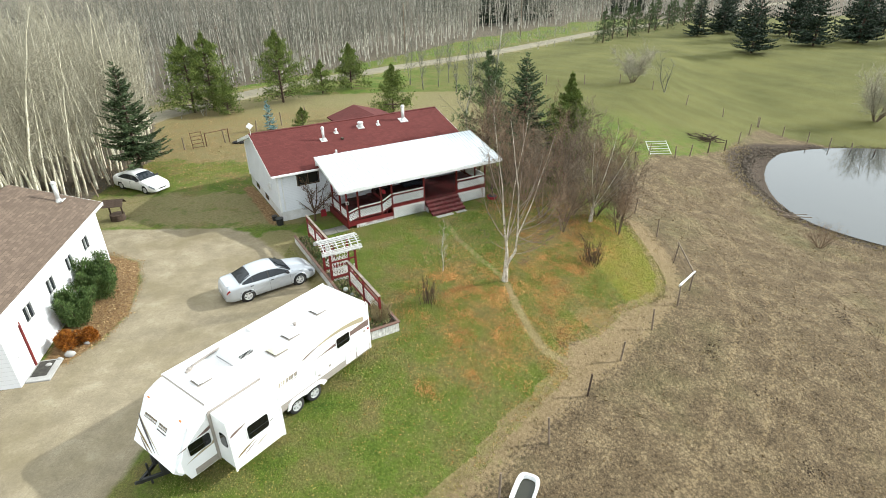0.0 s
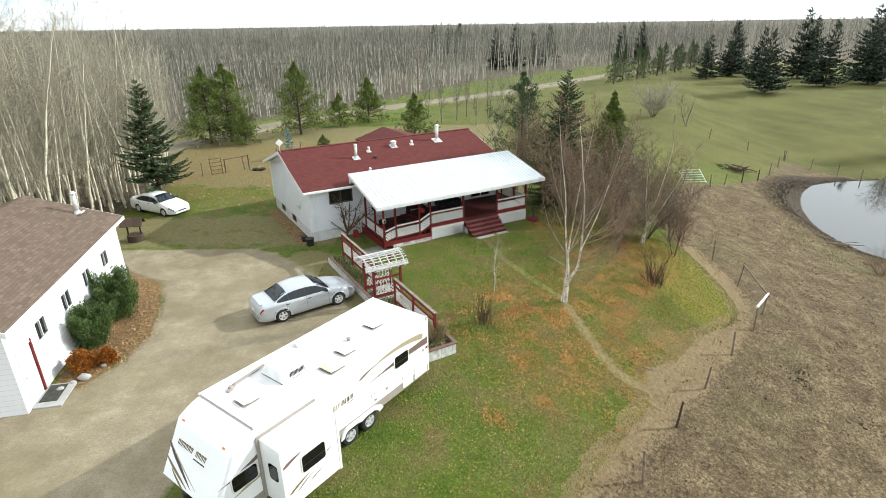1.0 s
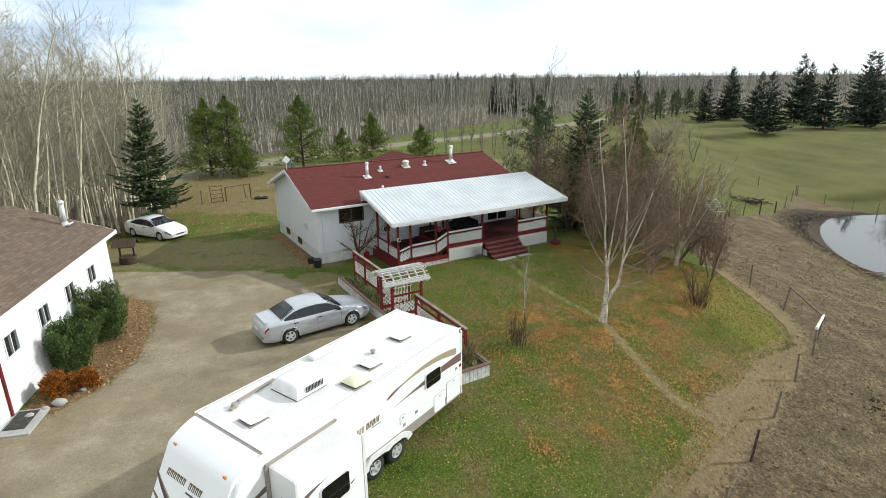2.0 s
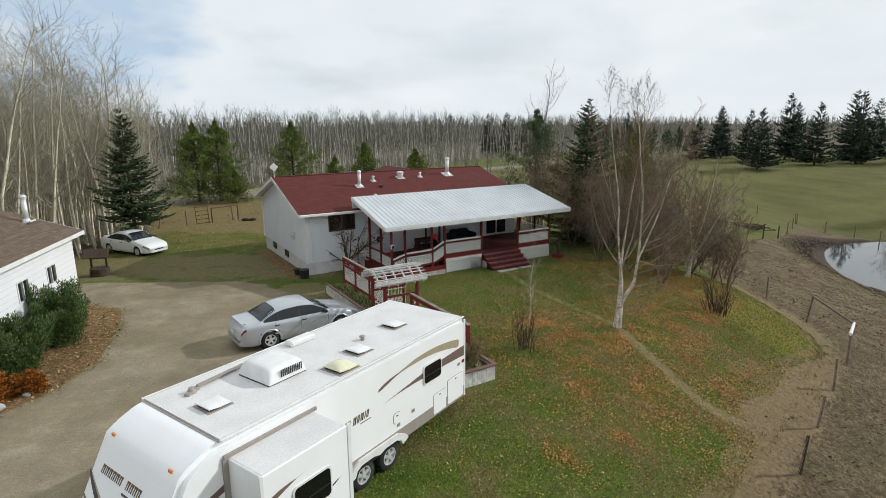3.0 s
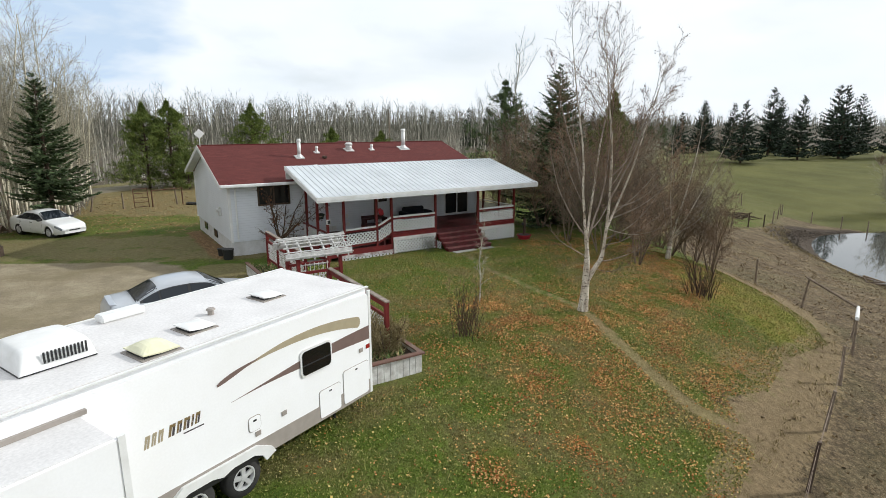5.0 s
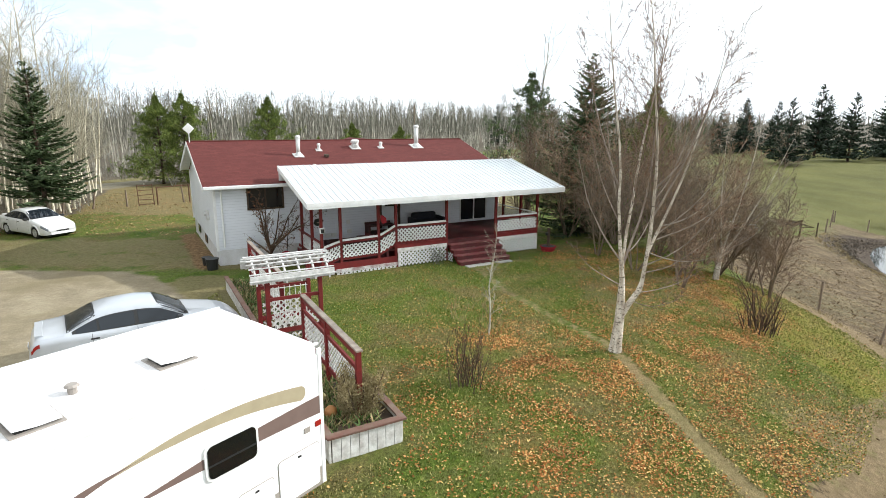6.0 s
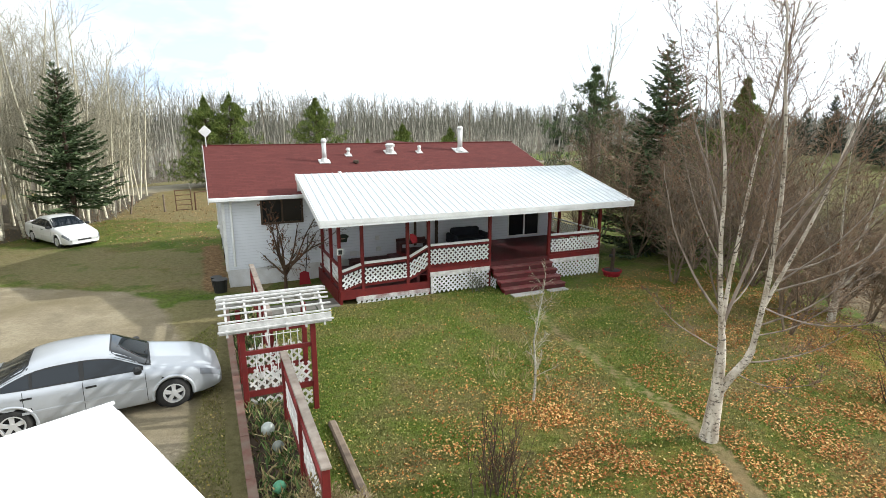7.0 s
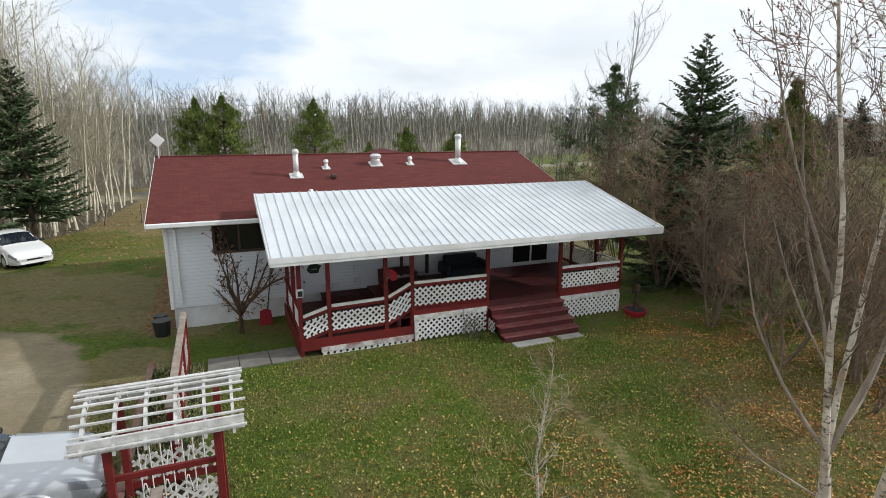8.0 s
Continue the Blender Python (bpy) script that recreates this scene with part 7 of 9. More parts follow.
def limb(out, rng, p, d, L, r, level, cfg):
    """Grow one limb as a wandering line of segments, then its side shoots."""
    n = cfg["n"][level]
    p, d = np.array(p, float), np.array(d, float)
    pts, dirs = [p], [d / np.linalg.norm(d)]
    for i in range(n):
        d = dirs[-1] + rng.normal(0, cfg["wander"][level], 3) + np.array([0, 0, cfg["up"][level]])
        d /= np.linalg.norm(d)
        dirs.append(d)
        pts.append(pts[-1] + d * L / n)
    end = cfg["tip"][level]
    for i in range(n):
        a, b = i / n, (i + 1) / n
        out.append((*pts[i], *pts[i + 1], r * (1 - a * (1 - end)), r * (1 - b * (1 - end)), level))
    if level + 1 < len(cfg["n"]):
        k = cfg["kids"][level] * (min(1.0, L / cfg["full"]) if level == 0 and "full" in cfg else 1.0)
        k = int(rng.integers(int(k * 0.75), int(k * 1.25) + 1))
        for j in range(k):
            f = cfg["from"][level] + (1 - cfg["from"][level]) * (j + rng.random()) / k
            i = min(int(f * n), n - 1)
            q = pts[i] + (pts[i + 1] - pts[i]) * (f * n - i)
            ax = dirs[i + 1]
            s = np.cross(ax, rng.normal(0, 1, 3))
            s /= np.linalg.norm(s) + 1e-9
            ang = radians(cfg["angle"][level] * rng.uniform(0.7, 1.3))
            nd = ax * math.cos(ang) + s * math.sin(ang)
            rl = r * (1 - f * (1 - end))
            limb(out, rng, q, nd, L * cfg["len"][level] * rng.uniform(0.6, 1.25) * (1.15 - cfg.get("taper", 0.6) * f), max(rl * cfg["thin"][level], cfg.get("least", 0.005)), level + 1, cfg)


ASPEN = dict(n=(9, 4, 3), wander=(0.055, 0.13, 0.2), up=(0.02, 0.10, 0.06), tip=(0.22, 0.25, 0.4), kids=(28, 10, 0), angle=(46, 42, 0), len=(0.24, 0.5, 0), thin=(0.38, 0.5, 0))
ASPEN["from"], ASPEN["taper"] = (0.27, 0.2, 0), 0.35
ASPEN["least"] = 0.009
ASPEN_LIGHT = dict(ASPEN, least=0.013, n=(4, 1, 1), kids=(15, 6, 0), len=(0.20, 0.6, 0), angle=(27, 36, 0))
BIRCHSTEM = dict(n=(10, 5, 3, 1), wander=(0.05, 0.06, 0.06, 0.08), up=(0.10, 0.06, 0.02, -0.02), tip=(0.12, 0.2, 0.4, 0.7), kids=(21, 9, 5, 0), angle=(34, 36, 38, 0), len=(0.24, 0.5, 0.5, 0), thin=(0.25, 0.45, 0.7, 0), least=0.0048, full=6.5)
BIRCHSTEM["from"] = (0.22, 0.15, 0.15, 0)
SHRUB = dict(n=(6, 4, 3), wander=(0.09, 0.15, 0.2), up=(0.03, 0.03, 0.0), tip=(0.2, 0.25, 0.4), kids=(9, 6, 0), angle=(38, 42, 0), len=(0.42, 0.45, 0), thin=(0.5, 0.5, 0))
SHRUB["from"] = (0.2, 0.15, 0)
DROOP = dict(SHRUB, up=(0.06, -0.03, -0.06), kids=(22, 10, 0), least=0.006)


def sticks(segs, k=4, cone=False):
    """Tapered bars for all segments at once: vertices and faces; cone brings each to a point."""
    S = np.asarray(segs, float)
    P, Q, r0, r1 = S[:, 0:3], S[:, 3:6], S[:, 6], S[:, 7]
    d = Q - P
    d /= np.linalg.norm(d, axis=1, keepdims=True) + 1e-9
    ref = np.where(np.abs(d[:, 2:3]) < 0.9, np.array([[0, 0, 1.0]]), np.array([[1.0, 0, 0]]))
    a = np.cross(d, ref)
    a /= np.linalg.norm(a, axis=1, keepdims=True)
    b = np.cross(d, a)
    n = len(S)
    if cone:
        V = np.zeros((n, k + 1, 3))
        for i in range(k):
            t = math.tau * i / k
            V[:, i] = P + (a * math.cos(t) + b * math.sin(t)) * r0[:, None]
        V[:, k] = Q
        base = (np.arange(n) * (k + 1))[:, None, None]
        f = np.array([[i, (i + 1) % k, k] for i in range(k)])
        return V.reshape(-1, 3), (base + f[None]).reshape(-1, 3)
    V = np.zeros((n, 2 * k, 3))
    for i in range(k):
        t = math.tau * i / k
        o = a * math.cos(t) + b * math.sin(t)
        V[:, i] = P + o * r0[:, None]
        V[:, k + i] = Q + o * r1[:, None]
    base = (np.arange(n) * 2 * k)[:, None, None]
    f = np.array([[i, (i + 1) % k, k + (i + 1) % k, k + i] for i in range(k)])
    return V.reshape(-1, 3), (base + f[None]).reshape(-1, 4)


def blades(P, D, L, W, rng, bend=0.0):
    """Thin leaf-shaped quads from P along D."""
    n = len(P)
    D = D / (np.linalg.norm(D, axis=1, keepdims=True) + 1e-9)
    s = np.cross(D, rng.normal(0, 1, (n, 3)))
    s /= np.linalg.norm(s, axis=1, keepdims=True) + 1e-9
    L, W = np.asarray(L)[:, None], np.asarray(W)[:, None]
    mid = P + D * L * 0.45
    mid[:, 2] -= bend * L[:, 0]
    V = np.stack([P, mid + s * W * 0.5, P + D * L - np.array([[0, 0, 2.2 * bend]]) * L, mid - s * W * 0.5], 1)
    return V.reshape(-1, 3), np.arange(n * 4).reshape(-1, 4)


def grow(seed, cfg, stems):
    """Segments of a tree whose stems start at (point, direction, length, radius)."""
    rng = np.random.default_rng(seed)
    out = []
    for p, d, L, r in stems:
        limb(out, rng, p, d, L, r, 0, cfg)
    return np.array(out)


def tree_meshes(segs, trunk_mat, twig_mat, split=1, thick=1.0, k=(7, 4)):
    """Two meshes: the stems up to level split, and the finer crown."""
    made = []
    for sel, mat, kk, nm in ((segs[:, 8] < split, trunk_mat, k[0], "trunk"), (segs[:, 8] >= split, twig_mat, k[1], "crown")):
        s = segs[sel].copy()
        s[:, 6:8] *= thick
        V, F = sticks(s, kk)
        ob = mesh_obj(nm, V, F, mat, smooth=True)
        made.append(ob.data)
        bpy.data.objects.remove(ob)
    return made


def plant(name, meshes, m, label, category, group="", names=("trunk", "crown")):
    e = empty(name, m, label, category, group)
    for nm, me in zip(names, meshes):
        o = part_at(nm, me, e, Matrix.Identity(4))
        if nm in ("crown", "needles") or category == "shrub":
            o["kind"] = "stuff"
    return e


def at(x, y, rz=0.0, s=1.0, sink=0.05):
    return Matrix.Translation((x, y, float(land(x, y)) - sink)) @ Matrix.Rotation(rz, 4, "Z") @ Matrix.Diagonal((s, s, s, 1))


# conifers
def spruce_meshes(seed, Ht, R, needle_mat, dense=1.0, bare=0.07, wide=1.0):
    rng = np.random.default_rng(seed)
    st = [(0, 0, -0.2, 0, 0, Ht * 0.5, 0.018 * Ht, 0.010 * Ht, 0), (0, 0, Ht * 0.5, 0, 0, Ht, 0.010 * Ht, 0.006, 0)]
    P, D, L, W = [], [], [], []
    z = bare * Ht
    while z < Ht * 0.985:
        f = z / Ht
        rad = R * (1 - f) ** 0.88 * (1.0 if f > 0.12 else 0.75 + 2 * f) + 0.03
        for b in range(rng.integers(7, 10)):
            az = rng.uniform(0, math.tau)
            zb = z + rng.uniform(-0.3, 0.3)
            ln = rad * rng.uniform(0.68, 1.14)
            sag = -0.32 + 0.55 * f + rng.normal(0, 0.06)
            o = np.array([math.cos(az), math.sin(az), 0])
            n = max(3, int(ln / 0.13 * dense))
            prev = np.array([0, 0, zb])
            for i in range(1, n + 1):
                t = i / n
                q = np.array([0, 0, zb]) + o * ln * t + np.array([0, 0, ln * (sag * t + 0.30 * t * t)])
                if i % 3 == 0 or i == n:
                    st.append((*prev, *q, 0.018 * (1 - t) + 0.005, 0.018 * (1 - t) + 0.003, 1))
                    prev = q
                side = np.cross(o, [0, 0, 1])
                w = (0.17 * (1 - 0.55 * f) + 0.24 * ln * (1 - t)) * rng.uniform(0.7, 1.2)
                for s in (-1, 1):
                    P.append(q)
                    D.append(o * 0.75 + side * s * rng.uniform(0.5, 1.0) + np.array([0, 0, rng.normal(-0.12, 0.15)]))
                    L.append(w)
                    W.append(wide * rng.uniform(0.10, 0.17) / dense ** 0.5)
                if rng.random() < 0.6:
                    P.append(q)
                    D.append(o + rng.normal(0, 0.3, 3) + np.array([0, 0, 0.2]))
                    L.append(0.2)
                    W.append(0.08 / dense ** 0.5)
        z += 0.30 - 0.12 * f if dense > 0.8 else 0.42
    V, F = sticks(st, 5)
    a = mesh_obj("trunk", V, F, M_DARKBARK)
    V, F = blades(np.array(P), np.array(D), L, W, rng, 0.02)
    c = mesh_obj("needles", V, F, needle_mat)
    out = [a.data, c.data]
    bpy.data.objects.remove(a), bpy.data.objects.remove(c)
    return out


def pine_meshes(seed, Ht, R, needle_mat, tufts=11, open_=0.0, step=0.36, fat=1.0):
    rng = np.random.default_rng(seed)
    st = [(0, 0, -0.2, 0.05, 0, Ht * 0.5, 0.02 * Ht, 0.012 * Ht, 0), (0.05, 0, Ht * 0.5, 0, 0, Ht, 0.012 * Ht, 0.01, 0)]
    P, D, L, W = [], [], [], []
    z = (0.06 + 0.08 * open_) * Ht
    while z < Ht * 0.99:
        f = z / Ht
        rad = R * (1.15 * (1 - f) ** (0.74 if open_ else 0.98)) * (0.75 + 0.25 * min(1, f * 4)) * rng.uniform(0.75, 1.1)
        for b in range(rng.integers(4, 6) if open_ else rng.integers(5, 8)):
            az = rng.uniform(0, math.tau)
            ln = rad * rng.uniform(0.6, 1.1) * min(1, 0.3 + 2.8 * (1 - f))
            o = np.array([math.cos(az), math.sin(az), 0])
            rise = 0.15 + 0.5 * f + rng.normal(0, 0.1)
            tip = np.array([0, 0, z]) + o * ln + np.array([0, 0, ln * rise])
            st.append((0, 0, z, *tip, 0.028, 0.006, 1))
            for t in range(tufts):
                g = rng.uniform(0.25, 1.0) ** 0.7
                c = np.array([0, 0, z]) + (tip - np.array([0, 0, z])) * g + rng.normal(0, 0.16 * (0.4 + ln * 0.35) * min(1, 0.35 + 2.2 * (1 - f)), 3)
                for k in range(11):
                    P.append(c)
                    D.append(rng.normal(0, 0.7, 3) + o * 0.35 + np.array([0, 0, 0.55]))
                    L.append(rng.uniform(0.20, 0.36) * min(1, 0.55 + 2 * (1 - f)))
                    W.append(rng.uniform(0.026, 0.05) * fat)
        z += step
    # the leader's own needles
    for k in range(70):
        P.append(np.array([0, 0, Ht * (0.93 + 0.08 * rng.random())]) + rng.normal(0, 0.03, 3))
        D.append(rng.normal(0, 0.55, 3) + np.array([0, 0, 0.9]))
        L.append(rng.uniform(0.12, 0.24))
        W.append(rng.uniform(0.026, 0.045) * fat)
    V, F = sticks(st, 5)
    a = mesh_obj("trunk", V, F, M_DARKBARK)
    V, F = blades(np.array(P), np.array(D), L, W, rng)
    c = mesh_obj("needles", V, F, needle_mat)
    out = [a.data, c.data]
    bpy.data.objects.remove(a), bpy.data.objects.remove(c)
    return out


NT = ("trunk", "needles")
M_DEEPPINE = foliage("deep_green_pine_needles", srgb("3a4a30"), srgb("52633f"), srgb("6d7c52"))
SPR = [spruce_meshes(11, 9.0, 3.5, M_SPRUCE, 1.45, 0.20), spruce_meshes(12, 9.0, 3.4, M_SPRUCE, 1.45, 0.03)]
M_FARSPRUCE = foliage("dark_spruce_needles", srgb("222d22"), srgb("2f3c2e"), srgb("414f3c"))
SPR_FAR = [spruce_meshes(s, 10.0, 4.0, M_FARSPRUCE, 0.5, 0.08, 1.9) for s in (13, 14, 15)]
PIN = [pine_meshes(s, 8.8, 4.6, M_PINE, 20) for s in (21, 22)]
PIN_SMALL = [pine_meshes(s, 5.2, 2.8, M_PINE, 16) for s in (23, 24)]
PIN_FAR = [pine_meshes(s, 8.8, 3.6, M_DEEPPINE, 5, 0.0, 0.45, 2.2) for s in (26, 27)]
PIN_OPEN = pine_meshes(25, 8.8, 4.4, M_DEEPPINE, 15, 1.0, 0.46)

plant("spruce_tree", SPR[0], at(-24.2, 41.2, 0.4, 1.0), "dark green spruce with a bare lower trunk behind the white car", "tree", names=NT)
for x, y, i, s, r in ((-30.1, 65.6, 0, 1.0, 0.2), (-28.0, 66.6, 1, 1.03, 2.2), (-20.6, 70.2, 0, 1.0, 4.0)):
    plant("pine_tree", PIN[i], at(x, y, r, s), "bushy olive-green pine at the edge of the yard", "tree", "yard pines", NT)
for x, y, i, s, r in ((-16.6, 75.3, 0, 0.85, 0.0), (-13.2, 78.5, 1, 1.15, 1.0), (-5.8, 61.5, 0, 1.05, 2.0), (-14.6, 55.5, 1, 0.45, 3.0), (-25.5, 64.2, 1, 0.7, 1.2)):
    plant("pine_tree", PIN_SMALL[i], at(x, y, r, s), "small bushy green pine", "tree", "yard pines", NT)
plant("blue_spruce", spruce_meshes(16, 2.9, 0.8, M_BLUESPRUCE, 1.0, 0.03), at(-18.2, 56.0, 0, 1), "young pale blue spruce behind the house", "tree", names=NT)
plant("pine_tree", PIN_OPEN, at(3.6, 44.5, 0.8, 0.98), "tall open-crowned pine beside the house", "tree", "grove conifers", NT)
plant("spruce_tree", SPR[1], at(5.9, 39.3, 1.0, 1.0), "dense dark spruce beside the porch", "tree", "grove conifers", NT)
plant("pine_tree", pine_meshes(28, 7.8, 2.7, M_PINE, 26), at(9.2, 39.6, 3.0, 1.0), "narrow bushy green pine in the grove", "tree", "grove conifers", NT)

# conifers on the mown slope
for x, y, i, s, r in ((58.7, 111, 0, 1.10, 0), (59.5, 138.4, 1, 0.95, 1), (67.8, 144.5, 2, 1.22, 2), (74.5, 118, 0, 1.22, 3), (79.2, 135.4, 1, 1.46, 4), (86.0, 121.8, 2, 1.42, 5),
                      (92, 132, 0, 1.5, 1), (98, 120, 1, 1.4, 2), (104, 140, 2, 1.35, 3), (66, 128, 1, 1.1, 2.4), (110, 128, 0, 1.2, 0.5), (88, 146, 2, 1.3, 4.1), (72, 152, 0, 1.2, 0.9)):
    plant("spruce_tree", SPR_FAR[i], at(x, y, r, s * 1.05), "dark spruce standing on the mown slope", "tree", "slope spruces", NT)
for k in range(11):
    x, y = 34.0 + k * 4.1, 126 + k * 5.0 + (k % 2) * 2.5
    plant("pine_tree", PIN_FAR[k % 2], at(x, y, k * 1.3, 0.80 + 0.05 * (k % 3)), "green pine in a row along the mown field", "tree", "pine row", NT)
for x, y, s in ((12, 172, 1.15), (18, 176, 1.2), (24, 181, 1.0), (30, 186, 1.2), (-8, 250, 1.2), (-2, 255, 1.1), (3, 252, 1.3), (60, 210, 1.2), (68, 214, 1.3)):
    plant("spruce_tree", SPR_FAR[int(x) % 3], at(x, y, x, s), "far dark spruce among bare woods", "tree", "woods spruces", NT)


# the birch on the lawn
def make_birch(name, seed, x, y, trunk, stems, label, leaves, twig):
    """trunk: lines of base and fork points with radii; stems: start point, direction, length, radius."""
    bole = np.array([(*p, *q, r0, r1, 0) for line in trunk for (p, r0), (q, r1) in zip(line, line[1:])])
    segs, rng = np.zeros((0, 9)), np.random.default_rng(seed)
    for p, d, L, r in stems:
        # each stem starts on the nearest wood that is already there
        have = np.concatenate([bole, segs[segs[:, 8] == 0]])
        a, b = have[:, 0:3], have[:, 3:6]
        k = np.clip(((np.array(p) - a) * (b - a)).sum(1) / ((b - a) ** 2).sum(1), 0, 1)
        near = a + (b - a) * k[:, None]
        out = []
        limb(out, rng, near[np.argmin(np.linalg.norm(near - np.array(p), axis=1))], d, L, 0.86 * r, 0, BIRCHSTEM)
        segs = np.concatenate([segs, np.array(out)])
    e = empty(name, at(x, y), label, "tree")
    stem = segs[segs[:, 8] == 0]
    for k in range(0, len(stem), 10):
        V, F = sticks(stem[k:k + 10], 9)
        mesh_obj("stem", V, F, M_BIRCH if stem[k, 6] > 0.034 else M_LIMB, e, True)
    V, F = sticks(bole, 10)
    mesh_obj("trunk", V, F, M_BIRCH, e, True)
    V, F = sticks(segs[segs[:, 8] == 1], 5)
    mesh_obj("branchwork", V, F, twig if twig is M_TWIG else M_BIRCHTWIG, e, True)["kind"] = "stuff"
    V, F = sticks(segs[segs[:, 8] == 2], 3)
    mesh_obj("twigwork", V, F, twig, e, True)["kind"] = "stuff"
    V, F = sticks(segs[segs[:, 8] >= 3], 3, True)
    mesh_obj("crown", V, F, twig, e, True)["kind"] = "stuff"
    if leaves:
        rng = np.random.default_rng(seed + 1)
        tips = segs[segs[:, 8] >= 3]
        pick = tips[rng.integers(0, len(tips), leaves)]
        n = len(pick)
        V, F = blades(pick[:, 3:6], np.stack([rng.normal(0, 0.4, n), rng.normal(0, 0.4, n), np.full(n, -1.0)], 1), rng.uniform(0.025, 0.05, n), rng.uniform(0.016, 0.03, n), rng)
        mesh_obj("foliage", V, F, M_DRYLEAF, e)["kind"] = "stuff"
    return e


def across(r, d, z):
    """A point of the lawn birch: r to the east-south-east, d to the north-north-east, z up."""
    return (0.93 * r + 0.37 * d, -0.37 * r + 0.93 * d, z)


make_birch("birch_tree", 5, 3.13, 23.68,
           [[(across(0, 0, -0.15), 0.19), (across(0.02, 0, 0.30), 0.145), (across(0.05, 0, 1.0), 0.115), (across(0.04, 0.02, 1.75), 0.08), (across(0.02, 0.03, 2.1), 0.055)],
            [(across(0.05, 0, 0.95), 0.085), (across(0.24, -0.02, 1.36), 0.075), (across(0.44, -0.04, 1.72), 0.068), (across(0.50, -0.04, 1.95), 0.06)]],
           [(across(*p), across(*d), L, r) for p, d, L, r in (
               ((0.03, 0.0, 1.75), (-0.11, -0.02, 1), 6.9, 0.054), ((0.04, 0.05, 1.85), (-0.03, 0.10, 1), 6.7, 0.050),
               ((0.50, -0.04, 1.95), (0.09, -0.05, 1), 6.6, 0.058),
               ((0.52, -0.06, 2.7), (0.36, 0.10, 1), 5.2, 0.042), ((0.10, 0.05, 2.3), (0.20, 0.16, 1), 6.0, 0.036),
               ((0.62, -0.1, 3.6), (0.50, -0.25, 1), 4.2, 0.030), ((0.0, 0.05, 2.9), (-0.12, 0.35, 1), 4.8, 0.030),
               ((-0.10, 0.0, 2.45), (-0.80, -0.05, 0.85), 3.0, 0.028), ((-0.26, 0.0, 4.2), (-0.46, 0.0, 1), 3.7, 0.026),
               ((0.03, 0.0, 1.8), (-1.0, -0.1, 0.30), 1.7, 0.017), ((0.5, 0.0, 1.65), (0.95, 0.15, 0.10), 2.0, 0.018),
               ((0.66, -0.05, 2.7), (0.90, -0.2, -0.22), 2.3, 0.018), ((0.72, 0.0, 3.4), (0.9, 0.4, 0.15), 2.8, 0.020),
               ((0.6, -0.05, 2.2), (0.85, 0.55, -0.05), 2.6, 0.016), ((0.75, 0.0, 4.3), (0.75, -0.1, 0.75), 3.2, 0.022),
               ((0.3, 0.0, 1.45), (0.7, -0.7, -0.05), 1.9, 0.013), ((0.70, 0.0, 3.0), (0.95, 0.0, 0.35), 3.0, 0.019),
               ((0.2, 0.1, 2.6), (0.5, 0.85, 0.3), 2.6, 0.017), ((0.6, 0.0, 2.4), (0.9, 0.1, 0.5), 2.8, 0.018),
               ((0.6, 0.0, 3.2), (0.8, 0.3, 0.6), 3.0, 0.018), ((0.66, 0.0, 4.0), (0.7, 0.2, 0.8), 3.0, 0.017), ((-0.05, 0.0, 3.4), (-0.6, 0.2, 0.9), 2.8, 0.016))],
           "white-barked birch with several stems, almost leafless, on the lawn", 1500, M_REDTWIG)
make_birch("birch_tree", 8, 9.3, 31.4, [[((0, 0, -0.15), 0.13), ((0.06, 0.02, 0.8), 0.10), ((0.12, 0.03, 1.3), 0.075)]],
           [((0.1, 0.03, 1.2), (-0.1, 0.0, 1), 4.6, 0.045), ((0.1, 0.03, 1.1), (0.30, 0.1, 1), 5.2, 0.05), ((0.1, 0.0, 1.0), (0.62, -0.1, 0.95), 5.0, 0.042), ((0.05, 0.05, 0.8), (0.1, 0.4, 1), 4.4, 0.036),
            ((0.1, 0.0, 0.9), (0.9, 0.2, 0.62), 4.4, 0.034), ((0.0, 0.0, 0.7), (-0.4, -0.3, 1), 3.8, 0.034), ((0.12, 0.0, 1.2), (1.0, -0.3, 0.36), 3.6, 0.026), ((0.1, 0.0, 1.3), (0.95, 0.2, 0.2), 3.2, 0.022),
            ((0.3, 0.0, 2.0), (0.9, -0.2, 0.5), 3.4, 0.024), ((0.1, 0.05, 1.9), (-0.7, 0.2, 0.8), 2.8, 0.022)],
           "leafless pale birch leaning over the paddock fence", 0, M_BROWNTWIG)


def bush(name, seed, x, y, Ht, n, spread, r, cfg, mats, label, split=1, category="shrub", group="", thick=1.0):
    rng = np.random.default_rng(seed)
    stems = []
    for i in range(n):
        az, le = rng.uniform(0, math.tau), radians(spread * rng.uniform(0.2, 1.1))
        stems.append((np.array([math.cos(az), math.sin(az), 0]) * 0.08 * n ** 0.5 * rng.random(), (math.sin(le) * math.cos(az), math.sin(le) * math.sin(az), math.cos(le)), Ht * rng.uniform(0.65, 1.1), r * rng.uniform(0.6, 1.1)))
    segs = grow(seed, cfg, stems)
    return plant(name, tree_meshes(segs, mats[0], mats[1], split, thick, (5, 3)), at(x, y), label, category, group)


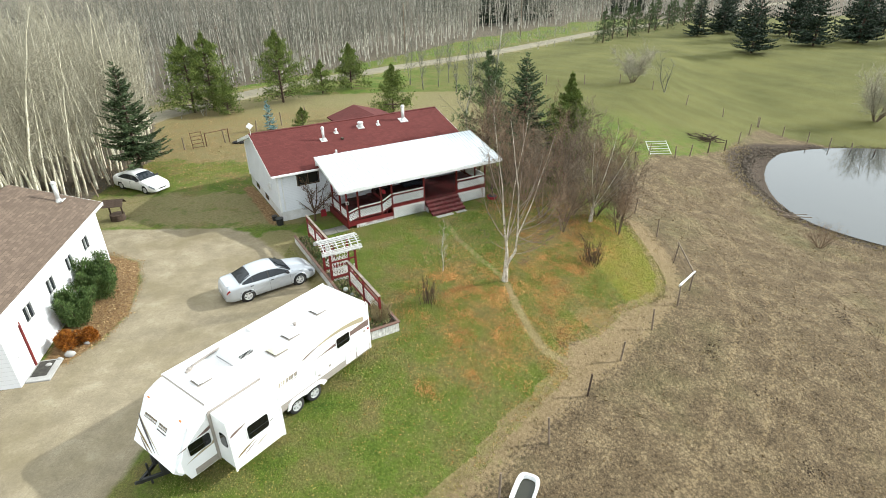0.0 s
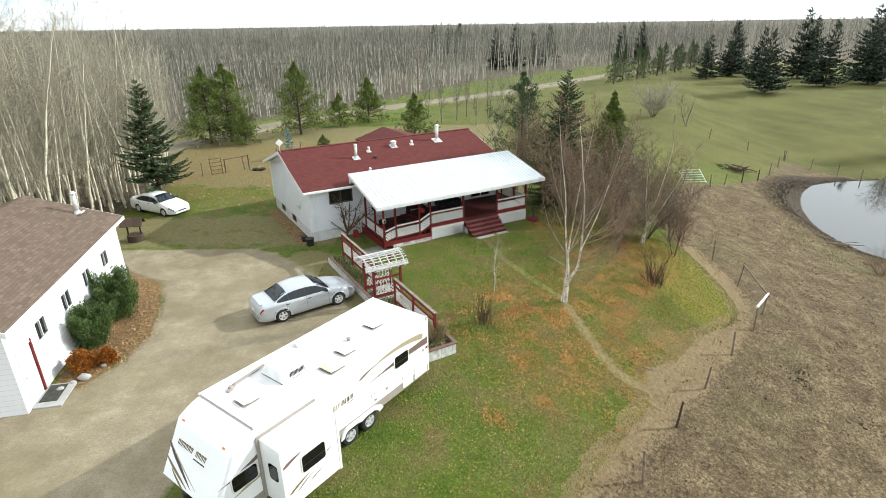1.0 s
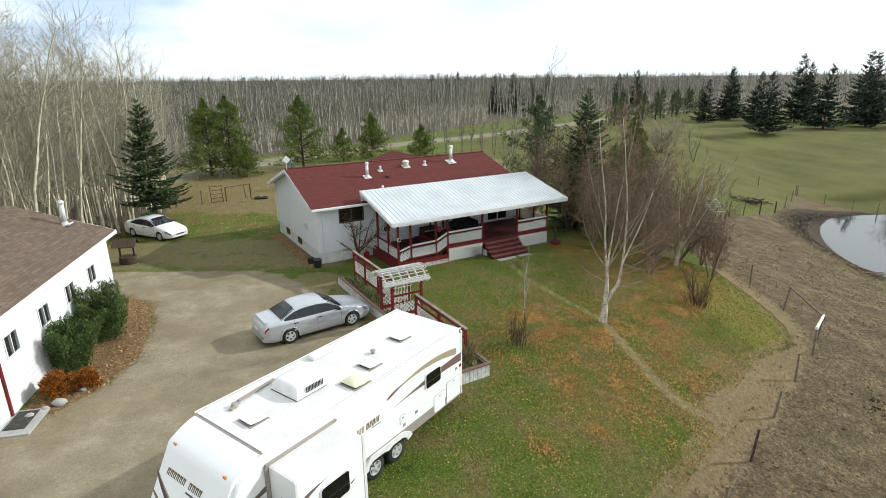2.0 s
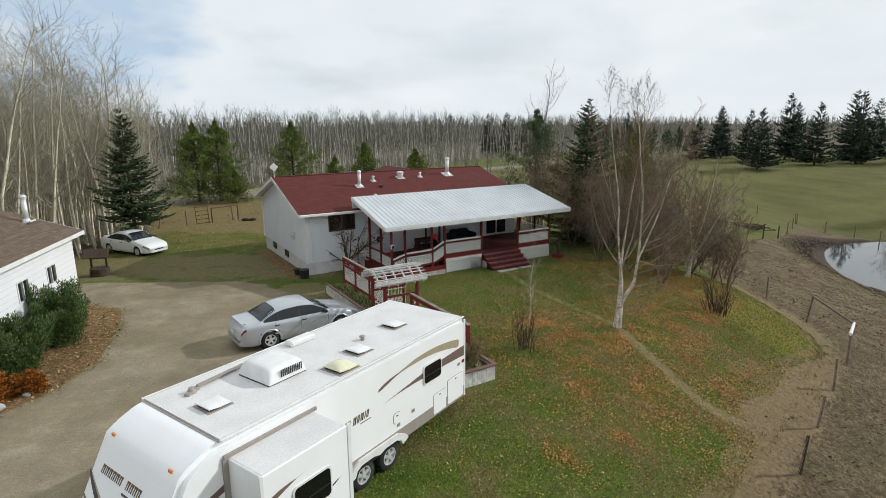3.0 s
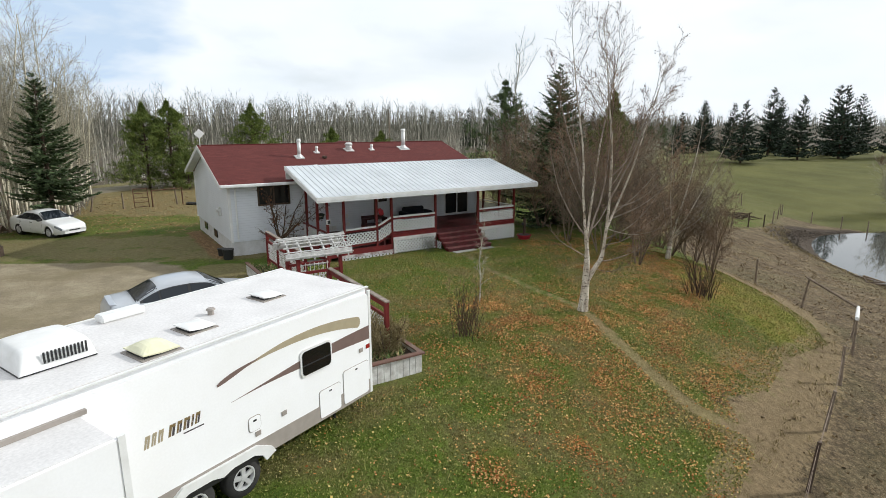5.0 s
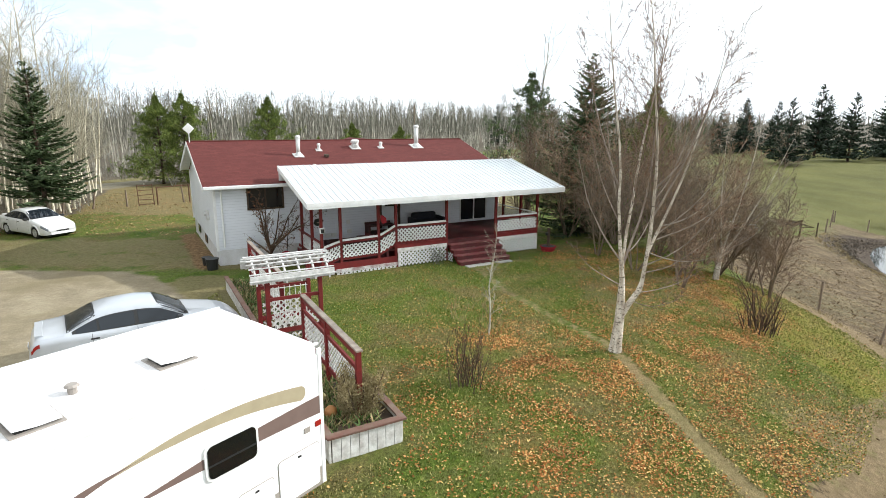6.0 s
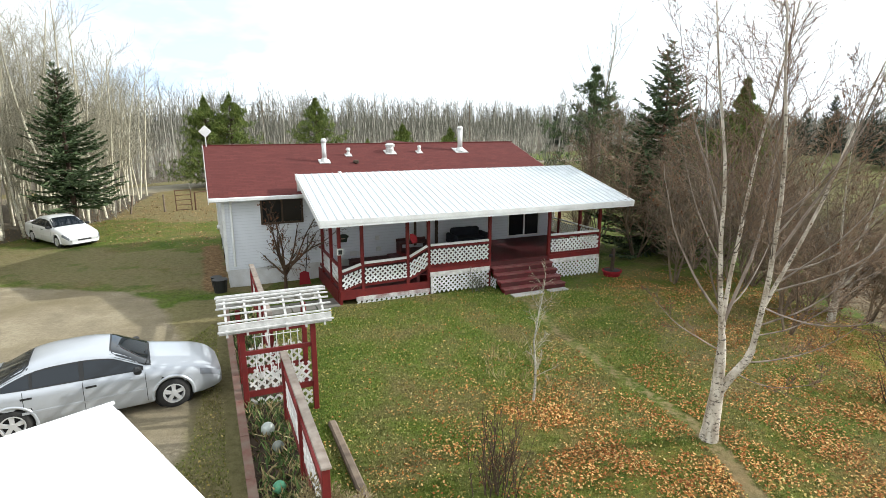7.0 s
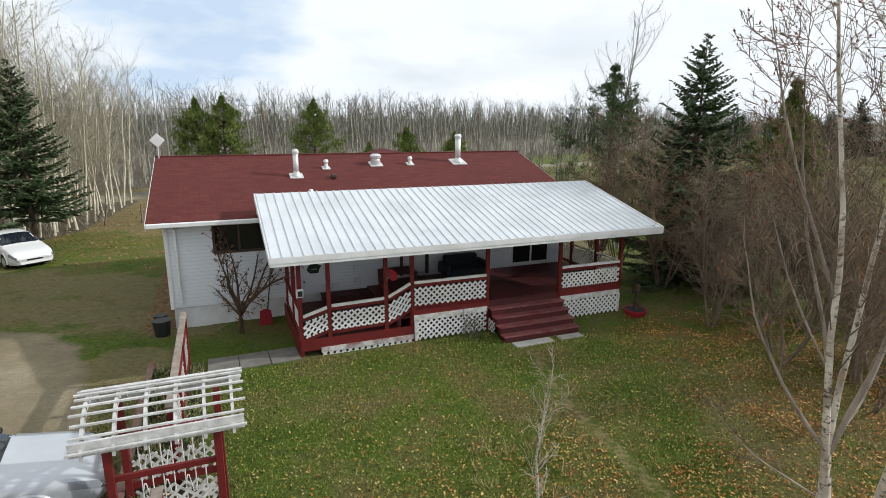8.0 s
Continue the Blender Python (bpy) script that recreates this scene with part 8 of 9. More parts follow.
# shrubs and small trees round the house
bush("bare_shrub", 31, 8.15, 26.1, 1.15, 46, 20, 0.014, dict(SHRUB, kids=(5, 3, 0), len=(0.30, 0.4, 0), angle=(22, 28, 0)), (M_DARKBARK, M_DARKTWIG), "bare brown shrub with a dense clump of stems")
bush("bare_shrub", 33, 8.3, 26.15, 2.5, 5, 30, 0.026, dict(SHRUB, kids=(10, 6, 0)), (M_DARKTWIG, M_DARKTWIG), "tall sparse brown stems rising from a shrub")
bush("bare_shrub", 32, -0.72, 21.6, 1.3, 30, 4, 0.010, dict(SHRUB, kids=(6, 4, 0), len=(0.24, 0.45, 0), angle=(16, 26, 0)), (M_DARKBARK, M_DARKTWIG), "low bare brown shrub on the lawn")
GROVE = dict(DROOP, n=(5, 3, 2), kids=(24, 11, 0), least=0.0082, wander=(0.10, 0.16, 0.2))
for i, (x, y, h, n) in enumerate(((5.4, 34.2, 4.8, 5), (6.8, 36.4, 5.4, 5), (8.2, 34.6, 4.8, 5), (10.6, 35.2, 4.8, 4), (9.0, 37.6, 5.4, 4), (4.9, 38.2, 5.8, 5), (11.6, 33.4, 4.0, 3), (7.2, 29.5, 3.8, 3), (6.2, 31.6, 4.4, 4), (11.6, 38.2, 5.0, 4),
                                  (3.8, 41.6, 6.2, 5), (2.6, 40.4, 5.2, 5), (10.0, 32.6, 4.0, 3), (6.4, 41.0, 5.8, 4), (13.2, 41.5, 4.6, 4), (8.4, 32.4, 4.2, 4), (7.6, 31.0, 3.6, 3), (10.9, 30.4, 3.4, 4), (9.4, 35.8, 5.0, 4), (12.4, 36.2, 4.4, 3))):
    bush("bare_tree", 40 + i, x, y, h, n + 1, 28, 0.045, GROVE, (M_BROWNTWIG, M_REDTWIG if i % 2 else M_BROWNTWIG), "leafless brown tree in the grove beside the porch", 1, "tree", "grove trees")
FAN = dict(ASPEN, kids=(22, 9, 0), angle=(34, 34, 0), len=(0.42, 0.45, 0), up=(0.02, 0.12, 0.06), taper=0.75)
bush("bare_tree", 60, 4.4, 45.2, 9.6, 1, 4, 0.11, FAN, (M_ASPEN, M_TWIG), "tall leafless grey aspen behind the house", 1, "tree", "grove trees")
bush("bare_tree", 61, 2.2, 48.5, 7.6, 1, 4, 0.09, FAN, (M_ASPEN, M_TWIG), "tall leafless grey aspen behind the house", 1, "tree", "grove trees")
bush("willow_bush", 62, 26.2, 79.0, 5.0, 14, 40, 0.05, dict(DROOP, least=0.014), (M_BROWNTWIG, M_PALETWIG), "leafless grey willow bush at the field corner", 1)
bush("willow_bush", 63, 30.0, 76.4, 5.0, 3, 24, 0.07, dict(SHRUB, least=0.015), (M_TWIG, M_TWIG), "leafless leaning willow at the field corner", 1)
bush("willow_bush", 64, 57.5, 73.0, 6.5, 18, 40, 0.06, dict(DROOP, least=0.016), (M_BROWNTWIG, M_PALETWIG), "large rounded leafless willow by the pond", 1)
bush("red_bush", 65, 27.7, 35.8, 2.0, 18, 40, 0.02, SHRUB, (M_REDTWIG, M_REDTWIG), "low red-brown leafless bush on the pond bank", 1)
bush("red_bush", 66, 84.0, 108.0, 2.0, 16, 40, 0.03, SHRUB, (M_REDTWIG, M_REDTWIG), "low red-brown leafless bush on the mown slope", 1, thick=2.0)
for i, (x, y) in enumerate(((-3.0, 76), (-1.0, 78), (1.5, 74), (-5, 80), (3.5, 79), (0.5, 81))):
    bush("bare_tree", 70 + i, x, y, 5.5, 2, 8, 0.05, ASPEN_LIGHT, (M_TWIG, M_TWIG), "thin leafless sapling at the field edge", 1, "tree", "field saplings", 1.2)


# ---------------------------------------------------------------- woods
def wood_variants(cfg, seeds, Ht, r):
    return [grow(s, cfg, [((0, 0, -0.2), (0.02, 0.01, 1), Ht, r)]) for s in seeds]


def forest(name, spots, variants, rng, label, k, keep=9, thick=1.0, smooth=False, fine=1, mats=(M_ASPEN, M_TWIG)):
    """Trees at the spots joined into one mesh for the stems and one for the twigs."""
    stem, twig = [], []
    for x, y, s in spots:
        seg = variants[rng.integers(len(variants))]
        seg = seg[seg[:, 8] <= keep].copy()
        a = rng.uniform(0, math.tau)
        c, sn = math.cos(a) * s, math.sin(a) * s
        lean = rng.normal(0, 0.04, 2)
        z0 = float(land(x, y))
        for o in (0, 3):
            X, Y, Z = seg[:, o].copy(), seg[:, o + 1].copy(), seg[:, o + 2].copy()
            seg[:, o] = X * c - Y * sn + x + lean[0] * Z * s
            seg[:, o + 1] = X * sn + Y * c + y + lean[1] * Z * s
            seg[:, o + 2] = Z * s + z0
        seg[:, 6:8] *= thick
        stem.append(seg[seg[:, 8] < 1])
        twig.append(seg[seg[:, 8] >= 1])
    e = empty(name, Matrix.Identity(4), label, "woods", kind="stuff")
    V, F = sticks(np.concatenate(stem), k[0])
    mesh_obj("trunks", V, F, mats[0], e, smooth)["kind"] = "stuff"
    twig = np.concatenate(twig)
    V, F = sticks(twig[twig[:, 8] >= fine], k[1], True)
    mesh_obj("twigs", V, F, mats[1], e)["kind"] = "stuff"
    if fine > 1:
        V, F = sticks(twig[twig[:, 8] < fine], k[1])
        mesh_obj("limbs", V, F, mats[1], e)["kind"] = "stuff"
    return e


def road_side(x, y):
    """Positive beyond the road, seen from the yard, in metres."""
    best, sign = 1e9, 1.0
    for (ax, ay), (bx, by) in zip(ROAD[:-1], ROAD[1:]):
        dx, dy = bx - ax, by - ay
        t = min(1, max(0, ((x - ax) * dx + (y - ay) * dy) / (dx * dx + dy * dy)))
        d = math.hypot(x - ax - t * dx, y - ay - t * dy)
        if d < best:
            best, sign = d, (1.0 if dx * (y - ay) - dy * (x - ax) > 0 else -1.0)
    return best * sign


rng = np.random.default_rng(77)
NEAR = wood_variants(ASPEN, (101, 102, 103, 104, 105, 106), 11.4, 0.095)
LEFT = wood_variants(dict(ASPEN, n=(6, 2, 1), kids=(22, 7, 0), least=0.009), (107, 108, 109, 110), 11.4, 0.095)
MID = wood_variants(ASPEN_LIGHT, (111, 112, 113, 114, 115), 10.0, 0.10)
near_meshes = [tree_meshes(v, M_PALEASPEN, M_PALETWIG, 1, 1.0, (6, 3)) for v in NEAR]
# wood left of the yard: its front trees one by one, the rest joined
spots = []
while len(spots) < 700:
    x, y = rng.uniform(-72, -25.5), rng.uniform(16, 66)
    if road_side(x, y) < -3.0 and x < -26.2 - max(0, y - 46) * 0.45 - max(0, 26 - y) * 0.7 and all((x - a) ** 2 + (y - b) ** 2 > 0.8 for a, b, _ in spots):
        spots.append((x, y, rng.uniform(0.78, 1.2) * (1 - 0.18 * float(smooth01((y - 42) / 10)))))
spots.sort(key=lambda q: -q[0])
for x, y, s in spots[:80]:
    i = int(rng.integers(len(near_meshes)))
    plant("aspen_tree", near_meshes[i], at(x, y, rng.uniform(0, 6.28), s), "slender leafless pale-barked aspen at the wood's edge", "tree", "wood edge aspens")
forest("aspen_wood", spots[80:], LEFT, rng, "leafless pale aspen wood beside the yard", (5, 3), fine=2, mats=(M_PALEASPEN, M_PALETWIG))
# wood beyond the road
spots = []
while len(spots) < 1150:
    x, y = rng.uniform(-110, 150), rng.uniform(30, 260)
    d = road_side(x, y)
    if 7 + 12 * smooth01((x + 30) / 40) < d < 55 and rng.random() < math.exp(-(d - 7) / 26):
        spots.append((x, y, rng.uniform(0.86, 1.08)))
forest("aspen_wood", spots, MID, rng, "leafless aspen wood beyond the road", (4, 3), 9, 1.15)
FARV = wood_variants(dict(ASPEN_LIGHT, n=(2, 1), kids=(22, 0), len=(0.22, 0, 0), least=0.03), (121, 122, 123, 124), 10.6, 0.10)
spots = []
while len(spots) < 3000:
    d, a = 60 + 380 * rng.random() ** 1.3, rng.uniform(-1.15, 1.15)
    x, y = d * math.sin(a), 25 + d * math.cos(a)
    if road_side(x, y) > 40 or (y > 190 and x > 40):
        spots.append((x, y, rng.uniform(0.75, 1.12)))
forest("distant_woods", spots, FARV, rng, "grey leafless woods in the distance", (3, 3), 9, 1.3)
HAZE = wood_variants(dict(ASPEN_LIGHT, n=(1, 1), kids=(10, 0), len=(0.25, 0, 0)), (131, 132, 133), 11.0, 0.14)
spots = []
while len(spots) < 3000:
    d, a = 400 + 2200 * rng.random() ** 1.6, rng.uniform(-1.1, 1.1)
    spots.append((d * math.sin(a), 25 + d * math.cos(a), rng.uniform(0.8, 1.25)))
forest("distant_woods", spots, HAZE, rng, "grey leafless woods on the horizon", (3, 3), 9, 5.0)
# brush along the woods' edges
spots = []
while len(spots) < 800:
    x, y = rng.uniform(-75, 60), rng.uniform(18, 170)
    d = road_side(x, y)
    if (3.5 < d < 12) or (d < -3 and x < -25.6 - max(0, y - 46) * 0.45 - max(0, 26 - y) * 0.7) or (-5 < d < -3.4 and y > 60):
        spots.append((x, y, rng.uniform(0.5, 1.5)))
BR = [grow(s, dict(SHRUB, n=(3, 2), kids=(6, 0)), [((0, 0, 0), (q, r, 1), 1.1, 0.014) for q, r in ((0.2, 0.1), (-0.3, 0.2), (0.1, -0.4), (-0.1, -0.1))]) for s in (141, 142, 143)]
forest("brush", spots, BR, rng, "low leafless brush along the wood's edge", (3, 3), 9, 1.2)

# evergreen and rust shrubs by the garage
def leafy_bush(name, seed, x, y, R, Ht, n, mat, label, up=1.0, blade=(0.07, 0.15), width=(0.022, 0.038), group="", lobes=9):
    rng = np.random.default_rng(seed)
    e = empty(name, at(x, y), label, "shrub", group)
    cs = [(rng.uniform(0, R * 0.62), rng.uniform(0, math.tau), rng.uniform(0.5, 1.0)) for _ in range(lobes)]
    st, P, D = [], [], []
    for r, a, h in cs:
        tip = np.array([r * math.cos(a), r * math.sin(a), Ht * h])
        st.append((0, 0, -0.05, *tip, 0.03, 0.008, 0))
        m = n // lobes
        g = rng.random(m) ** 0.6
        o = rng.normal(0, 1, (m, 3))
        o /= np.linalg.norm(o, axis=1, keepdims=True)
        rad = (0.16 + 0.9 * R / lobes ** 0.5) * (1.15 - g * 0.80)
        base = tip[None] * (0.12 + 0.88 * g[:, None])
        P.append(base + o * rad[:, None] * rng.uniform(0.55, 1.0, (m, 1)))
        D.append(o * 0.7 + np.array([[0, 0, up]]) + rng.normal(0, 0.3, (m, 3)))
    P, D = np.concatenate(P), np.concatenate(D)
    P[:, 2] = np.maximum(P[:, 2], 0.02)
    V, F = sticks(st, 5)
    mesh_obj("stem", V, F, M_DARKBARK, e)["kind"] = "stuff"
    V, F = blades(P, D, rng.uniform(*blade, len(P)), rng.uniform(*width, len(P)), rng)
    mesh_obj("foliage", V, F, mat, e)["kind"] = "stuff"
    return e


leafy_bush("juniper", 201, -16.75, 20.2, 1.8, 1.85, 26000, M_JUNIPER, "large dense green juniper against the garage wall", group="garage junipers", lobes=34)
leafy_bush("juniper", 202, -16.95, 22.6, 1.9, 2.25, 28000, M_JUNIPER, "large dense green juniper against the garage wall", group="garage junipers", lobes=34)
leafy_bush("rust_shrub", 203, -16.1, 18.5, 0.85, 0.8, 4200, M_RUST, "low rust-orange shrub beside the garage", 0.5, (0.05, 0.10), (0.03, 0.06))
leafy_bush("rust_shrub", 208, -15.5, 19.05, 0.6, 0.6, 2600, M_RUST, "low rust-orange shrub beside the garage", 0.5, (0.05, 0.10), (0.03, 0.06))
M_GREYLEAF = foliage("grey_dry_leaves", srgb("746648"), srgb("93845f"), srgb("ada07a"))
c = (H @ Vector((-1.85, -9.8, 0)))
leafy_bush("dry_shrub", 204, c.x, c.y, 0.85, 1.3, 17000, M_GREYLEAF, "dry grey-brown shrub in the end of the raised bed", 0.7, (0.035, 0.08), (0.012, 0.022), lobes=26)
c = (H @ Vector((5.25, 0.3, 0)))
bush("bare_shrub", 205, c.x, c.y, 0.75, 9, 24, 0.010, SHRUB, (M_TWIG, M_TWIG), "small bare shrub against the porch skirt")
# leafless crab tree in front of the window, with dead leaves
rng = np.random.default_rng(206)
stems = [((0, 0, 0), (0.02, 0.0, 1), 0.9, 0.07)]
for k in range(9):
    az, le = k * 2.4 + rng.uniform(0, 0.6), radians(rng.uniform(18, 66))
    stems.append(((0.02, 0, 0.55 + 0.04 * k), (math.sin(le) * math.cos(az), math.sin(le) * math.sin(az), math.cos(le)), rng.uniform(1.7, 2.5), 0.035))
segs = grow(206, dict(SHRUB, kids=(11, 6, 0), len=(0.34, 0.45, 0), least=0.006), stems)
t = plant("crab_tree", tree_meshes(segs, M_DARKTWIG, M_DARKTWIG, 1, 1.15, (6, 3)), at(-8.25, 31.5), "small leafless crab-apple tree with a few dead leaves", "tree")
tip = segs[segs[:, 8] == 2]
tip = tip[rng.integers(0, len(tip), 320)]
n = len(tip)
V, F = blades(tip[:, 3:6], rng.normal(0, 0.5, (n, 3)) - np.array([[0, 0, 0.9]]), rng.uniform(0.06, 0.12, n), rng.uniform(0.03, 0.055, n), rng)
mesh_obj("dead_foliage", V, F, M_DRYLEAF, t)["kind"] = "stuff"
# sapling with dry grass at its foot
bush("sapling", 207, -0.02, 24.6, 3.2, 1, 3, 0.03, dict(SHRUB, kids=(20, 6, 0), len=(0.22, 0.45, 0), least=0.006), (M_ASPEN, M_PALETWIG), "thin bare sapling on the lawn", 1, "tree")


# ---------------------------------------------------------------- small growth and litter on the ground
def scatter(n, x0, x1, y0, y1, keep, seed):
    rng = np.random.default_rng(seed)
    X, Y = rng.uniform(x0, x1, n), rng.uniform(y0, y1, n)
    k = keep(X, Y, rng)
    return X[k], Y[k], rng


def on_lawn(X, Y):
    """Where grass may stand: off the drive, the paddock, the buildings and the bed."""
    ok = (inside(DRIVE, X, Y) < -0.1) & (inside(PADDOCK, X, Y) < 0.1) & (inside(BED, X, Y) < 0)
    dx, dy = X + 6.113, Y - 29.186
    u, v = dx * U_X + dy * U_Y, -dx * U_Y + dy * U_X
    ok &= ~((u > -2.5) & (u < 11) & (v > 0.55) & (v < 13)) & ~((u > 6) & (u < 8.6) & (v > -0.6) & (v < 1))
    ok &= ~((u > -3) & (u < -1.4) & (v > -10.9) & (v < 0.8)) & ~((u > -1.6) & (u < 0.7) & (v > 0.4) & (v < 1.5))
    return ok & (along(TRAIL, X, Y) > 0.18)


U_X, U_Y = math.cos(radians(30.3)), math.sin(radians(30.3))
def grass_mat():
    """Blades from fresh green to straw, in drifts."""
    m = Mat("grass_blades", 0.8)
    g = m.nt.nodes.new("ShaderNodeNewGeometry")
    co = m.coords()
    drift = m.noise(co, 0.55, 7, 0.65)
    a = m.ramp(g.outputs["Random Per Island"], [(0.0, srgb("4c5e1e")), (0.5, srgb("707b33")), (1.0, srgb("a09e5a"))])
    b = m.ramp(g.outputs["Random Per Island"], [(0.0, srgb("5f5e2f")), (0.5, srgb("847a4a")), (1.0, srgb("a89a72"))])
    m.color(m.mix(m.ramp(drift, [(0.41, 0.0), (0.62, 0.92)]), a, b))
    m.b.inputs["Specular IOR Level"].default_value = 0.2
    return m.m


M_GRASS = grass_mat()
M_STRAW = foliage("straw", srgb("7f6e4a"), srgb("a08f66"), srgb("bfae85"))
M_LEAVES = foliage("fallen_leaves", srgb("7a4a24"), srgb("a86c34"), srgb("d2ac70"))
M_YLEAVES = foliage("yellow_fallen_leaves", srgb("8f7c3a"), srgb("a8944f"), srgb("c0ac6e"))
M_LITTER = foliage("leaf_litter", srgb("6b4e2e"), srgb("94734a"), srgb("bda377"))
M_DUNG = foliage("dung", srgb("352c22"), srgb("463a2d"), srgb("5a4d3d"))
M_CLOD = foliage("clods", srgb("554630"), srgb("705d42"), srgb("93805f"))

X, Y, rng = scatter(330000, -9, 13, 10, 33, lambda x, y, r: on_lawn(x, y) & (r.random(len(x)) > 0.7 * drifted(x, y)), 301)
n = len(X)
V, F = blades(np.stack([X, Y, land(X, Y) - 0.01], 1), np.stack([rng.normal(0, 0.8, n), rng.normal(0, 0.8, n), np.ones(n)], 1), rng.uniform(0.035, 0.08, n), rng.uniform(0.012, 0.028, n), rng)
tagged(mesh_obj("grass", V, F, M_GRASS), "short autumn lawn grass, green to straw", "grass", kind="stuff")


def patchy(x, y, s=0.8, o=0.0):
    """Cheap soft blotches between 0 and 1."""
    return 0.5 + 0.25 * (np.sin(x * s + 1.3 * np.sin(y * s * 0.7 + o)) + np.sin(y * s * 1.1 + 1.7 * np.sin(x * s * 0.9 + 2 + o)))


def leaf_density(x, y, r):
    b = np.hypot((x - 3.0) / 4.6, (y - 22.0) / 4.8)
    p = 0.58 * np.clip(1.4 - b, 0, 1) + 0.04
    p = np.maximum(p, 1.1 * drifted(x, y))
    grain = 0.5 * patchy(x, y, 2.6) + 0.3 * patchy(y, x, 5.3, 1.0) + 0.2 * patchy(x, y, 11.0, 2.0)
    return on_lawn(x, y) & (r.random(len(x)) < p * np.clip(grain * 2.6 - 0.75, 0.04, 1))


def flat_leaves(name, X, Y, rng, mat, label, s=(0.05, 0.10), lift=0.03):
    n = len(X)
    a = rng.uniform(0, math.tau, n)
    D = np.stack([np.cos(a), np.sin(a), rng.normal(0.1, 0.35, n)], 1)
    V, F = blades(np.stack([X, Y, land(X, Y) + lift], 1), D, rng.uniform(*s, n), rng.uniform(s[0] * 0.7, s[1] * 0.75, n), rng)
    # lay the leaf blades over
    V = V.reshape(-1, 4, 3)
    side = np.stack([-np.sin(a), np.cos(a), rng.normal(0, 0.35, n)], 1) * rng.uniform(0.25, 0.42, n)[:, None] * np.linalg.norm(V[:, 2] - V[:, 0], axis=1)[:, None]
    mid = (V[:, 0] + V[:, 2]) / 2
    V[:, 1], V[:, 3] = mid + side, mid - side
    return tagged(mesh_obj(name, V.reshape(-1, 3), F, mat), label, "leaves", kind="stuff")


X, Y, rng = scatter(380000, -4, 13, 13, 36, leaf_density, 302)
flat_leaves("fallen_leaves", X, Y, rng, M_LEAVES, "orange-brown fallen birch leaves on the lawn", (0.036, 0.064))
X, Y, rng = scatter(90000, -8, 13, 11, 33, lambda x, y, r: on_lawn(x, y) & (r.random(len(x)) < 0.10 + 0.30 * np.clip(patchy(x, y, 0.7, 1) - 0.4, 0, 1) + 0.55 * smooth01(1.4 - np.hypot((x - 6.2) / 3.2, (y - 19.8) / 3.6))), 303)
flat_leaves("fallen_leaves", X, Y, rng, M_YLEAVES, "pale yellow fallen leaves scattered over the grass", (0.035, 0.065))
X, Y, rng = scatter(9000, -20, -14, 15, 28, lambda x, y, r: inside(BED, x, y) > -0.25, 304)
flat_leaves("leaf_litter", X, Y, rng, M_LITTER, "brown leaf litter in the garage border", (0.05, 0.11), 0.01)
X, Y, rng = scatter(14000, -30, -8, 38, 62, lambda x, y, r: on_lawn(x, y) & (r.random(len(x)) < 0.5), 305)
flat_leaves("fallen_leaves", X, Y, rng, M_LITTER, "brown fallen leaves on the yard grass", (0.07, 0.13), 0.02)

# clods and small stones in the paddock
X, Y, rng = scatter(90000, -2, 36, 0, 48, lambda x, y, r: (inside(PADDOCK, x, y) > 0.2) & (r.random(len(x)) < (0.25 + 0.6 * patchy(x, y, 1.7)) * smooth01(0.15 + inside(PADDOCK, x, y) / 4)), 306)
n = len(X)
P = np.stack([X, Y, land(X, Y) - 0.015], 1)
big = rng.random((n, 1)) ** 3
o = np.stack([rng.normal(0, 0.03, n), rng.normal(0, 0.03, n), rng.uniform(0.03, 0.06, n)], 1) * (0.6 + 1.2 * big)
V, F = sticks(np.concatenate([P, P + o, (0.016 + 0.04 * big) * rng.uniform(0.7, 1.3, (n, 1)), (0.016 + 0.04 * big) * 0.5], 1), 5, True)
tagged(mesh_obj("clods", V, F, M_CLOD), "trodden clods and stones on the bare paddock", "clods", kind="stuff")
# droppings in the paddock
SPOTS = [(12.7, 20.5), (18.3, 20.7), (22.1, 24.9), (22.8, 25.4), (23.9, 24.6), (14.5, 14.4), (14.5, 14.6), (22.3, 30.6), (19.0, 30.9), (14.1, 18.1), (13.0, 20.9)]
X, Y = (np.concatenate([rng.normal(q[k], 0.34, 34) for q in SPOTS]) for k in (0, 1))
n = len(X)
P = np.stack([X, Y, land(X, Y) - 0.01], 1)
o = np.stack([rng.normal(0, 0.03, n), rng.normal(0, 0.03, n), rng.uniform(0.015, 0.04, n)], 1)
V, F = sticks(np.concatenate([P, P + o, rng.uniform(0.012, 0.05, (n, 1)), rng.uniform(0.006, 0.03, (n, 1))], 1), 6)
tagged(mesh_obj("droppings", V, F, M_DUNG), "dark scattered droppings on the bare paddock", "clods", kind="stuff")
# mud clods and stones round the pond
a = rng.uniform(0, math.tau, 9000)
e = rng.normal(1.0, 0.03, 9000)
X, Y = 46 + 17.0 * e * np.cos(a), 47.4 + 15.2 * e * np.sin(a)
n = len(X)
P = np.stack([X, Y, land(X, Y) - 0.02], 1)
o = np.stack([rng.normal(0, 0.05, n), rng.normal(0, 0.05, n), rng.uniform(0.03, 0.10, n)], 1)
V, F = sticks(np.concatenate([P, P + o, rng.uniform(0.03, 0.10, (n, 1)), rng.uniform(0.01, 0.05, (n, 1))], 1), 4)
tagged(mesh_obj("mud_clods", V, F, foliage("mud_clods", srgb("3a322a"), srgb("554a3e"), srgb("786d5e"))), "broken mud and stones along the pond edge", "clods", kind="stuff")
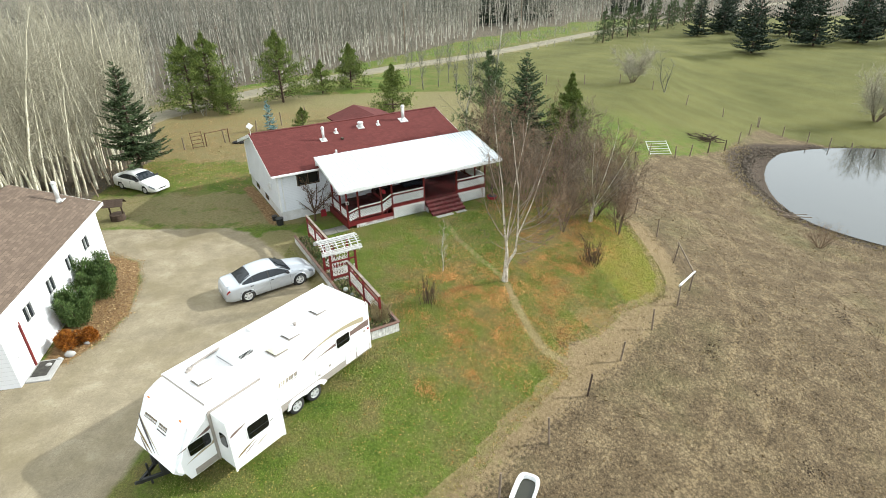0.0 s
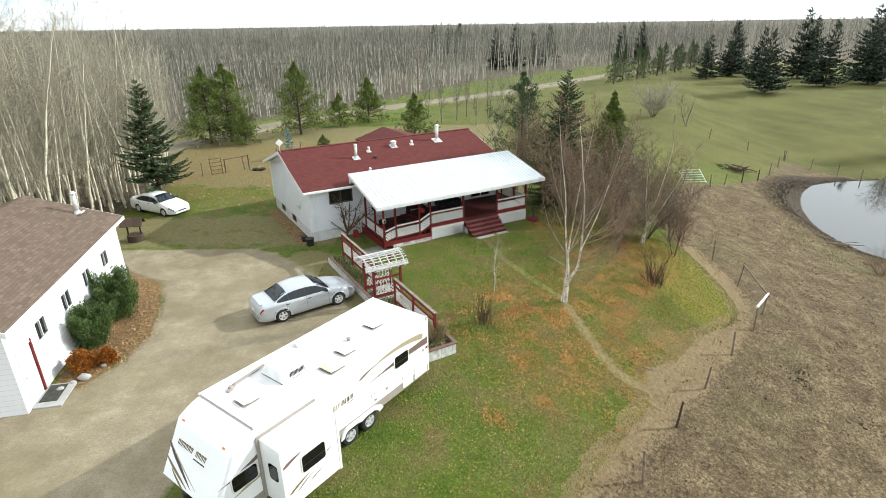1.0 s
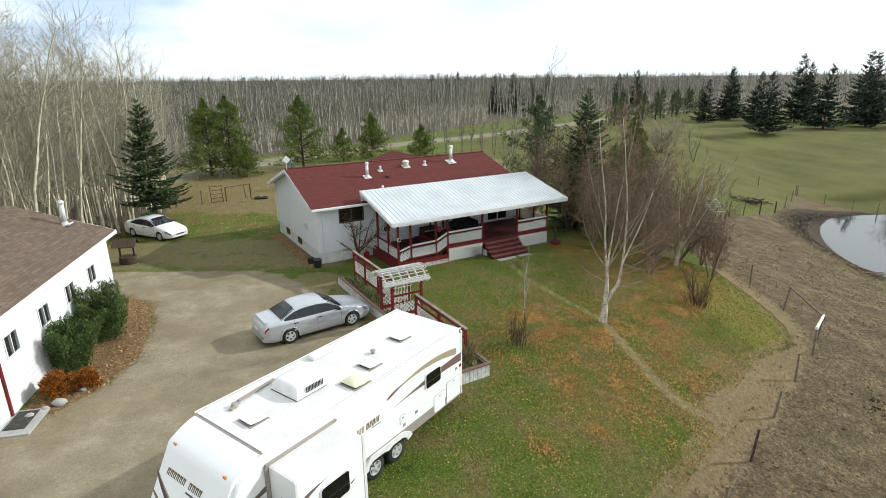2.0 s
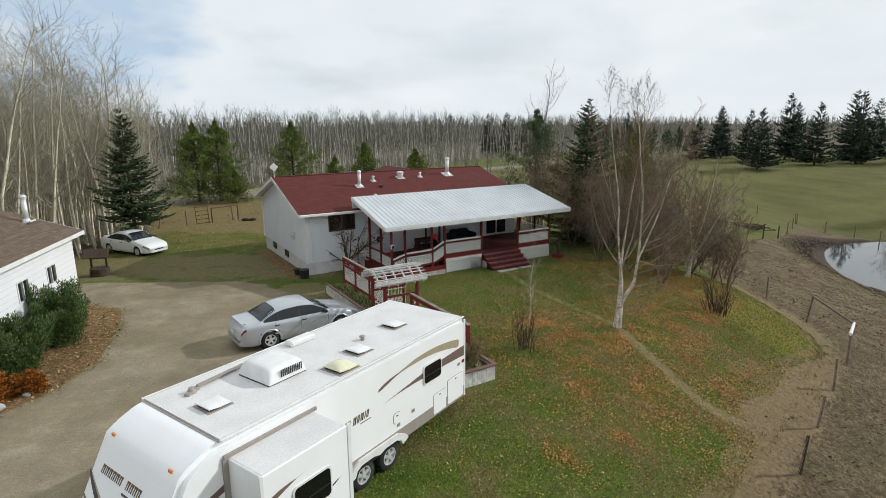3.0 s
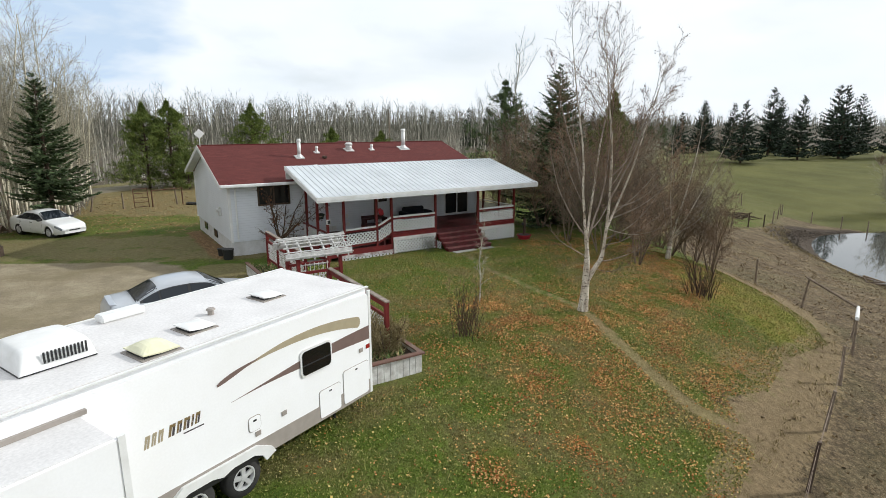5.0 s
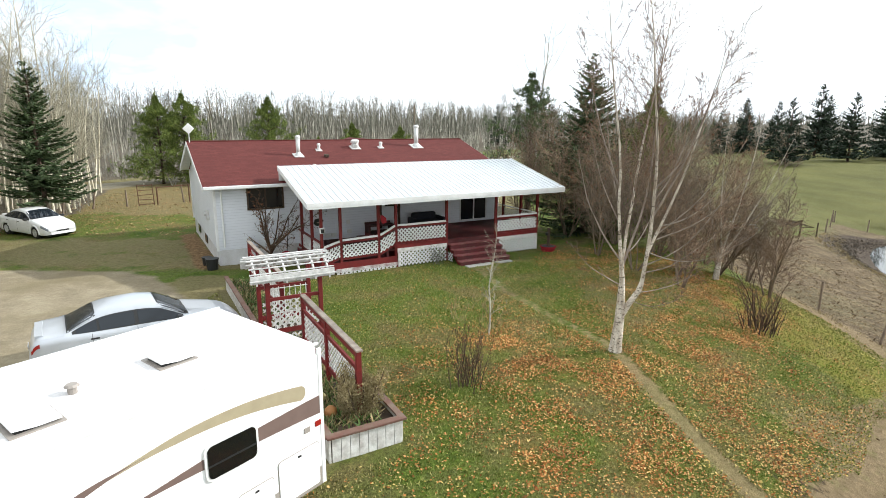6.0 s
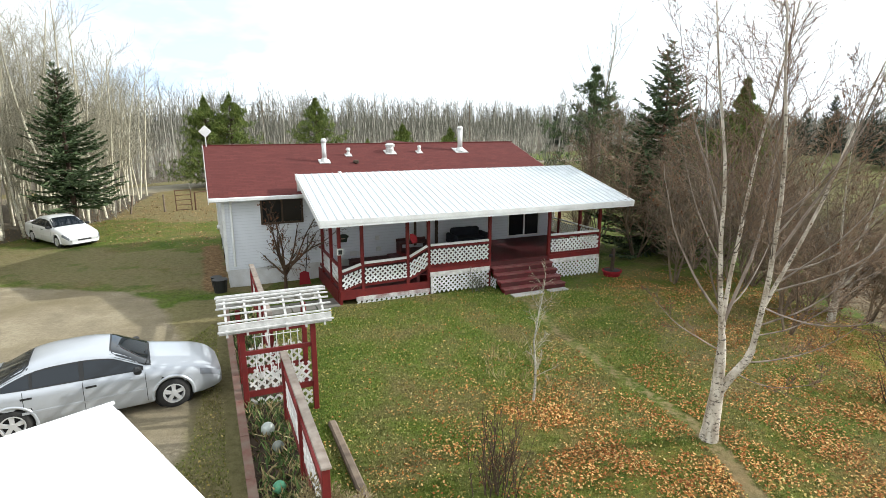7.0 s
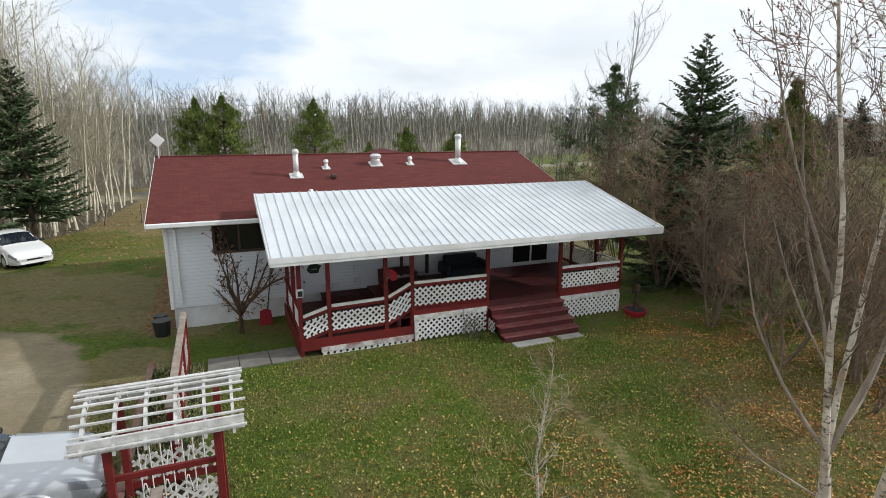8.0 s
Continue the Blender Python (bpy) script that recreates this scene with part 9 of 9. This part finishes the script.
# dry grass along the fence and round the pond
def tufts(n, x0, x1, y0, y1, keep, seed, L, label):
    X, Y, rng = scatter(n, x0, x1, y0, y1, keep, seed)
    k = 9
    X, Y = np.repeat(X, k) + rng.normal(0, 0.05, len(X) * k), np.repeat(Y, k) + rng.normal(0, 0.05, len(Y) * k)
    m = len(X)
    V, F = blades(np.stack([X, Y, land(X, Y) - 0.01], 1), np.stack([rng.normal(0, 0.35, m), rng.normal(0, 0.35, m), np.ones(m)], 1), rng.uniform(L * 0.5, L, m), rng.uniform(0.01, 0.022, m), rng, 0.05)
    tagged(mesh_obj("dry_grass", V, F, M_STRAW), label, "grass", kind="stuff")


tufts(2600, -2, 15, 9, 45, lambda x, y, r: (np.abs(past_fence(x, y) + 0.35) < 0.55) & (r.random(len(x)) < 0.9), 307, 0.20, "dry straw-coloured grass along the paddock fence")
tufts(16000, 20, 34, 33, 66, lambda x, y, r: (np.abs(np.sqrt(((x - 46) / 17.0) ** 2 + ((y - 47.4) / 15.2) ** 2) - 1.07) < 0.06) & (r.random(len(x)) < 0.3), 308, 0.25, "dry grass on the pond bank")
tufts(170, -1.6, 1.4, 24.6, 28.4, lambda x, y, r: (np.hypot(x + 0.2, (y - 26.4) / 1.8) < 0.9) & (r.random(len(x)) < 0.35), 309, 0.4, "tall dry grass beyond the sapling")
# growth in the raised bed
rng = np.random.default_rng(310)
n = 7600
u, v = rng.uniform(-2.62, -1.6, n), rng.uniform(-10.4, 0.4, n)
k = (np.abs(v + 4.9) > 0.4) & (rng.random(n) < 0.25 + 0.75 * patchy(u * 3, v, 1.6))
u, v = u[k], v[k]
X, Y = -6.113 + u * U_X - v * U_Y, 29.186 + u * U_Y + v * U_X
n = len(X)
V, F = blades(np.stack([X, Y, np.where(v < -9.3, 0.35, 0.29)], 1), np.stack([rng.normal(0, 0.5, n), rng.normal(0, 0.5, n), np.ones(n)], 1), rng.uniform(0.10, 0.36, n), rng.uniform(0.015, 0.04, n), rng, 0.1)
m = rng.random(n) < 0.6
for sel, mat, lab in ((m, M_JUNIPER, "low green plants in the raised bed"), (~m, M_STRAW, "dry flower stalks in the raised bed")):
    q = V.reshape(-1, 4, 3)[sel]
    tagged(mesh_obj("bed_plants", q.reshape(-1, 3), np.arange(len(q) * 4).reshape(-1, 4), mat), lab, "plants", kind="stuff")
